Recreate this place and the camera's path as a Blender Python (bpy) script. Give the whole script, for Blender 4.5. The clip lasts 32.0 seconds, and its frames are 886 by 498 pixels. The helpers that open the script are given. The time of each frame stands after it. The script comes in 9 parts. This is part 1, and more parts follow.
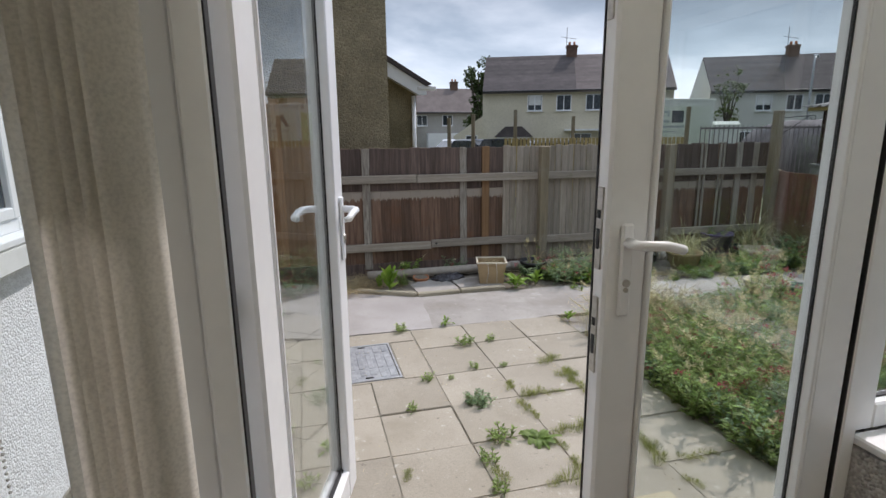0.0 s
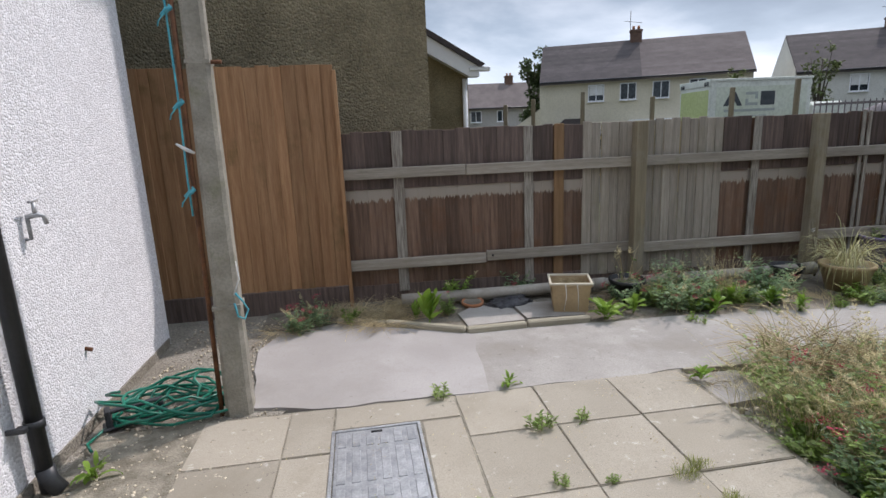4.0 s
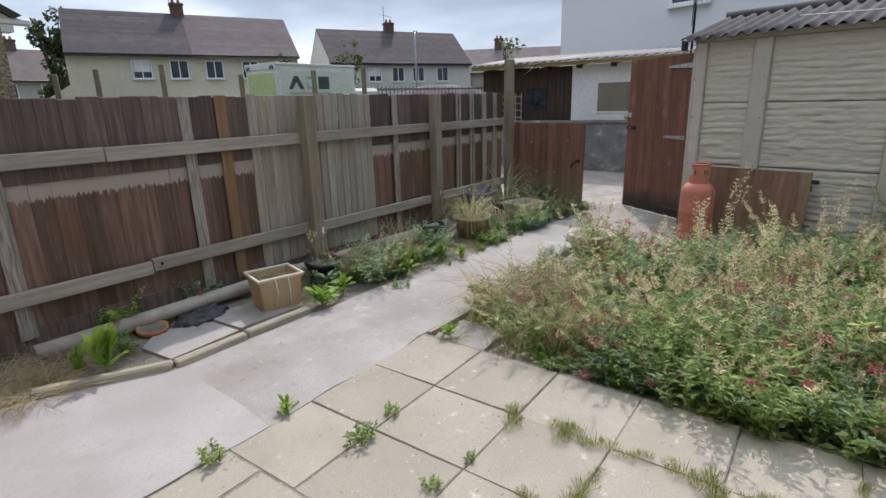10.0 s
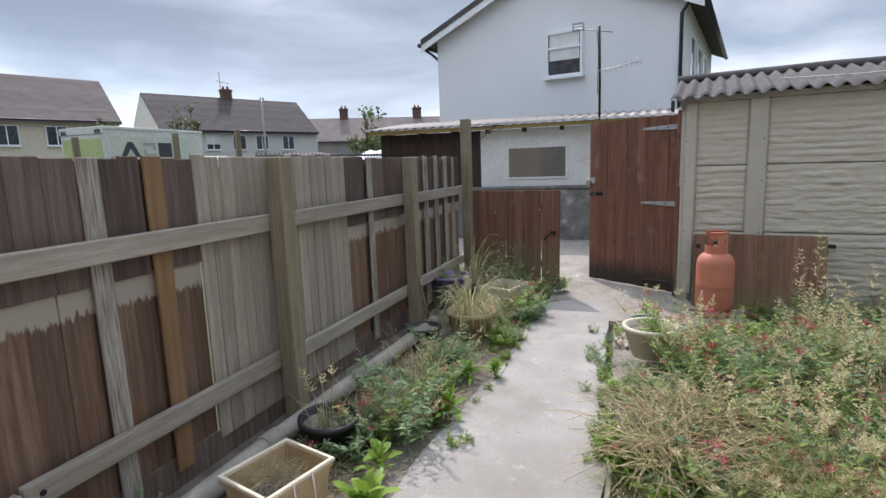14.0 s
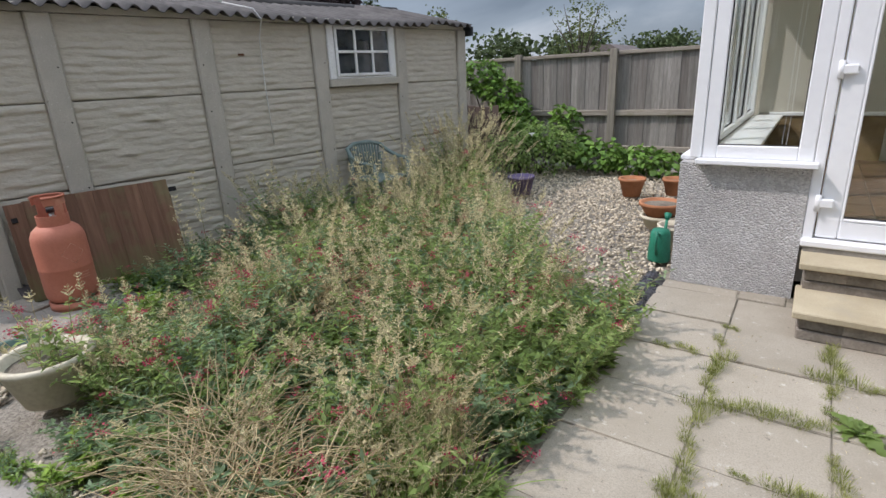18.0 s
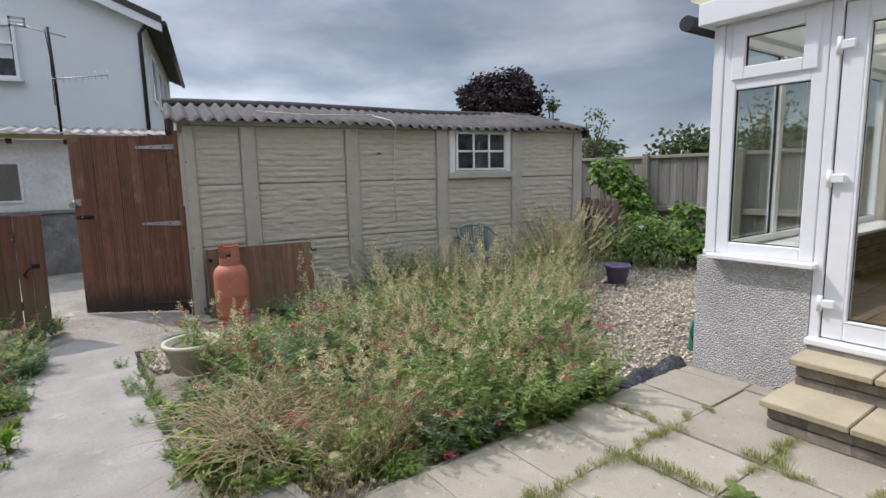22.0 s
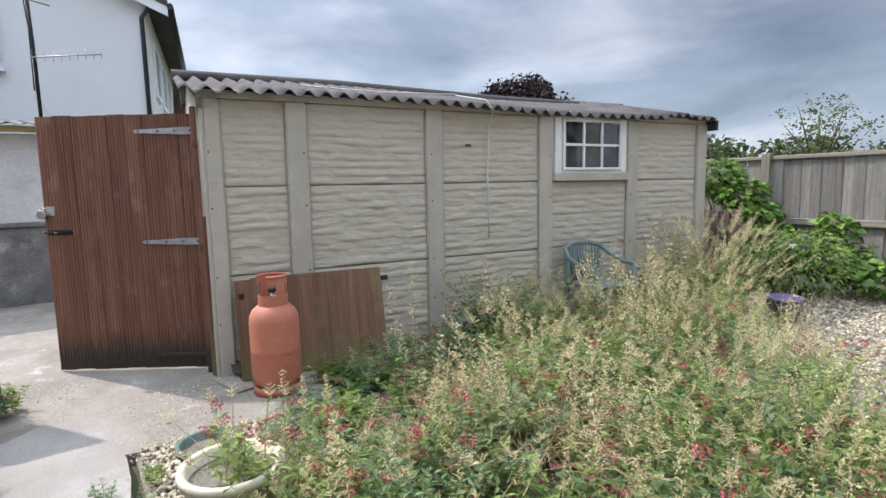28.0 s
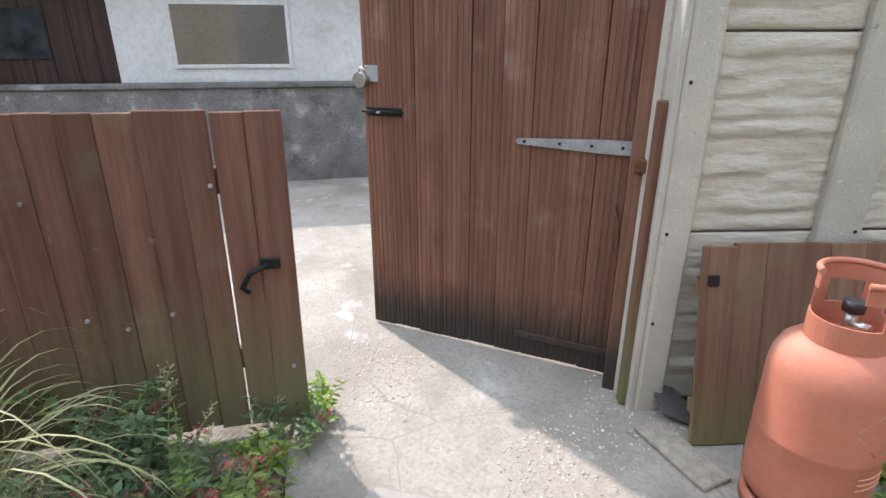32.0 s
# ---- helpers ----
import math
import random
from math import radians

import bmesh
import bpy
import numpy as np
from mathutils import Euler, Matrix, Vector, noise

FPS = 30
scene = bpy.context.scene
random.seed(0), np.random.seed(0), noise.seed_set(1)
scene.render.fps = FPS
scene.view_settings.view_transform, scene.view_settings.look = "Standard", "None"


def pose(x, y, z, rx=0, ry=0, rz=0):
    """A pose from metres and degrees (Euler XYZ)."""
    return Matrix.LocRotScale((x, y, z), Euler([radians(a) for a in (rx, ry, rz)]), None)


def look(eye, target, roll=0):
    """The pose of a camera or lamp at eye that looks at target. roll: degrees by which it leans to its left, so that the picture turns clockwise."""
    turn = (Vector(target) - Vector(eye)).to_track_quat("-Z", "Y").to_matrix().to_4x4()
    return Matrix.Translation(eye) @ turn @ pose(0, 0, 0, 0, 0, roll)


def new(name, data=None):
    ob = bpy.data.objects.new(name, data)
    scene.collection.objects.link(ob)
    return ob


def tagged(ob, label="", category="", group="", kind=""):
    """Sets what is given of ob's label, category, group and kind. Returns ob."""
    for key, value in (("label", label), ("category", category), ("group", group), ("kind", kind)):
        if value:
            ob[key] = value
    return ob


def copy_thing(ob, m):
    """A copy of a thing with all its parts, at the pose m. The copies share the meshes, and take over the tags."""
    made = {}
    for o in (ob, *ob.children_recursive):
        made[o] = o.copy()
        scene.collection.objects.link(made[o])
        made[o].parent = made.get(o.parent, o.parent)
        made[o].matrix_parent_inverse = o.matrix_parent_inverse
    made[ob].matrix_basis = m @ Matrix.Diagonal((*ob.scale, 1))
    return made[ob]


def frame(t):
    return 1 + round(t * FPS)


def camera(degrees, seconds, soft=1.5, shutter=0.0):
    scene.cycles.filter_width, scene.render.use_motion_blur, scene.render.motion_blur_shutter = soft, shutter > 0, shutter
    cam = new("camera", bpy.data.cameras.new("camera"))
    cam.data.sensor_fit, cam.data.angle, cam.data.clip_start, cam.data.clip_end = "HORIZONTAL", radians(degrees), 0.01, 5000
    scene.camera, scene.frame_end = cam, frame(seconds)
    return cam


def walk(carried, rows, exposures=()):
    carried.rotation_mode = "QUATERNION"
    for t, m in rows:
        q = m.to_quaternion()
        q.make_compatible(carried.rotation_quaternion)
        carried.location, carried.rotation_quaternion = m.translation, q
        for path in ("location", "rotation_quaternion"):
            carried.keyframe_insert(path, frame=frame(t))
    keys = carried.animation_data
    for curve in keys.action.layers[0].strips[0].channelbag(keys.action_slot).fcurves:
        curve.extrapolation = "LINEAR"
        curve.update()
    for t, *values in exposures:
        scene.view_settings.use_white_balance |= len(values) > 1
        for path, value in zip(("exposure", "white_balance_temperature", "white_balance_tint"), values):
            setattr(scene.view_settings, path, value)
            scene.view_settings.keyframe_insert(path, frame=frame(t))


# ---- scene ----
cam = camera(80.3, 32.0)
PATH = [
    (0, (0.08, 0.073, 1.801), (0.567, 1.966, 1.373), -0.6),
    (0.5, (0.022, 0.129, 1.746), (0.75, 1.931, 1.272), -1.8),
    (1, (0.068, 0.446, 1.748), (0.762, 2.269, 1.304), -1.9),
    (1.5, (0.128, 0.707, 1.738), (0.728, 2.567, 1.316), -1.4),
    (2, (0.222, 0.976, 1.745), (0.789, 2.857, 1.374), -1.6),
    (2.5, (0.245, 1.148, 1.746), (0.832, 3.01, 1.313), -1.4),
    (4.5, (0.511, 1.965, 1.516), (0.39, 3.922, 1.122), -3.0),
    (5, (0.464, 2.223, 1.47), (-0.071, 4.13, 1.195), -1.8),
    (5.5, (0.376, 2.412, 1.431), (-0.057, 4.344, 1.144), -1.4),
    (6, (0.264, 2.522, 1.468), (0.534, 4.482, 1.173), -1.9),
    (6.5, (0.149, 2.383, 1.461), (1.107, 4.092, 1.06), -2.2),
    (7, (0.025, 2.247, 1.417), (1.39, 3.603, 0.87), -2.6),
    (7.5, (-0.055, 2.197, 1.403), (1.443, 3.318, 0.695), -2.5),
    (8, (-0.078, 2.214, 1.394), (1.438, 3.236, 0.584), -2.5),
    (8.5, (-0.093, 2.215, 1.403), (1.445, 3.196, 0.582), -2.5),
    (9, (-0.1, 2.216, 1.438), (1.475, 3.178, 0.667), -2.4),
    (9.5, (-0.118, 2.339, 1.476), (1.488, 3.322, 0.8), -1.8),
    (10, (-0.17, 2.593, 1.543), (1.383, 3.731, 1.001), -1.6),
    (10.5, (-0.159, 2.794, 1.526), (1.249, 4.129, 1.041), -1.7),
    (11, (0.035, 3.054, 1.552), (1.335, 4.502, 1.088), -1.6),
    (11.5, (0.15, 3.281, 1.531), (1.458, 4.741, 1.135), -1.4),
    (12, (0.268, 3.588, 1.542), (1.697, 4.927, 1.138), -1.7),
    (12.5, (0.365, 3.813, 1.526), (1.972, 4.917, 1.079), -1.8),
    (13, (0.465, 4.094, 1.56), (2.228, 4.986, 1.251), -1.9),
    (13.5, (0.459, 4.411, 1.54), (2.258, 5.253, 1.313), -1.7),
    (14, (0.465, 4.615, 1.553), (2.336, 5.248, 1.235), -2.0),
    (14.5, (0.666, 4.756, 1.528), (2.636, 4.899, 1.214), -2.3),
    (15, (0.749, 4.924, 1.524), (2.648, 4.38, 1.212), -2.2),
    (15.5, (0.841, 5.139, 1.557), (2.496, 4.085, 1.171), -2.3),
    (17.5, (1.625, 5.117, 1.485), (2.748, 3.557, 0.933), -2.7),
    (18, (1.674, 5.127, 1.488), (2.771, 3.574, 0.867), -2.8),
    (18.5, (1.64, 5.137, 1.466), (2.636, 3.524, 0.827), -2.7),
    (19, (1.403, 5.109, 1.446), (2.103, 3.325, 0.875), -3.0),
    (19.5, (1.112, 5.061, 1.44), (1.7, 3.208, 0.971), -2.9),
    (20, (0.905, 4.968, 1.417), (1.487, 3.075, 1.142), -2.5),
    (20.5, (0.751, 4.829, 1.469), (1.475, 2.974, 1.278), -2.2),
    (21, (0.599, 4.828, 1.505), (1.63, 3.125, 1.321), -2.2),
    (21.5, (0.421, 4.887, 1.516), (1.83, 3.483, 1.31), -1.5),
    (22, (0.319, 5.038, 1.503), (1.935, 3.893, 1.222), -1.3),
    (22.5, (0.204, 5.158, 1.492), (1.916, 4.208, 1.084), -1.1),
    (23, (0.145, 5.197, 1.491), (1.905, 4.369, 1.025), -1.2),
    (23.5, (0.118, 5.194, 1.486), (1.891, 4.39, 1.026), -1.1),
    (24, (0.111, 5.206, 1.476), (1.883, 4.428, 0.972), -1.2),
    (24.5, (0.164, 5.171, 1.457), (1.952, 4.477, 0.891), -1.1),
    (26.5, (1.203, 5.132, 1.35), (3.092, 4.553, 1.044), -0.5),
    (27, (1.58, 5.061, 1.358), (3.382, 4.234, 1.092), -0.8),
    (27.5, (1.982, 4.978, 1.387), (3.666, 3.944, 1.083), -0.9),
    (28, (2.45, 4.839, 1.402), (4.067, 3.686, 1.169), -1.2),
    (28.5, (2.889, 4.896, 1.434), (4.48, 3.7, 1.244), -1.2),
    (29, (3.263, 4.987, 1.449), (4.98, 4.001, 1.167), -1.3),
    (29.5, (3.639, 5.017, 1.459), (5.548, 4.562, 1.072), -0.9),
    (30, (4.017, 5.068, 1.427), (5.945, 4.924, 0.915), -0.3),
    (30.5, (4.331, 5.105, 1.417), (6.229, 4.905, 0.819), -0.4),
    (31, (4.684, 5.082, 1.406), (6.555, 4.835, 0.742), -0.5),
    (31.5, (4.854, 5.067, 1.403), (6.713, 4.788, 0.718), -0.6),
    (32, (5.043, 5.069, 1.384), (6.883, 4.74, 0.673), -0.1),
]
walk(cam, [(t, look(eye, target, roll)) for t, eye, target, roll in PATH],
     exposures=[(0, 0.21, 6400, 19.5), (1, 0.31, 6400, 19.5), (2, 0.40, 6400, 19.5), (5, 0.18, 6400, 19.5), (6, 0.14, 6400, 19.5), (7, 0.30, 6400, 19.5), (8, 0.30, 6400, 19.5), (9, 0.27, 6400, 19.5), (10, 0.37, 6400, 19.5), (11, 0.38, 6400, 19.5), (12, 0.56, 6400, 19.5), (13, 0.81, 6400, 19.5), (14, 0.57, 6400, 19.5), (15, 0.74, 6400, 19.5), (18, 0.30, 6400, 19.5), (19, 0.37, 6400, 19.5), (20, 0.17, 6400, 19.5), (21, 0.20, 6400, 19.5), (22, 0.33, 6400, 19.5), (23, 0.44, 6400, 19.5), (24, 0.38, 6400, 19.5), (27, 0.71, 6400, 19.5), (28, 0.86, 6400, 19.5), (29, 0.91, 6400, 19.5), (30, 1.04, 6400, 19.5), (31, 1.14, 6400, 19.5), (32, 1.22, 6400, 19.5)])

# ---- sky, sun ----
SUN_AZ, SUN_EL = 30.0, 50.0          # degrees from +x towards +y, above the horizon
world = bpy.data.worlds.new("sky")
scene.world = world
world.use_nodes = True
wn, wl = world.node_tree.nodes, world.node_tree.links
wn.clear()
w_out = wn.new("ShaderNodeOutputWorld")
w_bg = wn.new("ShaderNodeBackground")
w_bg.inputs["Strength"].default_value = 0.15
w_sky = wn.new("ShaderNodeTexSky")
w_sky.sky_type = "NISHITA"
w_sky.sun_disc = False
w_sky.sun_elevation = radians(SUN_EL)
w_sky.sun_rotation = radians(90 - SUN_AZ)
w_sky.dust_density = 2.0
w_tc = wn.new("ShaderNodeTexCoord")
w_map = wn.new("ShaderNodeMapping")
w_map.inputs["Scale"].default_value = (1.0, 1.0, 3.2)
w_map.inputs["Location"].default_value = (3.1, 0.6, 0.35)
w_n1 = wn.new("ShaderNodeTexNoise")
w_n1.inputs["Scale"].default_value = 1.9
w_n1.inputs["Detail"].default_value = 7.0
w_n1.inputs["Roughness"].default_value = 0.52
w_n1.inputs["Distortion"].default_value = 0.35
w_cloud = wn.new("ShaderNodeValToRGB")
cr = w_cloud.color_ramp
cr.elements[0].position, cr.elements[0].color = 0.33, (1.75, 2.35, 2.9, 1)
cr.elements[1].position, cr.elements[1].color = 0.70, (7.8, 8.4, 8.8, 1)
e = cr.elements.new(0.46)
e.color = (2.95, 3.75, 4.4, 1)
e = cr.elements.new(0.57)
e.color = (5.05, 5.85, 6.4, 1)
w_cover = wn.new("ShaderNodeMix")
w_cover.data_type = "RGBA"
w_cover.inputs["Factor"].default_value = 0.88
wl.new(w_tc.outputs["Generated"], w_map.inputs["Vector"])
wl.new(w_map.outputs["Vector"], w_n1.inputs["Vector"])
wl.new(w_n1.outputs["Fac"], w_cloud.inputs["Fac"])
wl.new(w_sky.outputs["Color"], w_cover.inputs["A"])
# bright near the horizon, dark cloud above it, brightest overhead
w_sep = wn.new("ShaderNodeSeparateXYZ")
wl.new(w_tc.outputs["Generated"], w_sep.inputs[0])
w_rise = wn.new("ShaderNodeValToRGB")
rise = w_rise.color_ramp
rise.elements[0].position, rise.elements[0].color = 0.0, (0.36, 0.36, 0.36, 1)
rise.elements[1].position, rise.elements[1].color = 1.0, (1.0, 1.0, 1.0, 1)
for h_, v_ in ((0.10, 0.33), (0.25, 0.19), (0.42, 0.28), (0.65, 0.72)):
    e = rise.elements.new(h_)
    e.color = (v_, v_, v_, 1)
wl.new(w_sep.outputs["Z"], w_rise.inputs["Fac"])
w_scale = wn.new("ShaderNodeMath")
w_scale.operation = "MULTIPLY"
w_scale.inputs[1].default_value = 2.7
wl.new(w_rise.outputs["Color"], w_scale.inputs[0])
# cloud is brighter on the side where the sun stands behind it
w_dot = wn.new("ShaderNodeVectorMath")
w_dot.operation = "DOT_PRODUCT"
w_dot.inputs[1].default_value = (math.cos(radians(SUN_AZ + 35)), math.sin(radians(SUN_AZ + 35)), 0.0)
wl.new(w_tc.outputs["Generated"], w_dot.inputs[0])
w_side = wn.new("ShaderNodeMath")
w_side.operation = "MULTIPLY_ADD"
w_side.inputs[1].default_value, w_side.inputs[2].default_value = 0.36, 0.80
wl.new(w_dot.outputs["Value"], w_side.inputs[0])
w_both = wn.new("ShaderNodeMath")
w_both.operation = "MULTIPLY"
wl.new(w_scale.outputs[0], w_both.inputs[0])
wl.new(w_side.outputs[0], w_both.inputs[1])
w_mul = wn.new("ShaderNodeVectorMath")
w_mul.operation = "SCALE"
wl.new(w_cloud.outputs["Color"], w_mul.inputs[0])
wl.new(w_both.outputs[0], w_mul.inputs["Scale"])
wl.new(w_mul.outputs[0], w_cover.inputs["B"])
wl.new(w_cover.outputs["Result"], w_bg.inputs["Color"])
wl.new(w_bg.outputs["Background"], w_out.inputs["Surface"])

sun = new("sun", bpy.data.lights.new("sun", "SUN"))
sun.data.energy = 2.5
sun.data.angle = radians(1.2)
sun.data.color = (1.0, 0.955, 0.88)
_el, _az = radians(SUN_EL), radians(SUN_AZ)
sun.matrix_world = look((20 * math.cos(_az), 20 * math.sin(_az), 25), (20 * math.cos(_az) - math.cos(_el) * math.cos(_az), 20 * math.sin(_az) - math.cos(_el) * math.sin(_az), 25 - math.sin(_el)))

# ---- materials ----
def surface(name, a, b, c=None, scale=6.0, fine=60.0, rough=0.8, bump=0.3, depth=0.004, stretch=(1, 1, 1), metal=0.0,
            vary=0.12, stain=None, spec=0.3, islands=False, translucent=0.0, fine_mix=0.35, rough_var=0.1, contrast=(0.35, 0.65), cracks=None):
    """A two-scale surface: broad patches from a to b, fine grain towards c, relief, and a spread from piece to piece."""
    m = bpy.data.materials.new(name)
    m.use_nodes = True
    n, l = m.node_tree.nodes, m.node_tree.links
    n.clear()
    out = n.new("ShaderNodeOutputMaterial")
    bs = n.new("ShaderNodeBsdfPrincipled")
    tc = n.new("ShaderNodeTexCoord")
    oi = n.new("ShaderNodeObjectInfo")
    off = n.new("ShaderNodeVectorMath")
    off.operation = "MULTIPLY_ADD"
    off.inputs[1].default_value = (37.0, 53.0, 71.0)
    l.new(oi.outputs["Random"], off.inputs[0])
    l.new(tc.outputs["Object"], off.inputs[2])
    mp = n.new("ShaderNodeMapping")
    mp.inputs["Scale"].default_value = stretch
    l.new(off.outputs[0], mp.inputs["Vector"])
    n1 = n.new("ShaderNodeTexNoise")
    n1.inputs["Scale"].default_value, n1.inputs["Detail"].default_value = scale, 6.0
    n2 = n.new("ShaderNodeTexNoise")
    n2.inputs["Scale"].default_value, n2.inputs["Detail"].default_value = fine, 4.0
    l.new(mp.outputs[0], n1.inputs["Vector"])
    l.new(mp.outputs[0], n2.inputs["Vector"])
    r1 = n.new("ShaderNodeValToRGB")
    r1.color_ramp.elements[0].position, r1.color_ramp.elements[1].position = contrast
    r1.color_ramp.elements[0].color, r1.color_ramp.elements[1].color = (*a, 1), (*b, 1)
    l.new(n1.outputs["Fac"], r1.inputs["Fac"])
    r2 = n.new("ShaderNodeMapRange")
    r2.inputs["From Min"].default_value, r2.inputs["From Max"].default_value = 0.4, 0.7
    r2.inputs["To Max"].default_value = fine_mix
    l.new(n2.outputs["Fac"], r2.inputs["Value"])
    mx = n.new("ShaderNodeMix")
    mx.data_type = "RGBA"
    mx.inputs["B"].default_value = (*(c or tuple(v * 0.55 for v in a)), 1)
    l.new(r2.outputs[0], mx.inputs["Factor"])
    l.new(r1.outputs["Color"], mx.inputs["A"])
    col = mx.outputs["Result"]
    for st in ([stain] if stain and not isinstance(stain, list) else stain or []):      # (colour, scale, low, high): patches of dirt or wear
        n3 = n.new("ShaderNodeTexNoise")
        n3.inputs["Scale"].default_value, n3.inputs["Detail"].default_value = st[1], 8.0
        n3.inputs["Roughness"].default_value = 0.65
        l.new(off.outputs[0], n3.inputs["Vector"])
        r3 = n.new("ShaderNodeMapRange")
        r3.inputs["From Min"].default_value, r3.inputs["From Max"].default_value = st[2], st[3]
        l.new(n3.outputs["Fac"], r3.inputs["Value"])
        m3 = n.new("ShaderNodeMix")
        m3.data_type = "RGBA"
        m3.inputs["B"].default_value = (*st[0], 1)
        l.new(r3.outputs[0], m3.inputs["Factor"])
        l.new(col, m3.inputs["A"])
        col = m3.outputs["Result"]
    if cracks:                                  # (colour, cell scale, width): thin wandering cracks
        wob = n.new("ShaderNodeMix")
        wob.data_type = "RGBA"
        wob.inputs["Factor"].default_value = 0.13
        l.new(off.outputs[0], wob.inputs["A"])
        l.new(n1.outputs["Color"], wob.inputs["B"])
        vo = n.new("ShaderNodeTexVoronoi")
        vo.feature = "DISTANCE_TO_EDGE"
        vo.inputs["Scale"].default_value = cracks[1]
        l.new(wob.outputs["Result"], vo.inputs["Vector"])
        rc = n.new("ShaderNodeMapRange")
        rc.inputs["From Min"].default_value, rc.inputs["From Max"].default_value = cracks[2], cracks[2] * 0.3
        l.new(vo.outputs["Distance"], rc.inputs["Value"])
        mc = n.new("ShaderNodeMix")
        mc.data_type = "RGBA"
        mc.inputs["B"].default_value = (*cracks[0], 1)
        l.new(rc.outputs[0], mc.inputs["Factor"])
        l.new(col, mc.inputs["A"])
        col = mc.outputs["Result"]
    hsv = n.new("ShaderNodeHueSaturation")
    vr = n.new("ShaderNodeMapRange")
    vr.inputs["To Min"].default_value, vr.inputs["To Max"].default_value = 1 - vary, 1 + vary
    if islands:
        ge = n.new("ShaderNodeNewGeometry")
        l.new(ge.outputs["Random Per Island"], vr.inputs["Value"])
    else:
        l.new(oi.outputs["Random"], vr.inputs["Value"])
    l.new(vr.outputs[0], hsv.inputs["Value"])
    l.new(col, hsv.inputs["Color"])
    l.new(hsv.outputs["Color"], bs.inputs["Base Color"])
    rr = n.new("ShaderNodeMapRange")
    rr.inputs["To Min"].default_value, rr.inputs["To Max"].default_value = max(rough - rough_var, 0.02), min(rough + rough_var, 1)
    l.new(n1.outputs["Fac"], rr.inputs["Value"])
    l.new(rr.outputs[0], bs.inputs["Roughness"])
    bs.inputs["Metallic"].default_value = metal
    bs.inputs["Specular IOR Level"].default_value = spec
    if bump:
        ad = n.new("ShaderNodeMath")
        ad.operation = "MULTIPLY_ADD"
        ad.inputs[1].default_value = 0.5
        l.new(n1.outputs["Fac"], ad.inputs[0])
        l.new(n2.outputs["Fac"], ad.inputs[2])
        bp = n.new("ShaderNodeBump")
        bp.inputs["Strength"].default_value, bp.inputs["Distance"].default_value = bump, depth
        l.new(ad.outputs[0], bp.inputs["Height"])
        l.new(bp.outputs[0], bs.inputs["Normal"])
    last = bs.outputs[0]
    if translucent:
        tr = n.new("ShaderNodeBsdfTranslucent")
        l.new(hsv.outputs["Color"], tr.inputs["Color"])
        ms = n.new("ShaderNodeMixShader")
        ms.inputs[0].default_value = translucent
        l.new(last, ms.inputs[1])
        l.new(tr.outputs[0], ms.inputs[2])
        last = ms.outputs[0]
    l.new(last, out.inputs["Surface"])
    return m


def pebbledash(name, a, b, stone=90.0, depth=0.012, rough=0.9, stain=None):
    """Render thrown with small stones: cells stand proud, in shades from a to b."""
    m = surface(name, a, b, scale=2.2, fine=stone, rough=rough, bump=0.0, vary=0.0, stain=stain, fine_mix=0.15)
    n, l = m.node_tree.nodes, m.node_tree.links
    bs = next(x for x in n if x.type == "BSDF_PRINCIPLED")
    tc = next(x for x in n if x.type == "TEX_COORD")
    v = n.new("ShaderNodeTexVoronoi")
    v.inputs["Scale"].default_value = stone
    l.new(tc.outputs["Object"], v.inputs["Vector"])
    inv = n.new("ShaderNodeMath")
    inv.operation = "SUBTRACT"
    inv.inputs[0].default_value = 1.0
    l.new(v.outputs["Distance"], inv.inputs[1])
    bp = n.new("ShaderNodeBump")
    bp.inputs["Strength"].default_value, bp.inputs["Distance"].default_value = 0.9, depth
    l.new(inv.outputs[0], bp.inputs["Height"])
    l.new(bp.outputs[0], bs.inputs["Normal"])
    hs = next(x for x in n if x.type == "HUE_SAT")
    sx = n.new("ShaderNodeSeparateColor")
    l.new(v.outputs["Color"], sx.inputs[0])
    mr = n.new("ShaderNodeMapRange")
    mr.inputs["To Min"].default_value, mr.inputs["To Max"].default_value = 0.8, 1.15
    l.new(sx.outputs[0], mr.inputs["Value"])
    l.new(mr.outputs[0], hs.inputs["Value"])
    return m


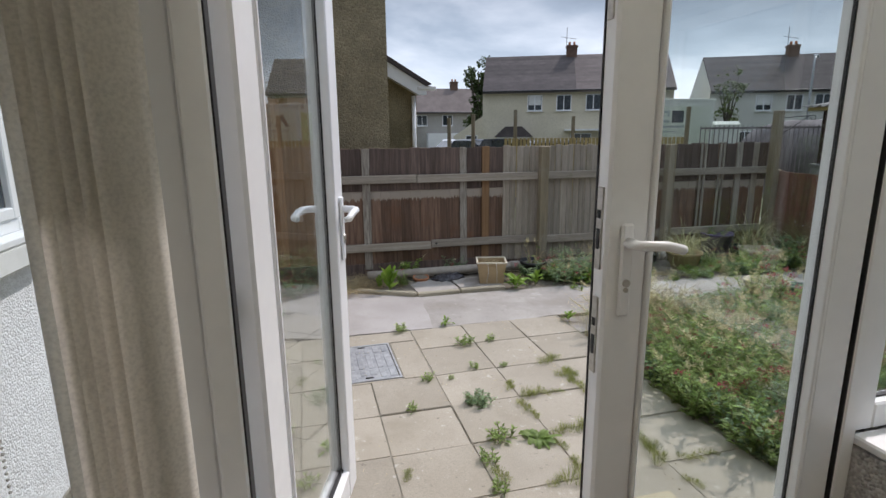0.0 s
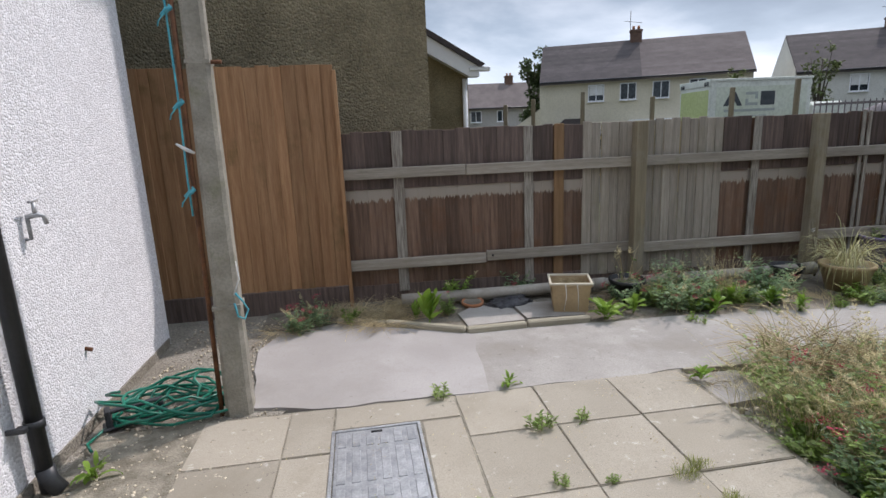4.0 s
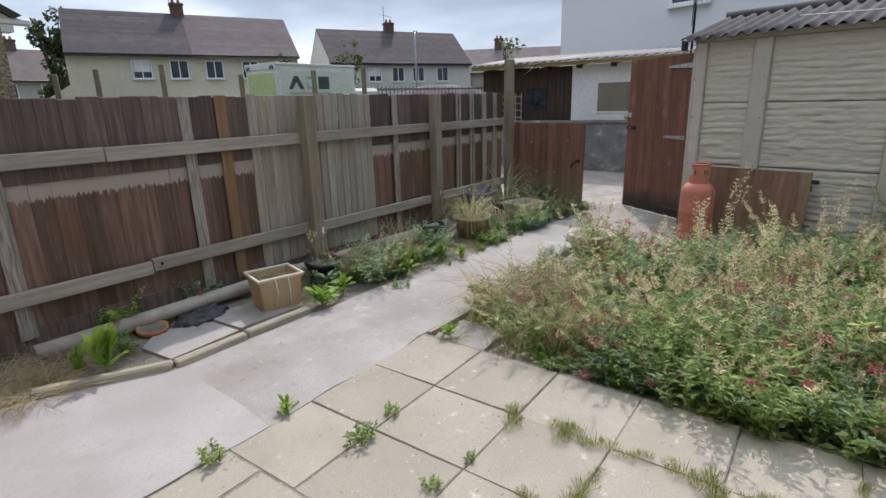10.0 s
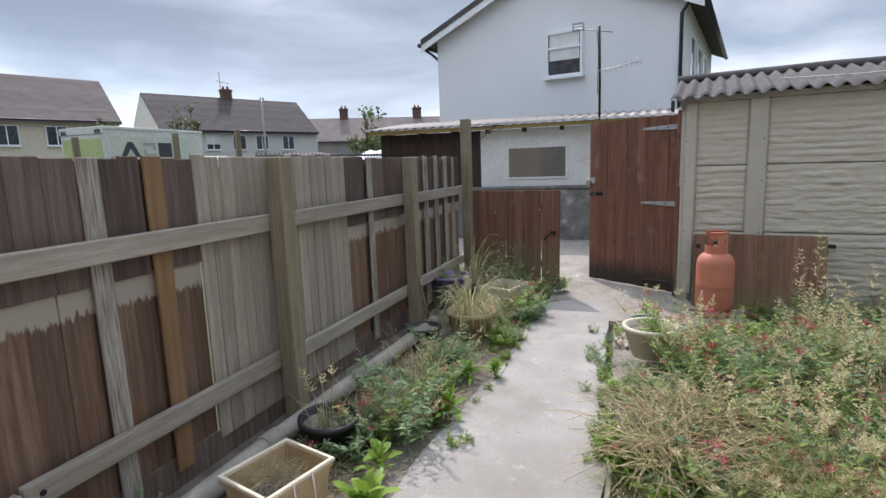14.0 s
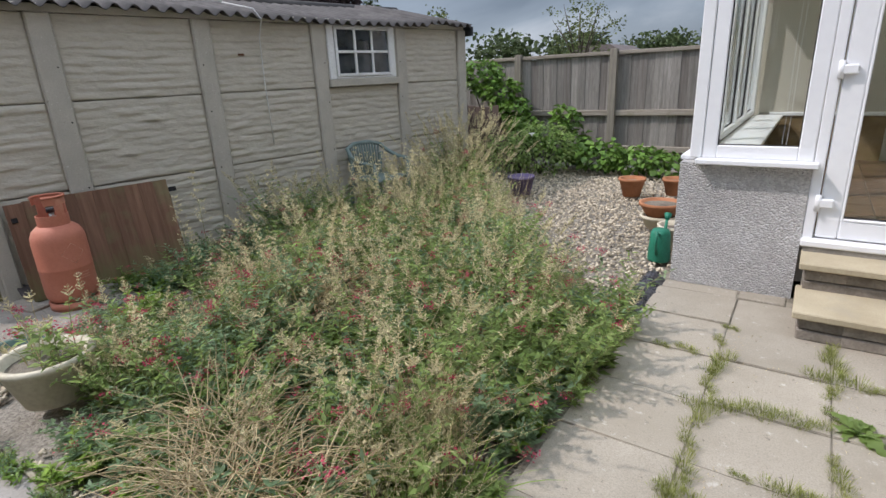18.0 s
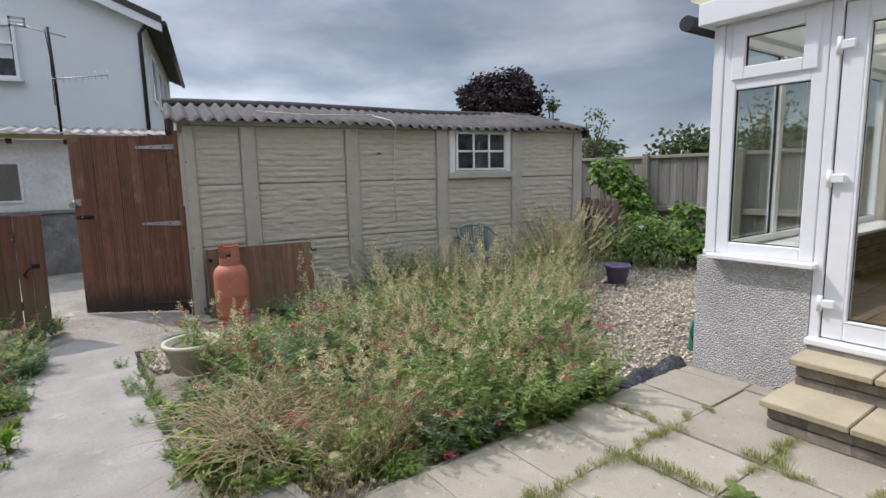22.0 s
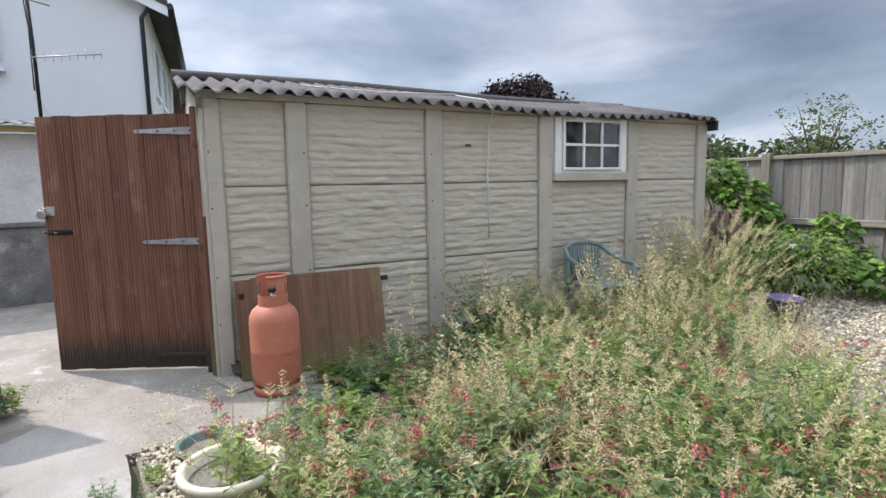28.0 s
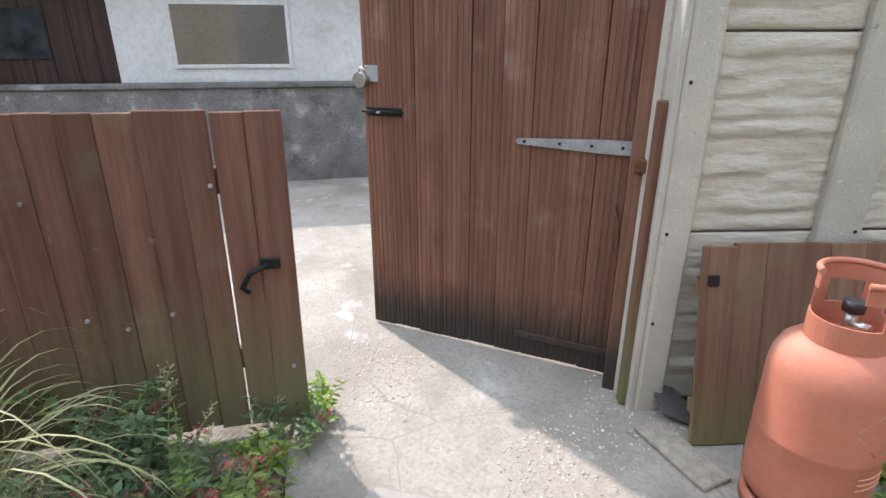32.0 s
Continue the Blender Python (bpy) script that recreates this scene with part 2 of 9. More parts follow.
def painted_band(m, colour, z0, z1, soft=0.006, wave=0.0):
    """A stretch of bare, weathered wood between two heights of a board, with ragged drips at its lower edge."""
    n, l = m.node_tree.nodes, m.node_tree.links
    bs = next(x for x in n if x.type == "BSDF_PRINCIPLED")
    tc = next(x for x in n if x.type == "TEX_COORD")
    src = bs.inputs["Base Color"].links[0].from_socket
    sp = n.new("ShaderNodeSeparateXYZ")
    l.new(tc.outputs["Object"], sp.inputs[0])
    ge = n.new("ShaderNodeNewGeometry")
    mp = n.new("ShaderNodeMapping")
    mp.inputs["Scale"].default_value = (1, 1, 0.12)
    l.new(ge.outputs["Position"], mp.inputs["Vector"])
    ns = n.new("ShaderNodeTexNoise")
    ns.inputs["Scale"].default_value, ns.inputs["Detail"].default_value = 55.0, 5.0
    l.new(mp.outputs[0], ns.inputs["Vector"])
    jit = n.new("ShaderNodeMath")
    jit.operation = "MULTIPLY_ADD"
    jit.inputs[1].default_value, jit.inputs[2].default_value = 0.15, -0.075
    l.new(ns.outputs["Fac"], jit.inputs[0])
    low = n.new("ShaderNodeMath")
    low.operation = "ADD"
    l.new(sp.outputs["Z"], low.inputs[0])
    l.new(jit.outputs[0], low.inputs[1])
    g1 = n.new("ShaderNodeMapRange")
    g1.inputs["From Min"].default_value, g1.inputs["From Max"].default_value = z0 - 0.006, z0 + 0.012
    l.new(low.outputs[0], g1.inputs["Value"])
    g2 = n.new("ShaderNodeMapRange")
    g2.inputs["From Min"].default_value, g2.inputs["From Max"].default_value = z1 + soft, z1 - soft
    hi = n.new("ShaderNodeMath")
    hi.operation = "MULTIPLY_ADD"
    hi.inputs[1].default_value = wave
    l.new(ns.outputs["Fac"], hi.inputs[0])
    l.new(sp.outputs["Z"], hi.inputs[2])
    l.new(hi.outputs[0], g2.inputs["Value"])
    mu = n.new("ShaderNodeMath")
    mu.operation = "MULTIPLY"
    l.new(g1.outputs[0], mu.inputs[0])
    l.new(g2.outputs[0], mu.inputs[1])
    mx = n.new("ShaderNodeMix")
    mx.data_type = "RGBA"
    mx.inputs["B"].default_value = (*colour, 1)
    l.new(mu.outputs[0], mx.inputs["Factor"])
    l.new(src, mx.inputs["A"])
    l.new(mx.outputs["Result"], bs.inputs["Base Color"])
    return m


def glass(name, tint=(0.93, 0.96, 0.95), rough=0.0):
    m = bpy.data.materials.new(name)
    m.use_nodes = True
    n, l = m.node_tree.nodes, m.node_tree.links
    n.clear()
    out = n.new("ShaderNodeOutputMaterial")
    tr = n.new("ShaderNodeBsdfTransparent")
    tr.inputs["Color"].default_value = (*tint, 1)
    gl = n.new("ShaderNodeBsdfGlossy")
    gl.inputs["Roughness"].default_value = rough
    lw = n.new("ShaderNodeLayerWeight")
    lw.inputs["Blend"].default_value = 0.5
    pw = n.new("ShaderNodeMath")
    pw.operation = "POWER"
    pw.inputs[1].default_value = 4.0
    l.new(lw.outputs["Facing"], pw.inputs[0])
    fr = n.new("ShaderNodeMapRange")
    fr.inputs["To Min"].default_value, fr.inputs["To Max"].default_value = 0.045, 0.9
    l.new(pw.outputs[0], fr.inputs["Value"])
    ms = n.new("ShaderNodeMixShader")
    l.new(fr.outputs[0], ms.inputs[0])
    l.new(tr.outputs[0], ms.inputs[1])
    l.new(gl.outputs[0], ms.inputs[2])
    l.new(ms.outputs[0], out.inputs["Surface"])
    return m


GRAIN = (14, 14, 0.7)      # grain that runs along z
GRAIN_X = (0.7, 14, 14)    # grain that runs along x
M = {}
M["upvc"] = surface("white_upvc", (0.80, 0.81, 0.83), (0.84, 0.85, 0.86), (0.76, 0.77, 0.79), scale=1.5, fine=20, rough=0.32, bump=0.02, vary=0.0, spec=0.5)
M["upvc_old"] = surface("white_paint_old", (0.70, 0.70, 0.69), (0.80, 0.80, 0.79), (0.5, 0.48, 0.44), scale=5, fine=45, rough=0.55, bump=0.1, vary=0.03)
M["gasket"] = surface("black_gasket", (0.02, 0.02, 0.022), (0.035, 0.035, 0.037), rough=0.6, bump=0.05, vary=0)
M["glass"] = glass("window_glass")
# Opaque panes: near-black colour put in for the unlit inside behind glass.
M["glass_unlit"] = surface("unlit_window_glass", (0.015, 0.02, 0.025), (0.05, 0.06, 0.07), rough=0.06, bump=0, vary=0.3, spec=0.8, fine_mix=0.0, rough_var=0.02)
M["steel"] = surface("brushed_steel", (0.42, 0.40, 0.36), (0.58, 0.56, 0.52), rough=0.35, metal=0.9, bump=0.05, vary=0.05)
M["galv"] = surface("galvanised_metal", (0.36, 0.37, 0.38), (0.52, 0.53, 0.54), scale=18, fine=90, rough=0.5, metal=0.6, bump=0.1, vary=0.05)
M["black_iron"] = surface("black_iron", (0.015, 0.015, 0.016), (0.03, 0.03, 0.03), rough=0.5, metal=0.3, bump=0.1, vary=0.05)
M["house_white"] = pebbledash("white_roughcast", (0.77, 0.77, 0.79), (0.82, 0.82, 0.84), stone=88, depth=0.0055, stain=[((0.62, 0.61, 0.57), 0.9, 0.66, 0.85), ((0.52, 0.50, 0.46), 5, 0.72, 0.80)])
M["house_brown"] = pebbledash("brown_pebbledash", (0.21, 0.175, 0.108), (0.315, 0.267, 0.17), stone=48, depth=0.02, stain=((0.10, 0.08, 0.05), 0.7, 0.60, 0.78))
M["dash_grey"] = pebbledash("grey_pebbledash", (0.50, 0.49, 0.48), (0.62, 0.61, 0.60), stone=85, depth=0.016, stain=((0.32, 0.29, 0.25), 1.3, 0.64, 0.85))
M["far_cream"] = surface("cream_render", (0.64, 0.58, 0.445), (0.70, 0.64, 0.505), scale=0.6, fine=12, rough=0.9, bump=0.1, vary=0.03, stain=((0.52, 0.47, 0.36), 0.3, 0.62, 0.85))
M["far_white"] = surface("white_render", (0.77, 0.78, 0.795), (0.81, 0.82, 0.83), scale=0.5, fine=14, rough=0.9, bump=0.03, vary=0.02, fine_mix=0.05, stain=((0.62, 0.625, 0.62), 0.35, 0.6, 0.85))
M["far_grey"] = surface("grey_render", (0.35, 0.33, 0.30), (0.42, 0.40, 0.36), scale=0.6, fine=12, rough=0.9, bump=0.1, vary=0.03)
M["far_pale"] = surface("pale_render", (0.62, 0.61, 0.56), (0.68, 0.67, 0.62), scale=0.6, fine=12, rough=0.9, bump=0.1, vary=0.03)
M["tile_dark"] = surface("dark_roof_tile", (0.066, 0.055, 0.055), (0.105, 0.09, 0.088), scale=1.4, fine=14, rough=0.85, bump=0.3, depth=0.01, vary=0.18)
M["tile_brown"] = surface("brown_roof_tile", (0.14, 0.115, 0.108), (0.185, 0.155, 0.146), scale=1.1, fine=12, rough=0.9, bump=0.3, depth=0.01, vary=0.12)
M["brick_far"] = surface("red_chimney_brick", (0.13, 0.08, 0.06), (0.19, 0.12, 0.09), scale=4, fine=20, rough=0.9, bump=0.3, vary=0.08)
M["brick_in"] = surface("brown_brick", (0.17, 0.12, 0.065), (0.27, 0.20, 0.11), (0.10, 0.07, 0.045), scale=9, fine=70, rough=0.9, bump=0.5, vary=0.2)
M["brick_step"] = surface("grey_brown_brick", (0.19, 0.165, 0.138), (0.30, 0.265, 0.225), (0.09, 0.075, 0.06), scale=8, fine=60, rough=0.95, bump=0.6, depth=0.006, vary=0.2, stain=((0.38, 0.36, 0.33), 6, 0.62, 0.75))
M["mortar"] = surface("mortar", (0.24, 0.225, 0.20), (0.33, 0.31, 0.28), scale=9, fine=90, rough=0.95, bump=0.5, vary=0.0)
M["slab"] = surface("buff_paving_slab", (0.328, 0.292, 0.232), (0.406, 0.365, 0.297), (0.205, 0.182, 0.147), scale=3.2, fine=150, rough=0.92, bump=0.4, depth=0.003, vary=0.085, fine_mix=0.5, stain=[((0.27, 0.238, 0.185), 1.6, 0.48, 0.72), ((0.48, 0.445, 0.385), 14, 0.62, 0.70), ((0.17, 0.15, 0.12), 26, 0.63, 0.70), ((0.50, 0.47, 0.42), 60, 0.66, 0.72)])
M["step_slab"] = surface("buff_step_slab", (0.37, 0.315, 0.215), (0.45, 0.39, 0.275), (0.28, 0.24, 0.165), scale=4, fine=110, rough=0.9, bump=0.3, depth=0.003, vary=0.08, stain=((0.32, 0.29, 0.23), 2.4, 0.55, 0.78))
M["joint"] = surface("joint_soil", (0.17, 0.15, 0.115), (0.32, 0.29, 0.23), (0.10, 0.088, 0.065), scale=12, fine=90, rough=1.0, bump=0.8, depth=0.01, vary=0)
M["concrete"] = surface("path_concrete", (0.29, 0.268, 0.243), (0.38, 0.357, 0.328), (0.22, 0.203, 0.182), scale=2.4, fine=75, rough=0.95, bump=0.6, depth=0.005, vary=0.0, fine_mix=0.4, stain=[((0.24, 0.218, 0.19), 1.6, 0.48, 0.68), ((0.44, 0.42, 0.39), 4.5, 0.62, 0.74), ((0.20, 0.182, 0.155), 16, 0.62, 0.72)])
M["concrete_pink"] = surface("smooth_concrete", (0.325, 0.302, 0.283), (0.395, 0.371, 0.352), (0.28, 0.257, 0.238), scale=1.8, fine=90, rough=0.9, bump=0.35, depth=0.004, vary=0.0, stain=[((0.47, 0.455, 0.435), 2.2, 0.64, 0.76), ((0.285, 0.262, 0.238), 1.4, 0.52, 0.74), ((0.24, 0.22, 0.195), 18, 0.64, 0.74)])
M["concrete_yard"] = surface("yard_concrete", (0.262, 0.235, 0.20), (0.36, 0.328, 0.285), (0.175, 0.158, 0.135), scale=1.9, fine=60, rough=0.95, bump=0.8, depth=0.010, vary=0.0, fine_mix=0.5, stain=[((0.20, 0.178, 0.148), 1.6, 0.47, 0.66), ((0.46, 0.44, 0.405), 3.6, 0.60, 0.72), ((0.15, 0.14, 0.12), 12, 0.62, 0.72)], cracks=((0.235, 0.212, 0.18), 0.9, 0.003))
M["concrete_post"] = surface("old_concrete", (0.25, 0.235, 0.195), (0.36, 0.335, 0.28), (0.15, 0.14, 0.115), scale=9, fine=75, rough=0.95, bump=0.8, depth=0.006, vary=0.04, stain=((0.17, 0.18, 0.10), 5, 0.58, 0.78))
M["grey_wall"] = surface("stained_concrete_wall", (0.17, 0.165, 0.16), (0.26, 0.255, 0.25), (0.08, 0.08, 0.08), scale=4, fine=40, rough=0.95, bump=0.8, depth=0.012, vary=0, fine_mix=0.5, stain=[((0.40, 0.39, 0.37), 4.0, 0.58, 0.70), ((0.07, 0.068, 0.066), 2.6, 0.54, 0.70)])
M["garage"] = surface("cream_painted_concrete", (0.475, 0.435, 0.36), (0.52, 0.48, 0.405), (0.40, 0.365, 0.30), scale=9, fine=26, stretch=(1, 1, 2.6), fine_mix=0.2, rough=0.85, bump=0.6, depth=0.010, vary=0.02, stain=((0.42, 0.385, 0.315), 1.1, 0.56, 0.8))
M["garage_post"] = surface("grey_concrete_post", (0.43, 0.398, 0.34), (0.50, 0.463, 0.395), (0.36, 0.33, 0.28), scale=5, fine=85, rough=0.9, bump=0.6, depth=0.005, vary=0.03, stain=[((0.34, 0.32, 0.28), 4, 0.62, 0.8), ((0.62, 0.60, 0.56), 48, 0.62, 0.70), ((0.27, 0.25, 0.21), 36, 0.64, 0.72)])
M["asbestos"] = surface("grey_corrugated_sheet", (0.072, 0.066, 0.064), (0.115, 0.107, 0.103), (0.06, 0.055, 0.052), scale=3, fine=50, rough=0.95, bump=0.4, depth=0.005, vary=0.02, stain=((0.155, 0.145, 0.135), 1.6, 0.55, 0.75))
M["wood_dark"] = painted_band(surface("dark_stained_board", (0.112, 0.070, 0.049), (0.205, 0.130, 0.090), (0.055, 0.034, 0.025), scale=3.0, fine=16, rough=0.75, bump=0.5, depth=0.004, stretch=GRAIN, vary=0.35, stain=((0.15, 0.075, 0.04), 2.5, 0.5, 0.72)), (0.36, 0.315, 0.265), 0.888, 1.01)
M["wood_dark_top"] = surface("dark_faded_board", (0.088, 0.064, 0.054), (0.165, 0.120, 0.102), (0.046, 0.036, 0.03), scale=3.0, fine=16, rough=0.85, bump=0.5, depth=0.004, stretch=GRAIN, vary=0.3)
M["wood_grey"] = surface("weathered_grey_board", (0.28, 0.245, 0.20), (0.40, 0.355, 0.295), (0.17, 0.145, 0.115), scale=2.2, fine=14, rough=0.85, bump=0.55, depth=0.004, stretch=GRAIN, vary=0.13, fine_mix=0.5, stain=((0.24, 0.22, 0.15), 2.2, 0.56, 0.74))
M["wood_pale"] = surface("flaking_pale_board", (0.30, 0.275, 0.235), (0.41, 0.38, 0.33), (0.12, 0.095, 0.075), scale=2.4, fine=9, rough=0.9, bump=0.6, depth=0.004, stretch=GRAIN, vary=0.1, fine_mix=0.9)
M["wood_orange"] = surface("orange_board", (0.215, 0.125, 0.062), (0.29, 0.175, 0.09), (0.15, 0.085, 0.042), scale=2.2, fine=14, rough=0.75, bump=0.4, stretch=GRAIN, vary=0.08)
M["wood_post"] = surface("olive_treated_post", (0.175, 0.145, 0.095), (0.26, 0.22, 0.15), (0.10, 0.08, 0.052), scale=2.4, fine=12, rough=0.85, bump=0.5, depth=0.005, stretch=GRAIN, vary=0.12, stain=((0.25, 0.23, 0.185), 2, 0.5, 0.72))
M["wood_rail"] = surface("weathered_rail", (0.275, 0.24, 0.195), (0.385, 0.345, 0.29), (0.17, 0.14, 0.11), scale=2.2, fine=14, rough=0.88, bump=0.55, depth=0.004, stretch=GRAIN_X, vary=0.12, fine_mix=0.5, stain=((0.21, 0.195, 0.12), 3, 0.6, 0.75))
M["wood_panel"] = surface("russet_panel_board", (0.29, 0.155, 0.075), (0.41, 0.24, 0.125), (0.15, 0.065, 0.03), scale=2.0, fine=14, rough=0.8, bump=0.45, depth=0.004, stretch=GRAIN, vary=0.2, stain=((0.11, 0.085, 0.03), 1.4, 0.58, 0.78))
M["wood_lean"] = painted_band(surface("weathered_panel_board", (0.15, 0.078, 0.048), (0.24, 0.132, 0.085), (0.095, 0.058, 0.038), scale=2.0, fine=14, rough=0.85, bump=0.5, depth=0.004, stretch=GRAIN, vary=0.22, stain=[((0.19, 0.18, 0.09), 1.6, 0.54, 0.74), ((0.17, 0.085, 0.055), 1.1, 0.55, 0.75)]), (0.17, 0.165, 0.070), -1.0, 0.30, 0.20, 0.4)
M["wood_gate"] = surface("brown_gate_board", (0.165, 0.074, 0.046), (0.25, 0.122, 0.080), (0.09, 0.045, 0.031), scale=2.2, fine=14, rough=0.72, bump=0.5, depth=0.004, stretch=GRAIN, vary=0.13, fine_mix=0.45, stain=[((0.30, 0.20, 0.155), 3, 0.58, 0.78), ((0.11, 0.05, 0.034), 1.3, 0.55, 0.7)])
M["wood_lowgate"] = surface("worn_brown_board", (0.135, 0.062, 0.042), (0.205, 0.102, 0.068), (0.075, 0.042, 0.03), scale=2.2, fine=14, rough=0.8, bump=0.5, depth=0.004, stretch=GRAIN, vary=0.2, stain=[((0.19, 0.165, 0.10), 1.6, 0.54, 0.74), ((0.30, 0.25, 0.20), 5, 0.66, 0.76)])
painted_band(M["wood_gate"], (0.05, 0.038, 0.031), -1.0, 0.36, 0.10, 0.28)
painted_band(M["wood_lowgate"], (0.165, 0.155, 0.078), -1.0, 0.50, 0.34, 0.4)
M["wood_post_grey"] = surface("weathered_post", (0.20, 0.18, 0.145), (0.28, 0.255, 0.21), (0.11, 0.095, 0.075), scale=2.4, fine=12, rough=0.9, bump=0.5, depth=0.005, stretch=GRAIN, vary=0.1)
M["wood_back_dark"] = surface("silvered_dark_board", (0.15, 0.135, 0.12), (0.24, 0.22, 0.20), (0.09, 0.08, 0.07), scale=2.2, fine=13, rough=0.9, bump=0.45, depth=0.004, stretch=GRAIN, vary=0.2)
M["wood_back"] = surface("silvered_board", (0.22, 0.205, 0.185), (0.31, 0.29, 0.265), (0.13, 0.12, 0.105), scale=2.2, fine=13, rough=0.9, bump=0.45, depth=0.004, stretch=GRAIN, vary=0.24, fine_mix=0.6)
M["wood_log"] = surface("edging_timber", (0.30, 0.27, 0.20), (0.42, 0.38, 0.29), (0.17, 0.15, 0.11), scale=3, fine=20, rough=0.92, bump=0.6, depth=0.006, stretch=GRAIN_X, vary=0.12)
M["soil"] = surface("dry_soil", (0.14, 0.122, 0.097), (0.25, 0.22, 0.178), (0.055, 0.045, 0.032), scale=6, fine=70, rough=1, bump=0.9, depth=0.02, vary=0, stain=((0.27, 0.24, 0.19), 2.2, 0.5, 0.7))
M["soil_damp"] = surface("damp_soil", (0.045, 0.036, 0.026), (0.085, 0.068, 0.05), (0.02, 0.016, 0.012), scale=14, fine=70, rough=1, bump=0.9, depth=0.02, vary=0, stain=((0.20, 0.16, 0.10), 22, 0.60, 0.7))
M["grit"] = surface("gritty_ground", (0.24, 0.215, 0.175), (0.34, 0.31, 0.26), (0.12, 0.105, 0.085), scale=5, fine=55, rough=1, bump=0.9, depth=0.02, vary=0, fine_mix=0.7)
M["ground"] = surface("open_ground", (0.07, 0.08, 0.04), (0.11, 0.115, 0.06), (0.05, 0.055, 0.03), scale=0.15, fine=4, rough=1, bump=0.4, vary=0)
M["asphalt"] = surface("asphalt", (0.05, 0.05, 0.052), (0.085, 0.083, 0.08), scale=0.8, fine=60, rough=0.9, bump=0.3, vary=0)
M["stones"] = surface("pale_gravel", (0.42, 0.36, 0.265), (0.58, 0.51, 0.40), (0.26, 0.22, 0.16), scale=30, fine=90, rough=0.9, bump=0.2, vary=0.38, islands=True)
M["pvc_black"] = surface("black_plastic_pipe", (0.022, 0.024, 0.027), (0.04, 0.043, 0.047), rough=0.42, bump=0.05, vary=0.05, spec=0.4)
M["foam"] = surface("dark_grey_foam", (0.035, 0.038, 0.042), (0.055, 0.058, 0.064), scale=6, fine=70, rough=0.8, bump=0.25, vary=0.05)
M["pipe_grey"] = surface("weathered_grey_pipe", (0.27, 0.245, 0.21), (0.36, 0.33, 0.285), (0.18, 0.16, 0.13), scale=5, fine=40, rough=0.7, bump=0.2, vary=0.03)
M["hose"] = surface("green_hose", (0.0, 0.13, 0.085), (0.01, 0.20, 0.13), rough=0.35, bump=0.02, vary=0.05, spec=0.5)
M["rope_blue"] = surface("blue_rope", (0.04, 0.30, 0.38), (0.08, 0.42, 0.50), (0.3, 0.5, 0.55), scale=20, fine=150, rough=0.8, bump=0.3, vary=0.1)
M["rope_white"] = surface("white_rope", (0.6, 0.6, 0.58), (0.75, 0.75, 0.72), rough=0.8, bump=0.2, vary=0.1)
M["rust"] = surface("rusty_steel", (0.10, 0.045, 0.022), (0.19, 0.085, 0.04), (0.05, 0.025, 0.015), scale=14, fine=80, rough=0.85, bump=0.4, vary=0.05)
M["gas_orange"] = surface("orange_bottle_paint", (0.44, 0.15, 0.092), (0.50, 0.19, 0.125), (0.37, 0.125, 0.08), scale=5, fine=60, rough=0.62, bump=0.12, vary=0.0, spec=0.3, stain=[((0.50, 0.27, 0.19), 3, 0.52, 0.75), ((0.26, 0.10, 0.065), 9, 0.66, 0.76), ((0.60, 0.42, 0.34), 30, 0.68, 0.76)])
M["gas_mark"] = surface("faded_bottle_print", (0.55, 0.24, 0.16), (0.60, 0.28, 0.19), rough=0.6, bump=0.05, vary=0)
M["terracotta"] = surface("terracotta", (0.36, 0.15, 0.07), (0.46, 0.21, 0.11), (0.25, 0.11, 0.06), scale=7, fine=60, rough=0.9, bump=0.25, vary=0.1)
M["tan_plastic"] = surface("tan_plastic", (0.36, 0.26, 0.145), (0.44, 0.33, 0.19), (0.26, 0.19, 0.11), scale=5, fine=50, rough=0.6, bump=0.1, vary=0.03)
M["cream_plastic"] = surface("dirty_cream_plastic", (0.55, 0.50, 0.38), (0.66, 0.61, 0.49), (0.35, 0.30, 0.21), scale=5, fine=45, rough=0.6, bump=0.12, vary=0.04)
M["purple_plastic"] = surface("purple_plastic", (0.155, 0.118, 0.235), (0.20, 0.158, 0.285), rough=0.5, bump=0.06, vary=0.05)
M["black_plastic"] = surface("black_plastic", (0.018, 0.018, 0.02), (0.035, 0.035, 0.036), rough=0.5, bump=0.1, vary=0.05)
M["black_film"] = surface("black_sheeting", (0.02, 0.02, 0.025), (0.06, 0.06, 0.07), scale=14, fine=60, rough=0.28, bump=0.9, depth=0.02, vary=0.05, spec=0.6)
M["green_plastic"] = surface("green_plastic", (0.015, 0.16, 0.10), (0.03, 0.22, 0.14), rough=0.45, bump=0.05, vary=0.05)
M["green_pot"] = surface("dull_green_plastic", (0.06, 0.12, 0.095), (0.10, 0.17, 0.135), (0.2, 0.2, 0.16), scale=6, fine=50, rough=0.6, bump=0.08, vary=0.05)
M["chair_green"] = surface("faded_green_plastic", (0.145, 0.195, 0.18), (0.19, 0.24, 0.22), (0.10, 0.14, 0.13), scale=6, fine=50, rough=0.55, bump=0.08, vary=0.0)
M["yellow_timber"] = surface("yellowed_fascia", (0.33, 0.26, 0.10), (0.42, 0.34, 0.15), rough=0.8, bump=0.3, stretch=GRAIN_X, vary=0.1)
M["lt_white"] = surface("flaking_white_board", (0.60, 0.61, 0.61), (0.70, 0.71, 0.71), (0.40, 0.39, 0.36), scale=2, fine=26, rough=0.85, bump=0.25, vary=0.02, stain=((0.42, 0.39, 0.35), 1.4, 0.60, 0.78))
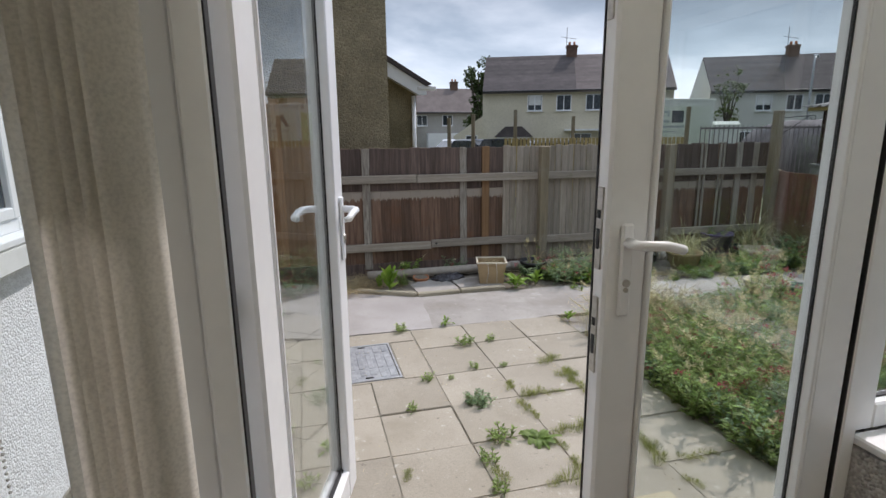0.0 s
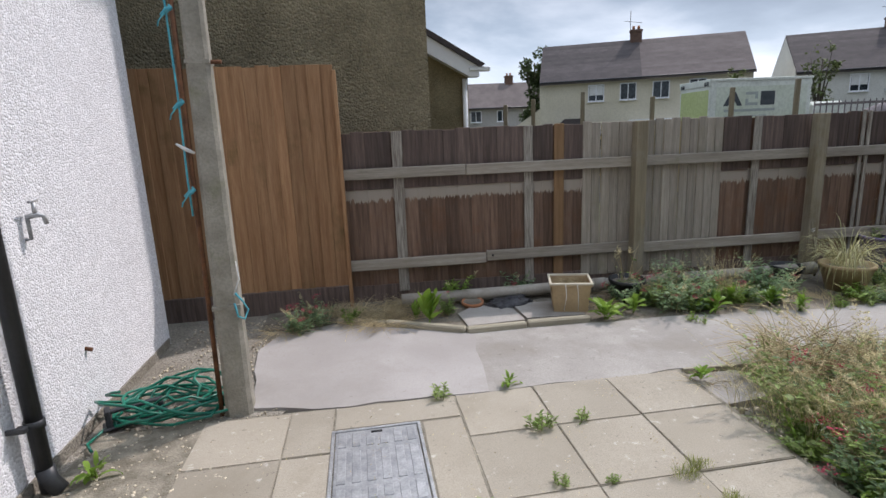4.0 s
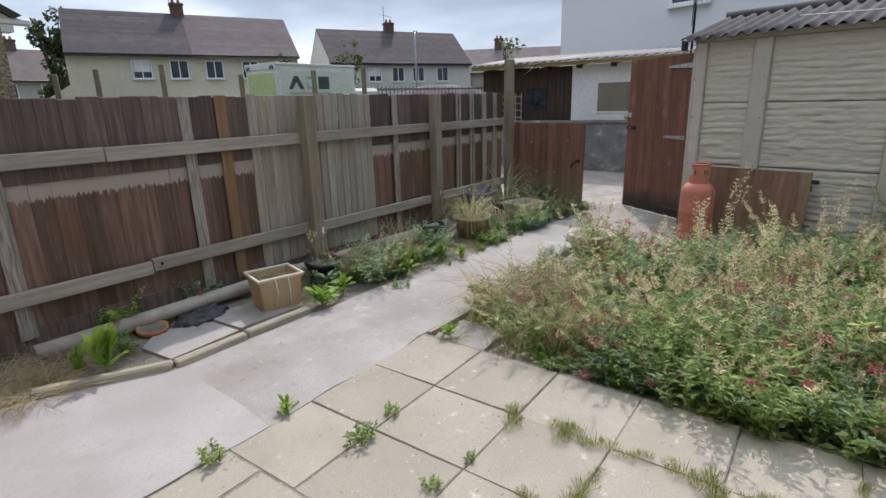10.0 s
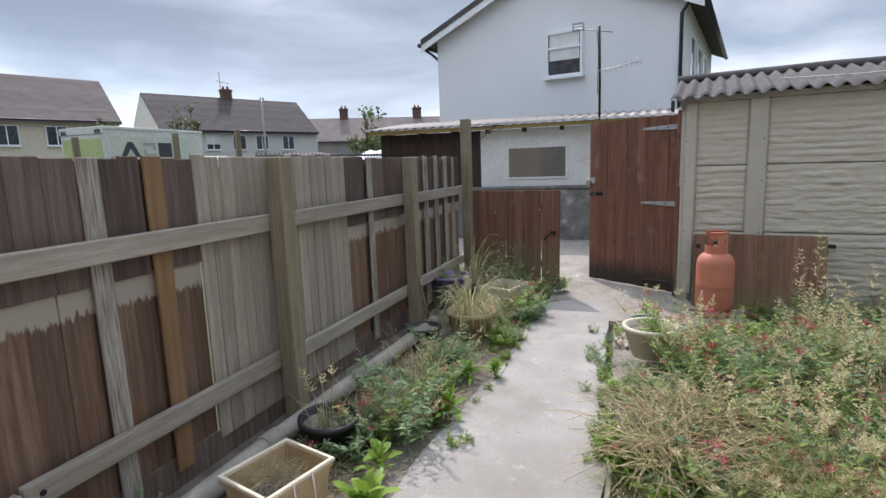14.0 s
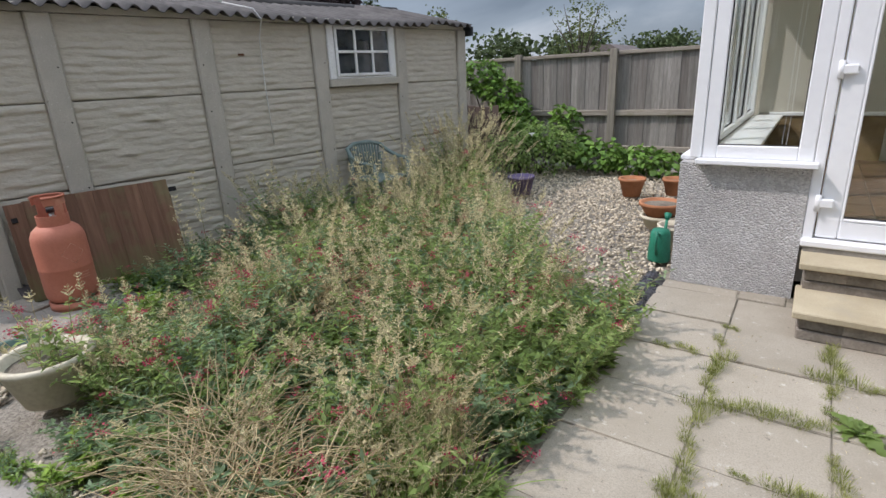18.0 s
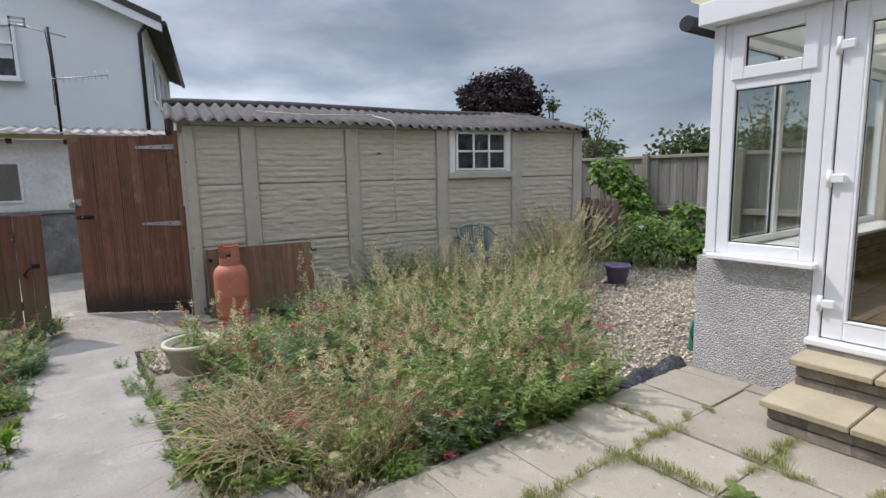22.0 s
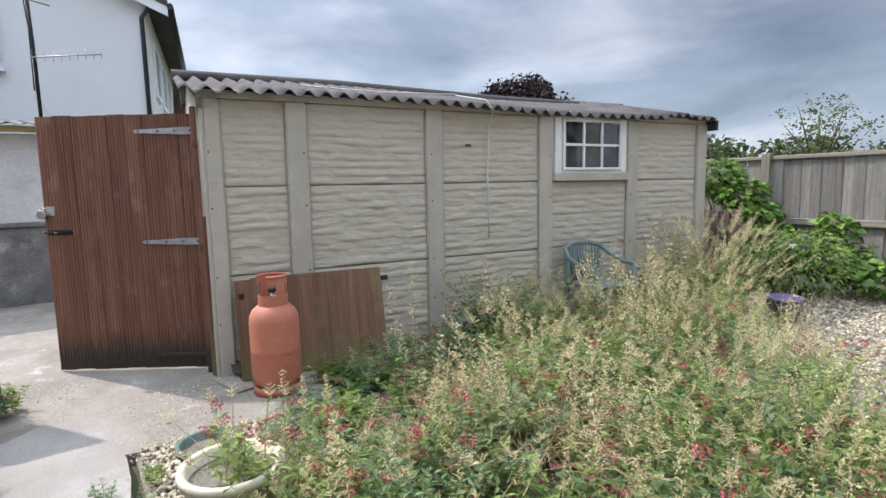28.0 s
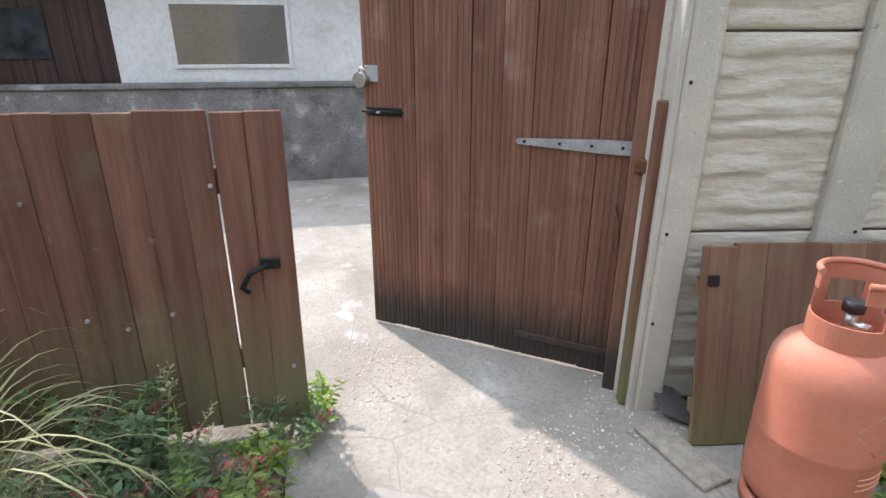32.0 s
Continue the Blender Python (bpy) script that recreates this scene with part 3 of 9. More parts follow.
M["lt_dark"] = surface("creosoted_boards", (0.035, 0.022, 0.018), (0.065, 0.042, 0.034), scale=2.4, fine=14, rough=0.8, bump=0.4, stretch=GRAIN, vary=0.15)
M["lt_board"] = surface("window_boarding", (0.19, 0.165, 0.13), (0.25, 0.22, 0.18), scale=1.4, fine=30, rough=0.35, bump=0.05, vary=0.06)
M["lt_board_grey"] = surface("grey_window_boarding", (0.15, 0.14, 0.13), (0.20, 0.19, 0.18), scale=1.4, fine=30, rough=0.4, bump=0.05, vary=0.06)
M["tin"] = surface("dull_corrugated_tin", (0.22, 0.205, 0.19), (0.31, 0.295, 0.28), (0.17, 0.14, 0.115), scale=4, fine=40, rough=0.65, metal=0.2, bump=0.1, vary=0.05, stain=((0.24, 0.19, 0.14), 2, 0.5, 0.7))
M["leaf"] = surface("herb_leaf", (0.20, 0.295, 0.085), (0.33, 0.43, 0.15), scale=3, fine=30, rough=0.5, bump=0, vary=0.45, islands=True, translucent=0.62, fine_mix=0.0)
M["leaf_bright"] = surface("fresh_weed_leaf", (0.15, 0.27, 0.035), (0.25, 0.37, 0.065), scale=6, fine=40, rough=0.5, bump=0.1, vary=0.3, islands=True, translucent=0.35, fine_mix=0.0)
M["leaf_ivy"] = surface("climber_leaf", (0.085, 0.175, 0.03), (0.165, 0.28, 0.055), scale=6, fine=40, rough=0.45, bump=0.1, vary=0.4, islands=True, translucent=0.25, fine_mix=0.0)
M["leaf_blue"] = surface("grey_green_leaf", (0.18, 0.28, 0.145), (0.295, 0.40, 0.225), scale=3, fine=40, rough=0.5, bump=0, vary=0.45, islands=True, translucent=0.62, fine_mix=0.0)
M["stem"] = surface("green_stem", (0.22, 0.24, 0.10), (0.33, 0.32, 0.15), rough=0.7, bump=0, vary=0.3, islands=True)
M["straw"] = surface("dry_straw", (0.42, 0.33, 0.18), (0.56, 0.46, 0.28), rough=0.8, bump=0, vary=0.35, islands=True, translucent=0.15)
M["seed"] = surface("pale_seed_head", (0.60, 0.53, 0.32), (0.76, 0.68, 0.43), rough=0.9, bump=0, vary=0.3, islands=True, translucent=0.5)
M["red_flower"] = surface("red_valerian_flower", (0.45, 0.055, 0.10), (0.58, 0.13, 0.17), rough=0.7, bump=0, vary=0.4, islands=True, translucent=0.25)
M["petal_white"] = surface("white_petal", (0.75, 0.75, 0.72), (0.8, 0.8, 0.78), rough=0.6, bump=0, vary=0.05, translucent=0.2)
M["moss_grass"] = surface("joint_grass", (0.22, 0.26, 0.06), (0.36, 0.38, 0.12), rough=0.7, bump=0, vary=0.4, islands=True, translucent=0.35)
M["pampas"] = surface("pale_grass_blade", (0.36, 0.355, 0.17), (0.54, 0.51, 0.29), rough=0.6, bump=0, vary=0.35, islands=True, translucent=0.3)
M["tree_green"] = surface("tree_leaf", (0.058, 0.085, 0.034), (0.105, 0.14, 0.056), rough=0.7, bump=0, vary=0.4, islands=True, translucent=0.3)
M["tree_light"] = surface("birch_leaf", (0.10, 0.13, 0.045), (0.16, 0.19, 0.075), rough=0.7, bump=0, vary=0.4, islands=True, translucent=0.25)
M["tree_purple"] = surface("copper_leaf", (0.030, 0.020, 0.022), (0.060, 0.036, 0.038), rough=0.7, bump=0, vary=0.4, islands=True, translucent=0.15)
M["bark"] = surface("bark", (0.07, 0.06, 0.045), (0.13, 0.11, 0.085), scale=8, fine=40, rough=0.95, bump=0.7, depth=0.02, stretch=(3, 3, 0.6), vary=0.1)
M["plaster"] = surface("cream_plaster", (0.52, 0.49, 0.42), (0.56, 0.53, 0.455), scale=1.2, fine=60, rough=0.9, bump=0.08, vary=0)
M["floor_wood"] = surface("brown_floor_tile", (0.125, 0.08, 0.05), (0.19, 0.125, 0.08), (0.08, 0.052, 0.033), scale=3, fine=30, rough=0.35, bump=0.08, vary=0.15)
M["blind"] = surface("cream_blind_fabric", (0.80, 0.775, 0.72), (0.84, 0.815, 0.76), scale=3, fine=160, rough=0.9, bump=0.12, depth=0.001, vary=0.02, translucent=0.45)
M["polycarb"] = surface("polycarbonate_sheet", (0.75, 0.72, 0.63), (0.80, 0.77, 0.68), rough=0.4, bump=0.02, vary=0.02, translucent=0.76, fine_mix=0.1)
M["label"] = surface("cream_label", (0.62, 0.55, 0.36), (0.68, 0.61, 0.42), rough=0.6, bump=0.02, vary=0)
M["ink"] = surface("dark_ink", (0.03, 0.03, 0.035), (0.06, 0.06, 0.06), rough=0.6, bump=0, vary=0)
M["ink_red"] = surface("faded_red_ink", (0.35, 0.08, 0.05), (0.4, 0.1, 0.06), rough=0.6, bump=0, vary=0)
M["van_white"] = surface("van_white_panel", (0.60, 0.63, 0.55), (0.68, 0.71, 0.63), scale=1, fine=10, rough=0.4, bump=0.02, vary=0.02)
M["van_side"] = surface("van_pale_panel", (0.52, 0.57, 0.44), (0.60, 0.64, 0.53), scale=0.7, fine=10, rough=0.4, bump=0.02, vary=0.03)
M["van_green"] = surface("van_green_panel", (0.40, 0.47, 0.17), (0.48, 0.54, 0.25), scale=0.7, fine=10, rough=0.4, bump=0.02, vary=0.03)
M["van_mark"] = surface("van_dark_mark", (0.045, 0.055, 0.06), (0.07, 0.08, 0.085), rough=0.5, bump=0, vary=0)
M["van_mark_light"] = surface("van_grey_mark", (0.33, 0.37, 0.33), (0.38, 0.42, 0.38), rough=0.5, bump=0, vary=0)
M["car_white"] = surface("white_car_paint", (0.72, 0.73, 0.75), (0.76, 0.77, 0.78), rough=0.2, bump=0, vary=0, spec=0.6)
M["car_dark"] = surface("dark_car_paint", (0.02, 0.024, 0.035), (0.03, 0.035, 0.05), rough=0.2, bump=0, vary=0, spec=0.6)
M["car_silver"] = surface("silver_car_paint", (0.42, 0.45, 0.49), (0.48, 0.51, 0.55), rough=0.25, metal=0.4, bump=0, vary=0, spec=0.6)
M["tyre"] = surface("tyre_rubber", (0.02, 0.02, 0.02), (0.03, 0.03, 0.03), rough=0.9, bump=0.1, vary=0)
M["tarp"] = surface("white_tarpaulin", (0.66, 0.68, 0.70), (0.76, 0.78, 0.80), scale=2, fine=20, rough=0.35, bump=0.4, depth=0.03, vary=0.03)
M["net"] = surface("grey_brown_netting", (0.16, 0.14, 0.14), (0.24, 0.21, 0.21), scale=3, fine=25, rough=0.9, bump=0.6, depth=0.03, vary=0.1)
M["yellow_fence"] = surface("yellow_pine_slat", (0.33, 0.25, 0.10), (0.42, 0.33, 0.15), rough=0.8, bump=0.3, stretch=GRAIN, vary=0.12)

# ---- building helpers ----
RNG = random.Random(7)


def box(bm, x0, x1, y0, y1, z0, z1, bevel=0.0):
    r = bmesh.ops.create_cube(bm, size=1.0, matrix=Matrix.LocRotScale(((x0 + x1) / 2, (y0 + y1) / 2, (z0 + z1) / 2), None, (abs(x1 - x0), abs(y1 - y0), abs(z1 - z0))))
    if bevel:
        edges = list({e for v in r["verts"] for e in v.link_edges})
        bmesh.ops.bevel(bm, geom=edges, offset=bevel, segments=1, affect="EDGES", profile=0.5)
    return bm


def boxes(*specs, bevel=0.0):
    bm = bmesh.new()
    for s in specs:
        box(bm, *s, bevel=bevel)
    return bm


def tube(bm, pts, radii, sides=10, cap=True):
    """A round bar through the points, with a radius at each."""
    pts = [Vector(p) for p in pts]
    if not hasattr(radii, "__len__"):
        radii = [radii] * len(pts)
    rings = []
    up = None
    for i, p in enumerate(pts):
        d = (pts[min(i + 1, len(pts) - 1)] - pts[max(i - 1, 0)]).normalized()
        if up is None:
            up = d.orthogonal().normalized()
        up = (up - d * up.dot(d)).normalized()
        side = d.cross(up)
        rings.append([bm.verts.new(p + radii[i] * (math.cos(a) * up + math.sin(a) * side)) for a in (2 * math.pi * k / sides for k in range(sides))])
    for a, b in zip(rings, rings[1:]):
        for k in range(sides):
            f = bm.faces.new((a[k], a[(k + 1) % sides], b[(k + 1) % sides], b[k]))
            f.smooth = True
    if cap:
        bm.faces.new(rings[0][::-1])
        bm.faces.new(rings[-1])
    return bm


def lathe(bm, profile, sides=24, ox=0.0, oy=0.0, smooth=True):
    """Turns (radius, height) pairs about the z axis."""
    rings = []
    for r, z in profile:
        if r < 1e-5:
            rings.append([bm.verts.new((ox, oy, z))])
        else:
            rings.append([bm.verts.new((ox + r * math.cos(2 * math.pi * k / sides), oy + r * math.sin(2 * math.pi * k / sides), z)) for k in range(sides)])
    for a, b in zip(rings, rings[1:]):
        for k in range(sides):
            q = [a[k % len(a)], a[(k + 1) % len(a)], b[(k + 1) % len(b)], b[k % len(b)]]
            q = list(dict.fromkeys(q))
            if len(q) > 2:
                bm.faces.new(q).smooth = smooth
    return bm


def prism(bm, outline, y0, y1):
    """An outline in x and z, carried from y0 to y1."""
    a = [bm.verts.new((x, y0, z)) for x, z in outline]
    b = [bm.verts.new((x, y1, z)) for x, z in outline]
    bm.faces.new(a)
    bm.faces.new(b[::-1])
    k = len(a)
    for i in range(k):
        bm.faces.new((a[i], b[i], b[(i + 1) % k], a[(i + 1) % k]))
    return bm


def slab_outline(bm, outline, z0, z1):
    """An outline in x and y, carried from z0 to z1."""
    a = [bm.verts.new((x, y, z0)) for x, y in outline]
    b = [bm.verts.new((x, y, z1)) for x, y in outline]
    bm.faces.new(a[::-1])
    bm.faces.new(b)
    k = len(a)
    for i in range(k):
        bm.faces.new((a[i], a[(i + 1) % k], b[(i + 1) % k], b[i]))
    return bm


def mesh_of(name, bm, material):
    me = bpy.data.meshes.new(name)
    bmesh.ops.recalc_face_normals(bm, faces=bm.faces)
    bm.to_mesh(me)
    bm.free()
    me.materials.append(material if not isinstance(material, str) else M[material])
    return me


def part(name, bm, material, parent=None, label="", m=None):
    ob = new(name, mesh_of(name, bm, material))
    if parent is not None:
        ob.parent = parent
    if m is not None:
        ob.matrix_basis = m
    if label:
        ob["label"] = label
    return ob


def piece(name, me, parent, m, label=""):
    """One more object on a mesh that alike pieces share."""
    ob = new(name, me)
    ob.parent = parent
    ob.matrix_basis = m
    if label:
        ob["label"] = label
    return ob


def thing(name, label, category, m=None, group="", kind=""):
    ob = new(name)
    ob.empty_display_size = 0.2
    if m is not None:
        ob.matrix_basis = m
    return tagged(ob, label, category, group, kind)


def structure(name, bm, material, label="", category="", m=None):
    ob = part(name, bm, material, m=m)
    return tagged(ob, label, category, kind="structure")


# soups: many small faces in one mesh, as arrays of points, quads and material numbers
def soup_join(items):
    vs, fs, ms, base = [], [], [], 0
    for v, f, mm in items:
        vs.append(v)
        fs.append(f + base)
        ms.append(mm)
        base += len(v)
    return np.concatenate(vs), np.concatenate(fs), np.concatenate(ms)


def soup_mesh(name, soup, mats):
    v, f, mm = soup
    me = bpy.data.meshes.new(name)
    me.vertices.add(len(v))
    me.vertices.foreach_set("co", np.ascontiguousarray(v, dtype=np.float32).ravel())
    me.loops.add(len(f) * 4)
    me.loops.foreach_set("vertex_index", np.ascontiguousarray(f, dtype=np.int32).ravel())
    me.polygons.add(len(f))
    me.polygons.foreach_set("loop_start", np.arange(len(f), dtype=np.int32) * 4)
    me.polygons.foreach_set("material_index", np.ascontiguousarray(mm, dtype=np.int32))
    for k in mats:
        me.materials.append(M[k])
    me.update(calc_edges=True)
    return me


def soup_move(soup, x, y, z, turn=0.0, size=1.0, tilt=0.0, height=1.0):
    v, f, mm = soup
    c, s = math.cos(turn), math.sin(turn)
    w = v * np.array((size, size, size * height))
    if tilt:
        ct, st = math.cos(tilt), math.sin(tilt)
        w = np.stack((w[:, 0] * ct + w[:, 2] * st, w[:, 1], -w[:, 0] * st + w[:, 2] * ct), 1)
    return np.stack((w[:, 0] * c - w[:, 1] * s + x, w[:, 0] * s + w[:, 1] * c + y, w[:, 2] + z), 1), f, mm


def nrm(a):
    a = np.asarray(a, float)
    return a / (np.linalg.norm(a) + 1e-9)


def leaf(base, way, length, width, mat, roll=0.0, fold=0.25, segs=1, arch=0.9):
    """A pointed leaf blade; with more segments it arches over."""
    way = nrm(way)
    side = np.cross(way, (0, 0, 1.0))
    side = nrm(side) if np.linalg.norm(side) > 0.05 else np.array((1.0, 0, 0))
    up = np.cross(side, way)
    side, up = side * math.cos(roll) + up * math.sin(roll), up * math.cos(roll) - side * math.sin(roll)
    base = np.asarray(base, float)
    if segs == 1:
        mid = base + way * length * 0.45 + up * length * 0.06
        v = np.array((base, mid - side * width / 2 + up * width * fold * 0.5, base + way * length - up * length * 0.08, mid + side * width / 2 + up * width * fold * 0.5))
        return v, np.array(((0, 1, 2, 3),)), np.array((mat,))
    v, f = [], []
    p = base.copy()
    d = way.copy()
    for i in range(segs + 1):
        u = i / segs
        w = width * (0.25 + 1.5 * u * (1 - u) * 2 if u < 1 else 0.0)
        w = max(w * 0.5, width * 0.02)
        v += [p - side * w + up * w * fold, p, p + side * w + up * w * fold]
        p = p + d * length / segs
        d = nrm(d + np.array((0, 0, -arch / segs)) * (0.4 + u))
    for i in range(segs):
        a, b = 3 * i, 3 * i + 3
        f += [(a, a + 1, b + 1, b), (a + 1, a + 2, b + 2, b + 1)]
    return np.array(v), np.array(f), np.full(len(f), mat)


def stalk(pts, r0, r1, mat):
    """A thin three-sided stem through the points."""
    pts = np.asarray(pts, float)
    n = len(pts)
    v, f = [], []
    for i, p in enumerate(pts):
        d = nrm(pts[min(i + 1, n - 1)] - pts[max(i - 1, 0)])
        a = np.cross(d, (0.31, 0.9, 0.2))
        a = nrm(a)
        b = np.cross(d, a)
        r = r0 + (r1 - r0) * i / (n - 1)
        for k in range(3):
            v.append(p + r * (math.cos(2.0944 * k) * a + math.sin(2.0944 * k) * b))
    for i in range(n - 1):
        for k in range(3):
            f.append((3 * i + k, 3 * i + (k + 1) % 3, 3 * i + 3 + (k + 1) % 3, 3 * i + 3 + k))
    return np.array(v), np.array(f), np.full(len(f), mat)


def fleck(p, r, mat, rng):
    """A tiny quad turned at random: one floret or seed."""
    a = nrm([rng.gauss(0, 1) for _ in range(3)])
    b = nrm(np.cross(a, [rng.gauss(0, 1) for _ in range(3)]))
    p = np.asarray(p, float)
    return np.array((p - a * r, p - b * r * 0.6, p + a * r, p + b * r * 0.6)), np.array(((0, 1, 2, 3),)), np.array((mat,))

# ---- the setting: ground, paving ----
structure("ground", boxes((-400, 400, -400, 400, -0.6, -0.09)), "ground", "rough open ground around the gardens", "ground")
structure("road", boxes((2.5, 60, 13.0, 31.0, -0.085, -0.06)), "asphalt", "grey asphalt road and parking beyond the fence", "road")

joint_bed = structure("patio_bed", boxes((-1.13, 2.46, 1.2, 4.70, -0.12, -0.010)), "joint", "dark soil in the joints under the paving", "ground")
XS = [-1.10, -0.54, -0.05, 0.45, 0.935, 1.43, 1.925, 2.43]
YS = [1.40, 1.84, 2.29, 2.75, 3.21, 3.69, 4.215, 4.68]
patio = thing("pavement_patio", "buff concrete paving slabs with weedy joints beside the steps", "paving", kind="structure")


def slab_mesh(w, d, h=0.05):
    bm = bmesh.new()
    box(bm, -w / 2, w / 2, -d / 2, d / 2, -h, 0.0)
    top = [e for e in bm.edges if all(v.co.z > -0.001 for v in e.verts)]
    bmesh.ops.bevel(bm, geom=top, offset=0.004, segments=2, affect="EDGES")
    return mesh_of("paving_slab", bm, "slab")


_slabs = {}
for i in range(len(XS) - 1):
    for j in range(len(YS) - 1):
        x0, x1, y0, y1 = XS[i], XS[i + 1], YS[j], YS[j + 1]
        cx, cy = (x0 + x1) / 2, (y0 + y1) / 2
        if -0.2 < cx < 1.62 and cy < 1.84:
            continue                                    # the steps stand here
        if i == 3 and j in (5, 6) or (i == 2 and j in (5, 6)):
            continue                                    # the inspection cover and its surround
        if i <= 0 and j >= 1:
            continue                                    # bare strip beside the house wall
        key = (round(x1 - x0, 3), round(y1 - y0, 3))
        if key not in _slabs:
            _slabs[key] = slab_mesh(key[0] - 0.0045, key[1] - 0.0045)
        piece("paving_slab", _slabs[key], patio, pose(cx, cy, RNG.uniform(-0.006, 0.004), RNG.uniform(-0.5, 0.5), RNG.uniform(-0.5, 0.5), RNG.uniform(-0.5, 0.5)))
for x0, x1, y0, y1 in ((-0.05, 0.205, 3.69, 4.21), (-0.05, 0.205, 4.215, 4.68), (0.21, 0.93, 4.43, 4.68), (0.70, 0.93, 3.70, 4.42), (-0.54, -0.055, 3.21, 3.685), (0.21, 0.69, 3.69, 3.725),
                       (1.66, 1.93, 1.25, 1.395), (1.94, 2.42, 1.25, 1.395), (-1.1, -0.6, 1.25, 1.395), (-0.59, -0.16, 1.25, 1.395)):
    me = slab_mesh(x1 - x0 - 0.006, y1 - y0 - 0.006)
    piece("paving_slab", me, patio, pose((x0 + x1) / 2, (y0 + y1) / 2, RNG.uniform(-0.005, 0.003)))


def wavy(outline, step=0.16, amp=0.018, seed=1):
    """An outline with a worn, uneven edge."""
    rng, out = random.Random(seed), []
    for (xa, ya), (xb, yb) in zip(outline, outline[1:] + outline[:1]):
        n = max(int(math.hypot(xb - xa, yb - ya) / step), 1)
        for k in range(n):
            out.append((xa + (xb - xa) * k / n + rng.uniform(-amp, amp), ya + (yb - ya) * k / n + rng.uniform(-amp, amp)))
    return out


def sheet(name, outline, z, material, label, category, depth=0.08, cell=0.09, amp=0.006, seed=2):
    """A slightly uneven slab of ground with a worn outline."""
    bm = bmesh.new()
    slab_outline(bm, outline, z - depth, z)
    top = [f for f in bm.faces if f.normal.z > 0.5 or all(v.co.z > z - 1e-4 for v in f.verts)]
    bmesh.ops.triangulate(bm, faces=top)
    ob = structure(name, bm, material, label, category)
    return ob


structure("path", slab_outline(bmesh.new(), wavy([(0.95, 4.685), (2.40, 4.685), (2.98, 4.66), (4.9, 4.70), (5.62, 4.69), (6.35, 4.80), (6.45, 5.05), (6.15, 5.36), (5.9, 5.41), (4.2, 5.46), (3.0, 5.60), (1.05, 5.74)], 0.2, 0.02, 4), -0.1, -0.005), "concrete", "pale worn concrete garden path", "path")
structure("path_apron", slab_outline(bmesh.new(), wavy([(-0.30, 4.80), (0.10, 4.70), (1.165, 4.69), (1.26, 5.665), (0.57, 6.0), (0.15, 6.18), (-0.30, 6.08), (-0.42, 5.75)], 0.16, 0.022, 9), -0.1, -0.001), "concrete_pink", "smooth pale concrete patch beside the fence bed", "path")
structure("yard", slab_outline(bmesh.new(), wavy([(5.85, 3.25), (7.2, 3.25), (11.2, 3.0), (11.2, 9.3), (7.1, 9.3), (6.98, 5.34), (5.9, 5.36), (5.72, 4.70), (5.66, 4.1)], 0.25, 0.03, 5), -0.12, -0.030), "concrete_yard", "cracked pale concrete yard outside the gate", "yard")
structure("ground_grit", slab_outline(bmesh.new(), [(-1.13, 1.9), (-0.56, 1.9), (-0.56, 3.2), (-0.12, 3.2), (-0.12, 4.72), (0.0, 4.85), (-0.25, 6.1), (0.3, 6.7), (-1.8, 6.9), (-1.8, 6.0), (-1.21, 6.0), (-1.21, 1.9)], -0.15, -0.02), "grit", "grey gritty bare ground beside the house wall", "ground")
structure("ground_bed", slab_outline(bmesh.new(), [(-0.5, 6.2), (0.55, 6.03), (1.2, 5.69), (3.0, 5.58), (4.4, 5.44), (6.9, 5.36), (6.98, 6.6), (-0.5, 6.95)], -0.15, -0.006), "soil", "dry soil bed along the timber fence", "ground")
structure("ground_meadow", slab_outline(bmesh.new(), [(2.40, 1.0), (2.40, 4.66), (6.05, 4.64), (6.1, 3.6), (6.9, 3.9), (5.8, -3.8), (-1, -3.8), (2.39, -0.5)], -0.16, -0.055), "grit", "gritty soil under the overgrown plants", "ground")
# the strip's edge to the planting: thin kerb along the path and the paving
kerb = thing("path_kerb", "thin weathered timber edging between path and planting", "edging", kind="structure")
for k, (xa, ya, xb, yb) in enumerate(((2.46, 4.66, 3.0, 4.635), (2.99, 4.635, 4.0, 4.655), (4.01, 4.66, 4.3, 4.665))):
    ln = math.hypot(xb - xa, yb - ya)
    part("edging_board", boxes((0, ln, -0.012, 0.012, -0.1, 0.012), bevel=0.004), "wood_log", kerb, m=pose(xa, ya, 0, 0, 0, math.degrees(math.atan2(yb - ya, xb - xa))))

# ---- house wall ----
structure("wall_house", boxes((-1.45, -1.20, 1.23, 6.10, -0.2, 5.4)), "house_white", "white roughcast house wall with pipes", "wall")
structure("wall_house_end", boxes((-7, -1.452, 5.78, 6.098, -0.2, 5.4)), "house_white", "white roughcast end wall of the house", "wall")
structure("wall_house_plinth", boxes((-1.20, -1.188, 1.3, 6.07, -0.1, 0.05), bevel=0.004), "grit", "thin grey gritty strip along the foot of the house wall", "wall")

# ---- conservatory shell ----
FL = 0.40
structure("floor", boxes((-1.13, 2.30, -2.3, 1.17, 0.1, FL - 0.012)), "mortar", "bed under the conservatory floor", "floor")
floor_t = thing("floor_tiles", "brown tiled conservatory floor", "floor", kind="structure")
_ft = mesh_of("floor_tile", boxes((-0.163, 0.163, -0.163, 0.163, -0.012, 0), bevel=0.003), "floor_wood")
for i in range(10):
    for j in range(10):
        piece("floor_tile", _ft, floor_t, pose(-0.95 + i * 0.333, -2.12 + j * 0.333, FL))
structure("wall_north", boxes((-1.45, 2.37, -2.6, -2.3, -0.1, 3.3)), "plaster", "cream plastered house wall at the back of the conservatory", "wall")
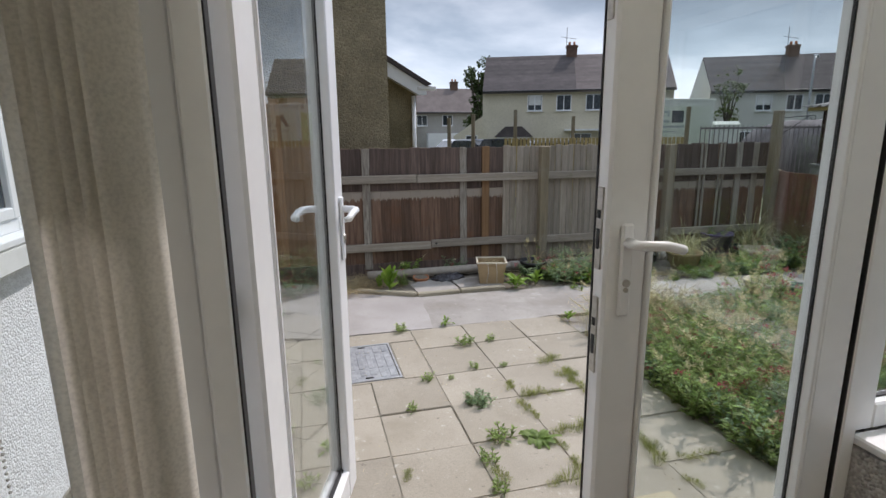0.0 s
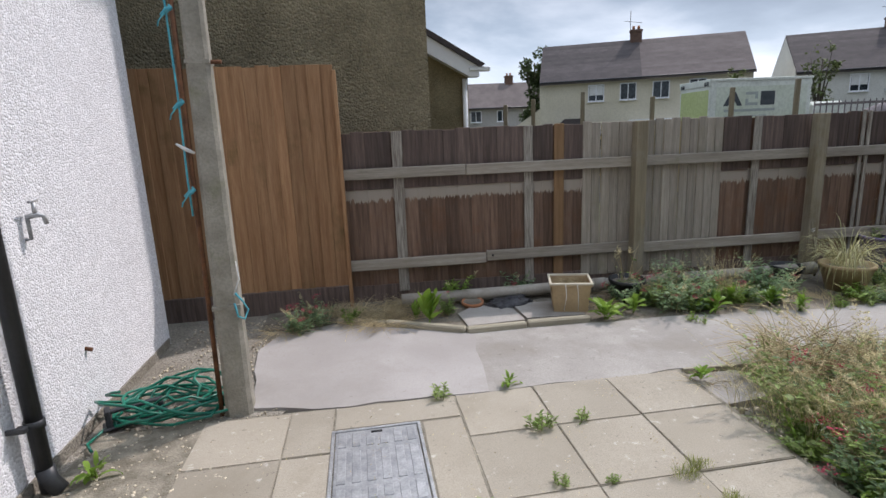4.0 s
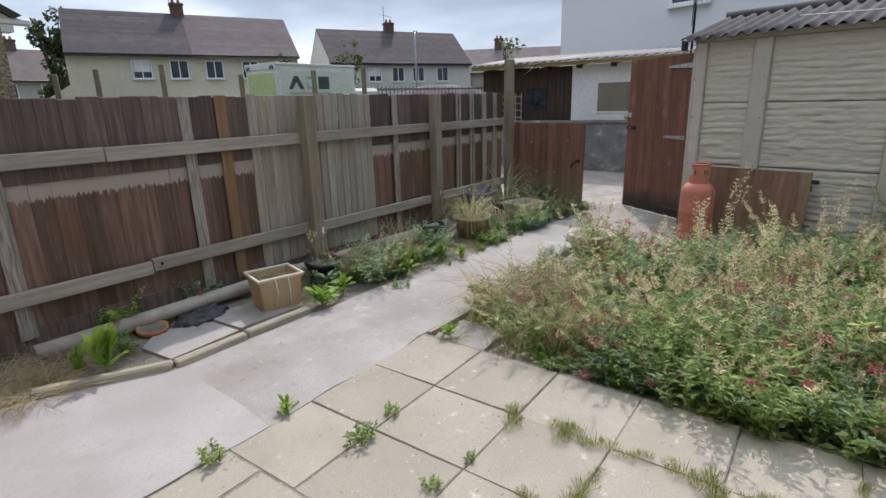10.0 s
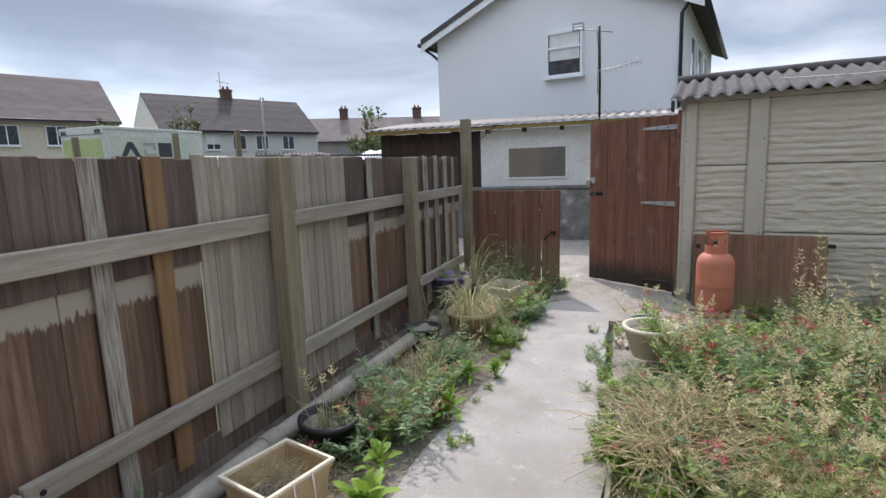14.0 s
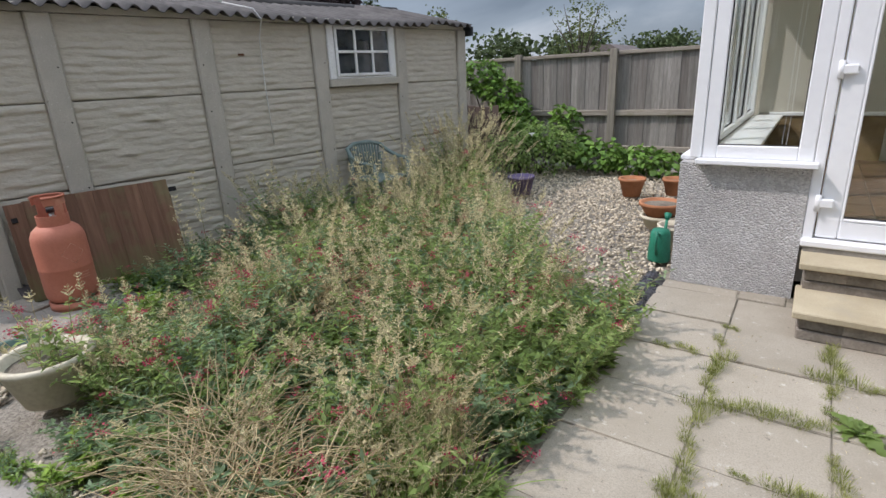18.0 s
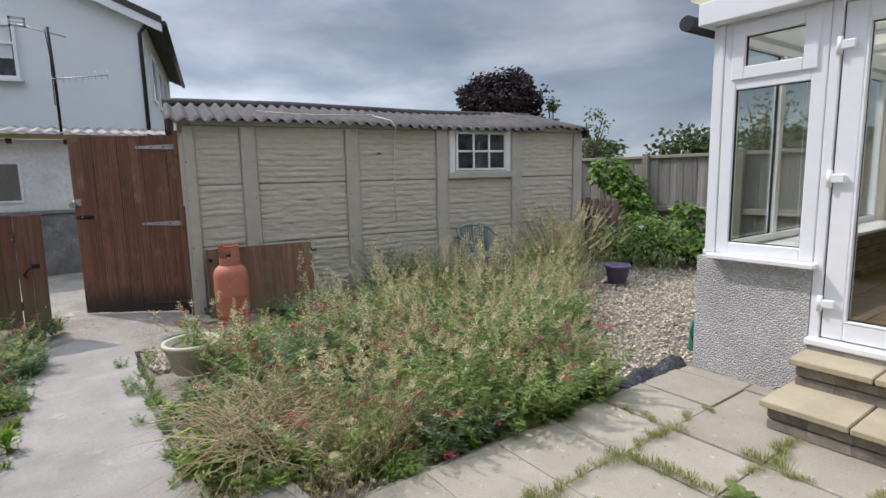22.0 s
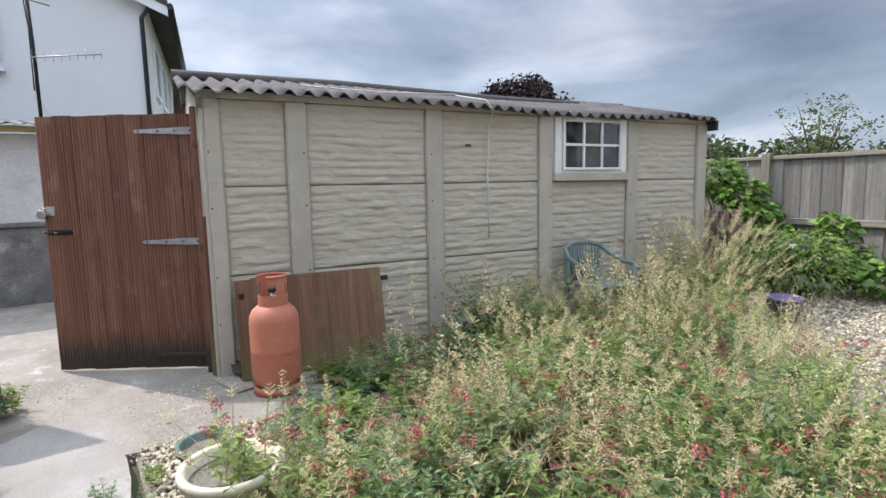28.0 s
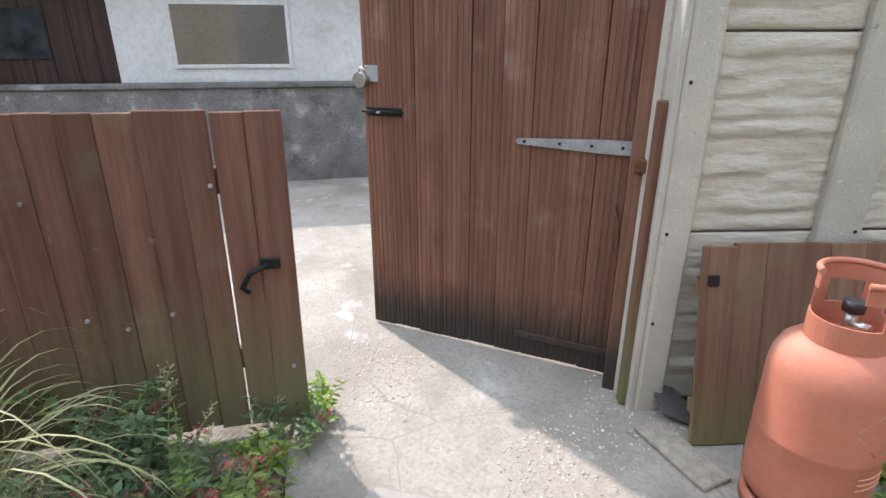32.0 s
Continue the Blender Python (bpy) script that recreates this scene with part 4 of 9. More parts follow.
structure("wall_west", boxes((-1.45, -1.13, -2.3, 1.228, -0.1, 5.4)), "plaster", "cream plastered house wall inside the conservatory", "wall")
structure("wall_dado", boxes((-1.13, -0.245, -2.3, -2.285, FL, 0.88), (1.03, 2.12, -2.3, -2.285, FL, 0.88)), "brick_in", "brown boarding below the rail on the back wall", "wall")
structure("trim_dado", boxes((-1.13, -0.245, -2.3, -2.27, 0.88, 0.92), (1.03, 2.12, -2.3, -2.27, 0.88, 0.92), bevel=0.004), "upvc", "white dado rail", "trim")
structure("wall_infill", boxes((-0.24, 1.025, -2.3, -2.262, FL + 0.045, 0.93)), "plaster", "plain cream plastered stretch between the boarding", "wall")
structure("wall_pier", boxes((1.64, 2.392, 0.98, 1.23, -0.15, 0.86)), "dash_grey", "grey pebbledashed dwarf wall under the conservatory window", "wall")
structure("wall_pier_left", boxes((-1.20, -0.13, 0.98, 1.23, -0.15, 0.86)), "dash_grey", "grey pebbledashed dwarf wall under the conservatory window", "wall")
structure("wall_pier_side", boxes((2.12, 2.392, -2.3, 0.978, -0.15, 0.86)), "dash_grey", "grey pebbledashed dwarf wall under the side windows", "wall")
inner = thing("wall_inner_brick", "brown brick inner face of the dwarf wall", "wall", kind="structure")
_ib = mesh_of("brick", boxes((-0.104, 0.104, -0.012, 0.012, -0.03, 0.03), bevel=0.004), "brick_in")
part("mortar_bed", boxes((1.64, 2.11, 0.966, 0.978, FL, 0.86), (2.108, 2.118, -2.28, 0.96, FL, 0.86)), "mortar", inner)
for c in range(6):
    z = FL + 0.04 + 0.075 * c
    for k in range(2 if c % 2 else 2):
        piece("brick", _ib, inner, pose(1.755 + 0.22 * k + (0.03 if c % 2 else 0), 0.958, z))
    for k in range(14):
        piece("brick", _ib, inner, pose(2.10, 0.82 - 0.22 * k - (0.11 if c % 2 else 0), z, 0, 0, 90))
# roof: white fascia in front, sheet sloping up to the house
structure("roof_conservatory", boxes((-1.13, 2.46, -2.3, 1.34, 2.66, 2.685)), "polycarb", "translucent polycarbonate conservatory roof", "roof")
bars = thing("ceiling_bars", "white glazing bars under the conservatory roof", "roof", kind="structure")
for y in (0.95, 0.22, -0.56, -1.52):
    part("glazing_bar", boxes((-1.12, 2.36, y - 0.035, y + 0.035, 2.60, 2.657), bevel=0.006), "upvc", bars)
    part("bar_cap", boxes((-1.12, 2.36, y - 0.012, y + 0.012, 2.57, 2.60), bevel=0.004), "upvc", bars)
part("wall_plate", boxes((-1.12, 2.27, -2.299, -2.245, 2.50, 2.657), bevel=0.006), "upvc", bars)
part("side_plate", boxes((-1.129, -1.08, -2.24, 1.14, 2.50, 2.657), bevel=0.006), "upvc", bars)
structure("trim_fascia", boxes((-1.20, 2.40, 1.225, 1.345, 2.48, 2.63), (2.28, 2.40, -2.29, 1.22, 2.48, 2.63), bevel=0.006), "upvc", "white fascia board under the conservatory roof edge", "trim")
structure("trim_soffit", boxes((-1.13, 2.34, 1.15, 1.222, 2.472, 2.53)), "upvc", "white eaves beam above the conservatory frames", "trim")
gut = thing("gutter_end", "black rainwater gutter end at the roof corner", "gutter", kind="structure")
part("gutter_trough", tube(bmesh.new(), [(2.50, 1.32, 2.53), (2.50, -2.2, 2.53)], 0.055, 12), "pvc_black", gut)
for k in range(3):
    part("gutter_bracket", boxes((2.43, 2.56, 1.1 - 1.5 * k, 1.13 - 1.5 * k, 2.50, 2.60), bevel=0.004), "pvc_black", gut)


def window_unit(name, x0, x1, z0, z1, y, lights, label, sill=True, parent_m=None, f=0.06, s=0.05):
    """A framed window in a wall along x, its outer face at y. lights: (x0, x1, z0, z1, is_opening) of each pane."""
    w = thing(name, label, "window", parent_m, kind="structure")
    part("window_frame", boxes((x0, x0 + f, y - 0.065, y, z0, z1), (x1 - f, x1, y - 0.065, y, z0, z1), (x0 + f, x1 - f, y - 0.065, y, z0, z0 + f), (x0 + f, x1 - f, y - 0.065, y, z1 - f, z1), bevel=0.006), "upvc", w)
    for a, b, c, d, op in lights:
        g = 0.0
        if op:
            part("sash", boxes((a, a + s, y - 0.05, y + 0.014, c, d), (b - s, b, y - 0.05, y + 0.014, c, d), (a + s, b - s, y - 0.05, y + 0.014, c, c + s), (a + s, b - s, y - 0.05, y + 0.014, d - s, d), bevel=0.006), "upvc", w)
            g = s
        gk = boxes((a + g - 0.004, a + g + 0.006, y - 0.034, y - 0.016, c + g, d - g), (b - g - 0.006, b - g + 0.004, y - 0.034, y - 0.016, c + g, d - g), (a + g, b - g, y - 0.034, y - 0.016, c + g - 0.004, c + g + 0.006), (a + g, b - g, y - 0.034, y - 0.016, d - g - 0.006, d - g + 0.004))
        part("gasket", gk, "gasket", w)
        p = part("pane", boxes((a + g, b - g, y - 0.028, y - 0.022, c + g, d - g)), "glass", w)
        p.visible_shadow = False
    if sill:
        part("window_sill", boxes((x0 - 0.03, x1 + 0.03, y - 0.02, y + 0.075, z0 - 0.035, z0), bevel=0.006), "upvc", w)
        part("inner_sill", boxes((x0, x1, y - 0.36, y - 0.066, z0 - 0.03, z0), bevel=0.006), "upvc", w)
    return w


wr = window_unit("window_1", 1.64, 2.262, 0.895, 2.47, 1.23, [(1.725, 2.177, 0.98, 2.03, False), (1.69, 2.207, 2.095, 2.455, True)], "white conservatory window with an opening top light beside the doors", f=0.085, s=0.082)
part("transom", boxes((1.725, 2.177, 1.166, 1.228, 2.03, 2.12), bevel=0.005), "upvc", wr)
wl_ = window_unit("window_2", -1.13, -0.140, 0.895, 2.47, 1.23, [(-1.045, -0.225, 0.98, 2.03, False), (-1.08, -0.190, 2.095, 2.455, True)], "white conservatory window beside the house wall", f=0.085, s=0.082)
part("transom", boxes((-1.045, -0.225, 1.166, 1.228, 2.03, 2.12), bevel=0.005), "upvc", wl_)
structure("trim_wall_post", boxes((-1.197, -1.132, 1.16, 1.232, 0.862, 2.47), bevel=0.005), "upvc", "white cover strip between the window frame and the house wall", "trim")
ws = window_unit("window_3", 0.07, 3.40, 0.895, 2.44, 0.0, [(0.13 + 0.82 * k, 0.89 + 0.82 * k, 0.955, 2.38, False) for k in range(4)], "white conservatory side windows on a dwarf wall", parent_m=pose(2.338, 1.16, 0, 0, 0, -90))
for k in range(3):
    part("mullion", boxes((0.89 + 0.82 * k, 0.95 + 0.82 * k, -0.064, -0.002, 0.955, 2.38), bevel=0.005), "upvc", ws)
structure("trim_corner_post", boxes((2.264, 2.338, 1.155, 1.236, 0.895, 2.475), bevel=0.006), "upvc", "white corner post of the conservatory", "trim")

# ---- french doors ----
fd = thing("door_frame", "white door frame with a low sill above the steps", "door", kind="structure")
part("jamb", boxes((-0.138, -0.080, 1.145, 1.228, 0.40, 2.47), bevel=0.006), "upvc", fd)
part("jamb", boxes((1.58, 1.638, 1.145, 1.228, 0.40, 2.47), bevel=0.006), "upvc", fd)
part("head", boxes((-0.080, 1.58, 1.145, 1.228, 2.45, 2.47), bevel=0.004), "upvc", fd)
part("sill", boxes((-0.138, 1.64, 1.12, 1.29, 0.375, 0.418), bevel=0.008), "upvc", fd)
part("draught_seal", boxes((-0.083, -0.077, 1.15, 1.2, 0.44, 2.44), (1.577, 1.583, 1.15, 1.2, 0.44, 2.44)), "gasket", fd)


def door_leaf(name, m, width, label, lock_plates):
    """A glazed door leaf: hinges at x = 0, the leaf runs to x = width, outside towards +y."""
    d = thing(name, label, "door", m)
    h0, h1, s = 0.0, 2.02, 0.115
    w = width
    part("leaf_frame", boxes((0, s, -0.03, 0.035, h0, h1), (w - s, w, -0.03, 0.035, h0, h1), (s, w - s, -0.03, 0.035, h0, h0 + s), (s, w - s, -0.03, 0.035, h1 - s, h1), bevel=0.008), "upvc", d)
    part("bead", boxes((s, s + 0.014, -0.036, 0.038, h0 + s, h1 - s), (w - s - 0.014, w - s, -0.036, 0.038, h0 + s, h1 - s), (s + 0.014, w - s - 0.014, -0.036, 0.038, h0 + s, h0 + s + 0.014), (s + 0.014, w - s - 0.014, -0.036, 0.038, h1 - s - 0.014, h1 - s), bevel=0.004), "upvc", d)
    part("gasket", boxes((s + 0.013, s + 0.0165, -0.006, 0.006, h0 + s + 0.014, h1 - s - 0.014), (w - s - 0.0165, w - s - 0.013, -0.006, 0.006, h0 + s + 0.014, h1 - s - 0.014), (s + 0.014, w - s - 0.014, -0.011, 0.011, h0 + s + 0.013, h0 + s + 0.02), (s + 0.014, w - s - 0.014, -0.011, 0.011, h1 - s - 0.02, h1 - s - 0.013)), "gasket", d)
    p = part("pane", boxes((s + 0.012, w - s - 0.012, -0.004, 0.004, h0 + s + 0.012, h1 - s - 0.012)), "glass", d)
    p.visible_shadow = False
    for z in (0.22, 1.0, 1.78):
        hg = part("hinge", tube(bmesh.new(), [(-0.012, 0.05, z - 0.05), (-0.012, 0.05, z + 0.05)], 0.016, 12), "upvc", d)
        part("hinge_arm", boxes((-0.012, 0.07, 0.036, 0.062, z - 0.028, z + 0.028), bevel=0.008), "upvc", hg)
    hx = w - 0.052
    for sgn in (1, -1):
        y0 = 0.036 if sgn > 0 else -0.031
        bp = part("handle_plate", boxes((hx - 0.016, hx + 0.016, min(y0, y0 + sgn * 0.011), max(y0, y0 + sgn * 0.011), 0.935, 1.165), bevel=0.005), "upvc", d)
        bm = tube(bmesh.new(), [(hx, y0 + sgn * 0.008, 1.12), (hx, y0 + sgn * 0.05, 1.12), (hx - 0.02, y0 + sgn * 0.062, 1.12), (hx - 0.07, y0 + sgn * 0.062, 1.117), (hx - 0.115, y0 + sgn * 0.06, 1.105), (hx - 0.125, y0 + sgn * 0.045, 1.101)], [0.013, 0.012, 0.012, 0.0115, 0.012, 0.009], 10)
        part("lever_handle", bm, "upvc", bp)
        part("key_cylinder", tube(bmesh.new(), [(hx, y0, 1.02), (hx, y0 + sgn * 0.016, 1.02)], 0.0095, 12), "steel", bp)
        part("cylinder_slot", tube(bmesh.new(), [(hx, y0, 1.003), (hx, y0 + sgn * 0.015, 1.003)], 0.006, 10), "steel", bp)
    for zb in lock_plates:
        lp = part("lock_plate", boxes((w - 0.001, w + 0.004, -0.012, 0.012, zb, zb + 0.20), bevel=0.001), "steel", d)
        part("lock_slot", boxes((w + 0.003, w + 0.006, -0.006, 0.006, zb + 0.05, zb + 0.10), (w + 0.003, w + 0.006, -0.006, 0.006, zb + 0.125, zb + 0.145)), "gasket", lp)
    part("edge_seal", boxes((w - 0.002, w + 0.003, 0.018, 0.024, 0.01, h1 - 0.01)), "gasket", d)
    return d


HINGE = (-0.070, 1.245)
door_leaf("glazed_door", pose(HINGE[0], HINGE[1], 0.425, 0, 0, 72.3), 0.805, "white glazed door leaf standing open over the steps", ())
cl = door_leaf("glazed_door", pose(1.572, 1.185, 0.425) @ Matrix.Diagonal((-1, 1, 1, 1)), 0.815, "white glazed door leaf standing shut beside the open one", (0.12, 0.78, 1.05, 1.62))

# ---- steps ----
steps = thing("garden_steps", "two garden steps of buff slabs on brown brick risers", "steps")
_sb = mesh_of("brick", boxes((-0.105, 0.105, -0.05, 0.05, -0.03, 0.03), bevel=0.006), "brick_step")
for z0, y1, xa, xb in ((0.0, 1.86, -0.05, 1.60), (0.165, 1.50, -0.03, 1.60)):
    part("core", boxes((xa + 0.02, xb - 0.02, 1.24, y1 - 0.03, z0 - 0.1, z0 + 0.135)), "mortar", steps)
    for c in range(2):
        n = 8
        for k in range(n):
            x = xa + 0.11 + (xb - xa - 0.22) * k / (n - 1)
            piece("brick", _sb, steps, pose(x, y1 - 0.055 + RNG.uniform(-0.004, 0.004), z0 + 0.03 + c * 0.067, 0, RNG.uniform(-1, 1), RNG.uniform(-1, 1)))
        for xe in (xa + 0.052, xb - 0.052):
            for k in range(int((y1 - 1.3) / 0.22) + 1):
                piece("brick", _sb, steps, pose(xe, y1 - 0.18 - 0.22 * k, z0 + 0.031 + c * 0.067, 0, 0, 90))
for z, y0, y1, cuts in ((0.172, 1.44, 1.90, (-0.08, 0.30, 0.74, 1.19, 1.63)), (0.342, 1.245, 1.54, (-0.07, 0.32, 0.76, 1.20, 1.63))):
    for a, b in zip(cuts, cuts[1:]):
        part("step_slab", boxes((a + 0.004, b - 0.004, y0, y1 + RNG.uniform(-0.006, 0.006), z - 0.038, z + RNG.uniform(-0.003, 0.003)), bevel=0.006), "step_slab", steps)
part("sill_bed", boxes((-0.1, 1.62, 1.235, 1.28, 0.34, 0.386)), "mortar", steps)

# ---- inside the conservatory ----
sock = thing("wall_socket", "white double wall socket on the back wall", "socket", pose(-0.62, -2.284, 0.80))
part("plate", boxes((-0.073, 0.073, 0, 0.012, -0.043, 0.043), bevel=0.003), "upvc", sock)
part("switch", boxes((-0.02, -0.008, 0.011, 0.017, 0.012, 0.03), (0.008, 0.02, 0.011, 0.017, 0.012, 0.03)), "upvc", sock)

bl = thing("vertical_blind", "cream vertical blind drawn back beside the open door", "blind", pose(-0.245, 1.02, FL))
part("head_rail", boxes((-0.85, 0.06, -0.02, 0.02, 1.99, 2.03), bevel=0.004), "upvc", bl)
for k in range(6):
    a = radians(24 + 5 * math.sin(k * 1.7))
    x = -0.06 + 0.023 * k
    bm = bmesh.new()
    cols = []
    for i in range(7):
        u = (i / 6 - 0.5) * 0.089
        cols.append((x + u * math.cos(a), u * math.sin(a) - 0.004 * k + 0.002 * math.cos(i / 6 * math.pi * 2)))
    vs = [[bm.verts.new((cx, cy, z)) for cx, cy in cols] for z in (0.04, 0.7, 1.4, 1.985)]
    for r0, r1 in zip(vs, vs[1:]):
        for i in range(6):
            bm.faces.new((r0[i], r0[i + 1], r1[i + 1], r1[i])).smooth = True
    bmesh.ops.solidify(bm, geom=list(bm.faces), thickness=0.0012)
    part("blind_slat", bm, "blind", bl)


def bead_chain(name, m, length, label):
    c = thing(name, label, "blind chain", m)
    n = int(length / 0.012)
    bm = bmesh.new()
    for k in range(n):
        bmesh.ops.create_icosphere(bm, subdivisions=1, radius=0.0034, matrix=Matrix.Translation((0.002 * math.sin(k * 0.11), 0, -k * 0.012)))
    part("bead_string", bm, "upvc", c)
    part("chain_weight", boxes((-0.012, 0.012, -0.006, 0.006, -length - 0.05, -length), bevel=0.003), "upvc", c)
    return c


bead_chain("blind_chain", pose(-0.44, 1.02, 2.40), 1.9, "white bead chain hanging beside the cream blind")
bead_chain("blind_chain", pose(1.80, 1.02, 2.40), 1.72, "white bead chain hanging at the window beside the door")
bead_chain("blind_chain", pose(1.825, 1.015, 2.40), 1.62, "white bead chain hanging at the window beside the door")

# ---- house wall: window, pipes, tap ----
hw = window_unit("house_window", 0.0, 1.35, 1.40, 2.5, 0.03, [(0.06, 0.70, 1.46, 2.44, True), (0.72, 1.29, 1.46, 2.44, True)], "white house window on an unlit room, above a deep sill", parent_m=pose(-1.20, 2.84, 0, 0, 0, -90))
part("outer_sill", boxes((-0.08, 1.40, 0.0, 0.10, 1.26, 1.365), bevel=0.01), "upvc_old", hw)
# Added dark sheet; its colour imitates the unlit room beyond this window.
structure("window_backing", boxes((-1.196, -1.184, 1.50, 2.83, 1.42, 2.48)), "glass_unlit", "dark sheet standing in for the unlit room at the house window", "window")

dp = thing("downpipe", "black plastic rainwater downpipe on the house wall", "pipe", pose(-1.12, 4.20, 0))
part("pipe", tube(bmesh.new(), [(0, 0, 0.0), (0, 0, 5.3)], 0.036, 16), "pvc_black", dp)
part("shoe", tube(bmesh.new(), [(0, 0, 0.12), (0.01, 0.0, 0.05), (0.05, 0.0, -0.01)], 0.041, 14), "pvc_black", dp)
for z in (0.35, 1.96, 3.6):
    cl_ = part("clip", tube(bmesh.new(), [(0, 0, z - 0.02), (0, 0, z + 0.02)], 0.043, 16), "pvc_black", dp)
    part("clip_arm", boxes((-0.085, 0.0, -0.075, -0.055, z - 0.012, z + 0.012), (-0.05, 0.0, -0.06, -0.03, z - 0.012, z + 0.012), bevel=0.003), "pvc_black", cl_)
part("cable", tube(bmesh.new(), [(0.035, 0.02, 2.3), (0.05, 0.035, 2.15), (0.045, 0.03, 2.02), (0.02, 0.04, 1.9)], 0.006, 6), "pvc_black", dp)

fp = thing("lagged_pipe", "fat waste pipe lagged with dark grey foam and ties", "pipe", pose(-1.10, 3.67, 0))
seg = [0.22, 0.46, 0.74, 1.02, 1.30, 1.57, 1.84, 2.12, 2.4, 2.7, 3.0]
for a, b in zip(seg, seg[1:]):
    n = 7
    part("foam_sleeve", tube(bmesh.new(), [(0.004 * math.sin(a * 9), 0.004 * math.cos(a * 7), a + (b - a) * i / (n - 1)) for i in range(n)], [0.043 if i in (0, n - 1) else 0.058 + 0.004 * math.sin(i * 2 + a) for i in range(n)], 16), "foam", fp)
part("foam_elbow", tube(bmesh.new(), [(0, 0, 0.225), (0.0, 0.02, 0.14), (0.03, 0.05, 0.09), (0.09, 0.09, 0.065), (0.18, 0.13, 0.06)], [0.046, 0.057, 0.058, 0.056, 0.05], 14), "foam", fp)
part("foam_foot", tube(bmesh.new(), [(0.175, 0.128, 0.06), (0.30, 0.17, 0.055), (0.42, 0.20, 0.05)], [0.046, 0.055, 0.05], 14), "foam", fp)
lb = part("warning_label", tube(bmesh.new(), [(0, 0, 1.36), (0, 0, 1.47)], 0.0625, 20, cap=False), "label", fp, "cream paper warning label")
part("label_bar", boxes((0.0605, 0.064, -0.02, 0.012, 1.375, 1.38), (0.0605, 0.064, -0.02, 0.012, 1.395, 1.40), bevel=0), "ink", lb)
part("label_mark", boxes((0.055, 0.0615, 0.016, 0.034, 1.385, 1.425)), "ink", lb)


def lettering(text, size, material, parent, m):
    cu = bpy.data.curves.new("lettering", "FONT")
    cu.body, cu.size, cu.extrude, cu.align_x = text, size, 0.0006, "CENTER"
    tmp = new("tmp_text", cu)
    me = bpy.data.meshes.new_from_object(tmp.evaluated_get(bpy.context.evaluated_depsgraph_get()))
    bpy.data.objects.remove(tmp)
    me.materials.clear()
    me.materials.append(M[material])
    ob = new("lettering", me)
    ob.parent = parent
    ob.matrix_basis = m
    return ob


lb.matrix_basis = pose(0, 0, 0.10)
lettering("CAUTION", 0.02, "ink", lb, pose(0.0650, 0.0, 1.438, 90, 0, 90))
lettering("DO NOT", 0.012, "ink_red", lb, pose(0.0645, -0.022, 1.422, 90, 0, 90))
lettering("DAMAGE", 0.012, "ink_red", lb, pose(0.0645, -0.022, 1.408, 90, 0, 90))

tap = thing("garden_tap", "old brass garden tap on the white wall", "tap", pose(-1.198, 4.555, 1.25))
part("pipe_stub", tube(bmesh.new(), [(0.0, 0, -0.09), (0.025, 0, -0.09), (0.025, 0.0, 0.02), (0.03, 0.0, 0.03)], 0.009, 10), "galv", tap)
part("tap_body", tube(bmesh.new(), [(0.02, 0, 0.02), (0.07, 0.01, 0.03), (0.09, 0.02, 0.02), (0.095, 0.022, -0.02)], [0.013, 0.014, 0.012, 0.011], 10), "galv", tap)
part("tap_head", tube(bmesh.new(), [(0.06, 0.008, 0.03), (0.06, 0.008, 0.09)], [0.012, 0.009], 10), "galv", tap)
part("tap_lever", tube(bmesh.new(), [(0.055, -0.02, 0.095), (0.06, 0.045, 0.10)], 0.007, 8), "galv", tap)
st = thing("pipe_stub", "cut pipe end with rust streak in the white wall", "pipe", pose(-1.195, 4.88, 0.45))
part("stub", tube(bmesh.new(), [(-0.01, 0, 0), (0.03, 0, -0.01)], 0.012, 10), "rust", st)
vent = thing("wall_cable", "thin black cable down the white house wall", "cable", pose(-1.192, 3.95, 0))
part("cable_run", tube(bmesh.new(), [(0, 0.03 * math.sin(k), 5.0 - 0.35 * k) for k in range(9)], 0.006, 6), "pvc_black", vent)

# ---- washing-line post with rope, rod and hose ----
wp = thing("washing_line_post", "tall old square concrete washing-line post", "post", pose(-0.37, 4.82, -0.05, 0, 0.7, 4))
bm = bmesh.new()
rings = []
for i in range(15):
    z = i * 0.22
    h = 0.078 - 0.0020 * i
    rings.append([bm.verts.new((sx * h * (1 + 0.02 * math.sin(i * 3 + sx)), sy * h, z)) for sx, sy in ((-1, -0.7), (-0.7, -1), (0.7, -1), (1, -0.7), (1, 0.7), (0.7, 1), (-0.7, 1), (-1, 0.7))])
for a, b in zip(rings, rings[1:]):
    for k in range(8):
        bm.faces.new((a[k], a[(k + 1) % 8], b[(k + 1) % 8], b[k]))
bm.faces.new(rings[0][::-1])
bm.faces.new(rings[-1])
part("post", bm, "concrete_post", wp)
part("bolt", tube(bmesh.new(), [(0.02, -0.02, 2.06), (0.115, -0.03, 2.06)], 0.011, 8), "rust", wp)
part("band", boxes((-0.078, 0.078, -0.078, 0.078, 0.70, 0.725)), "concrete_post", wp)
part("band", boxes((-0.062, 0.062, -0.062, 0.062, 2.05, 2.07)), "concrete_post", wp)
rod = part("steel_rod", tube(bmesh.new(), [(-0.105, -0.03, 0.0), (-0.10, -0.03, 1.0), (-0.095, -0.02, 2.9)], 0.014, 8), "rust", wp)
part("washing_line", tube(bmesh.new(), [(-0.125, -0.05, 2.9), (-0.12, -0.055, 2.4), (-0.115, -0.05, 1.9), (-0.12, -0.055, 1.45), (-0.118, -0.05, 1.25)], 0.006, 6), "rope_blue", wp)
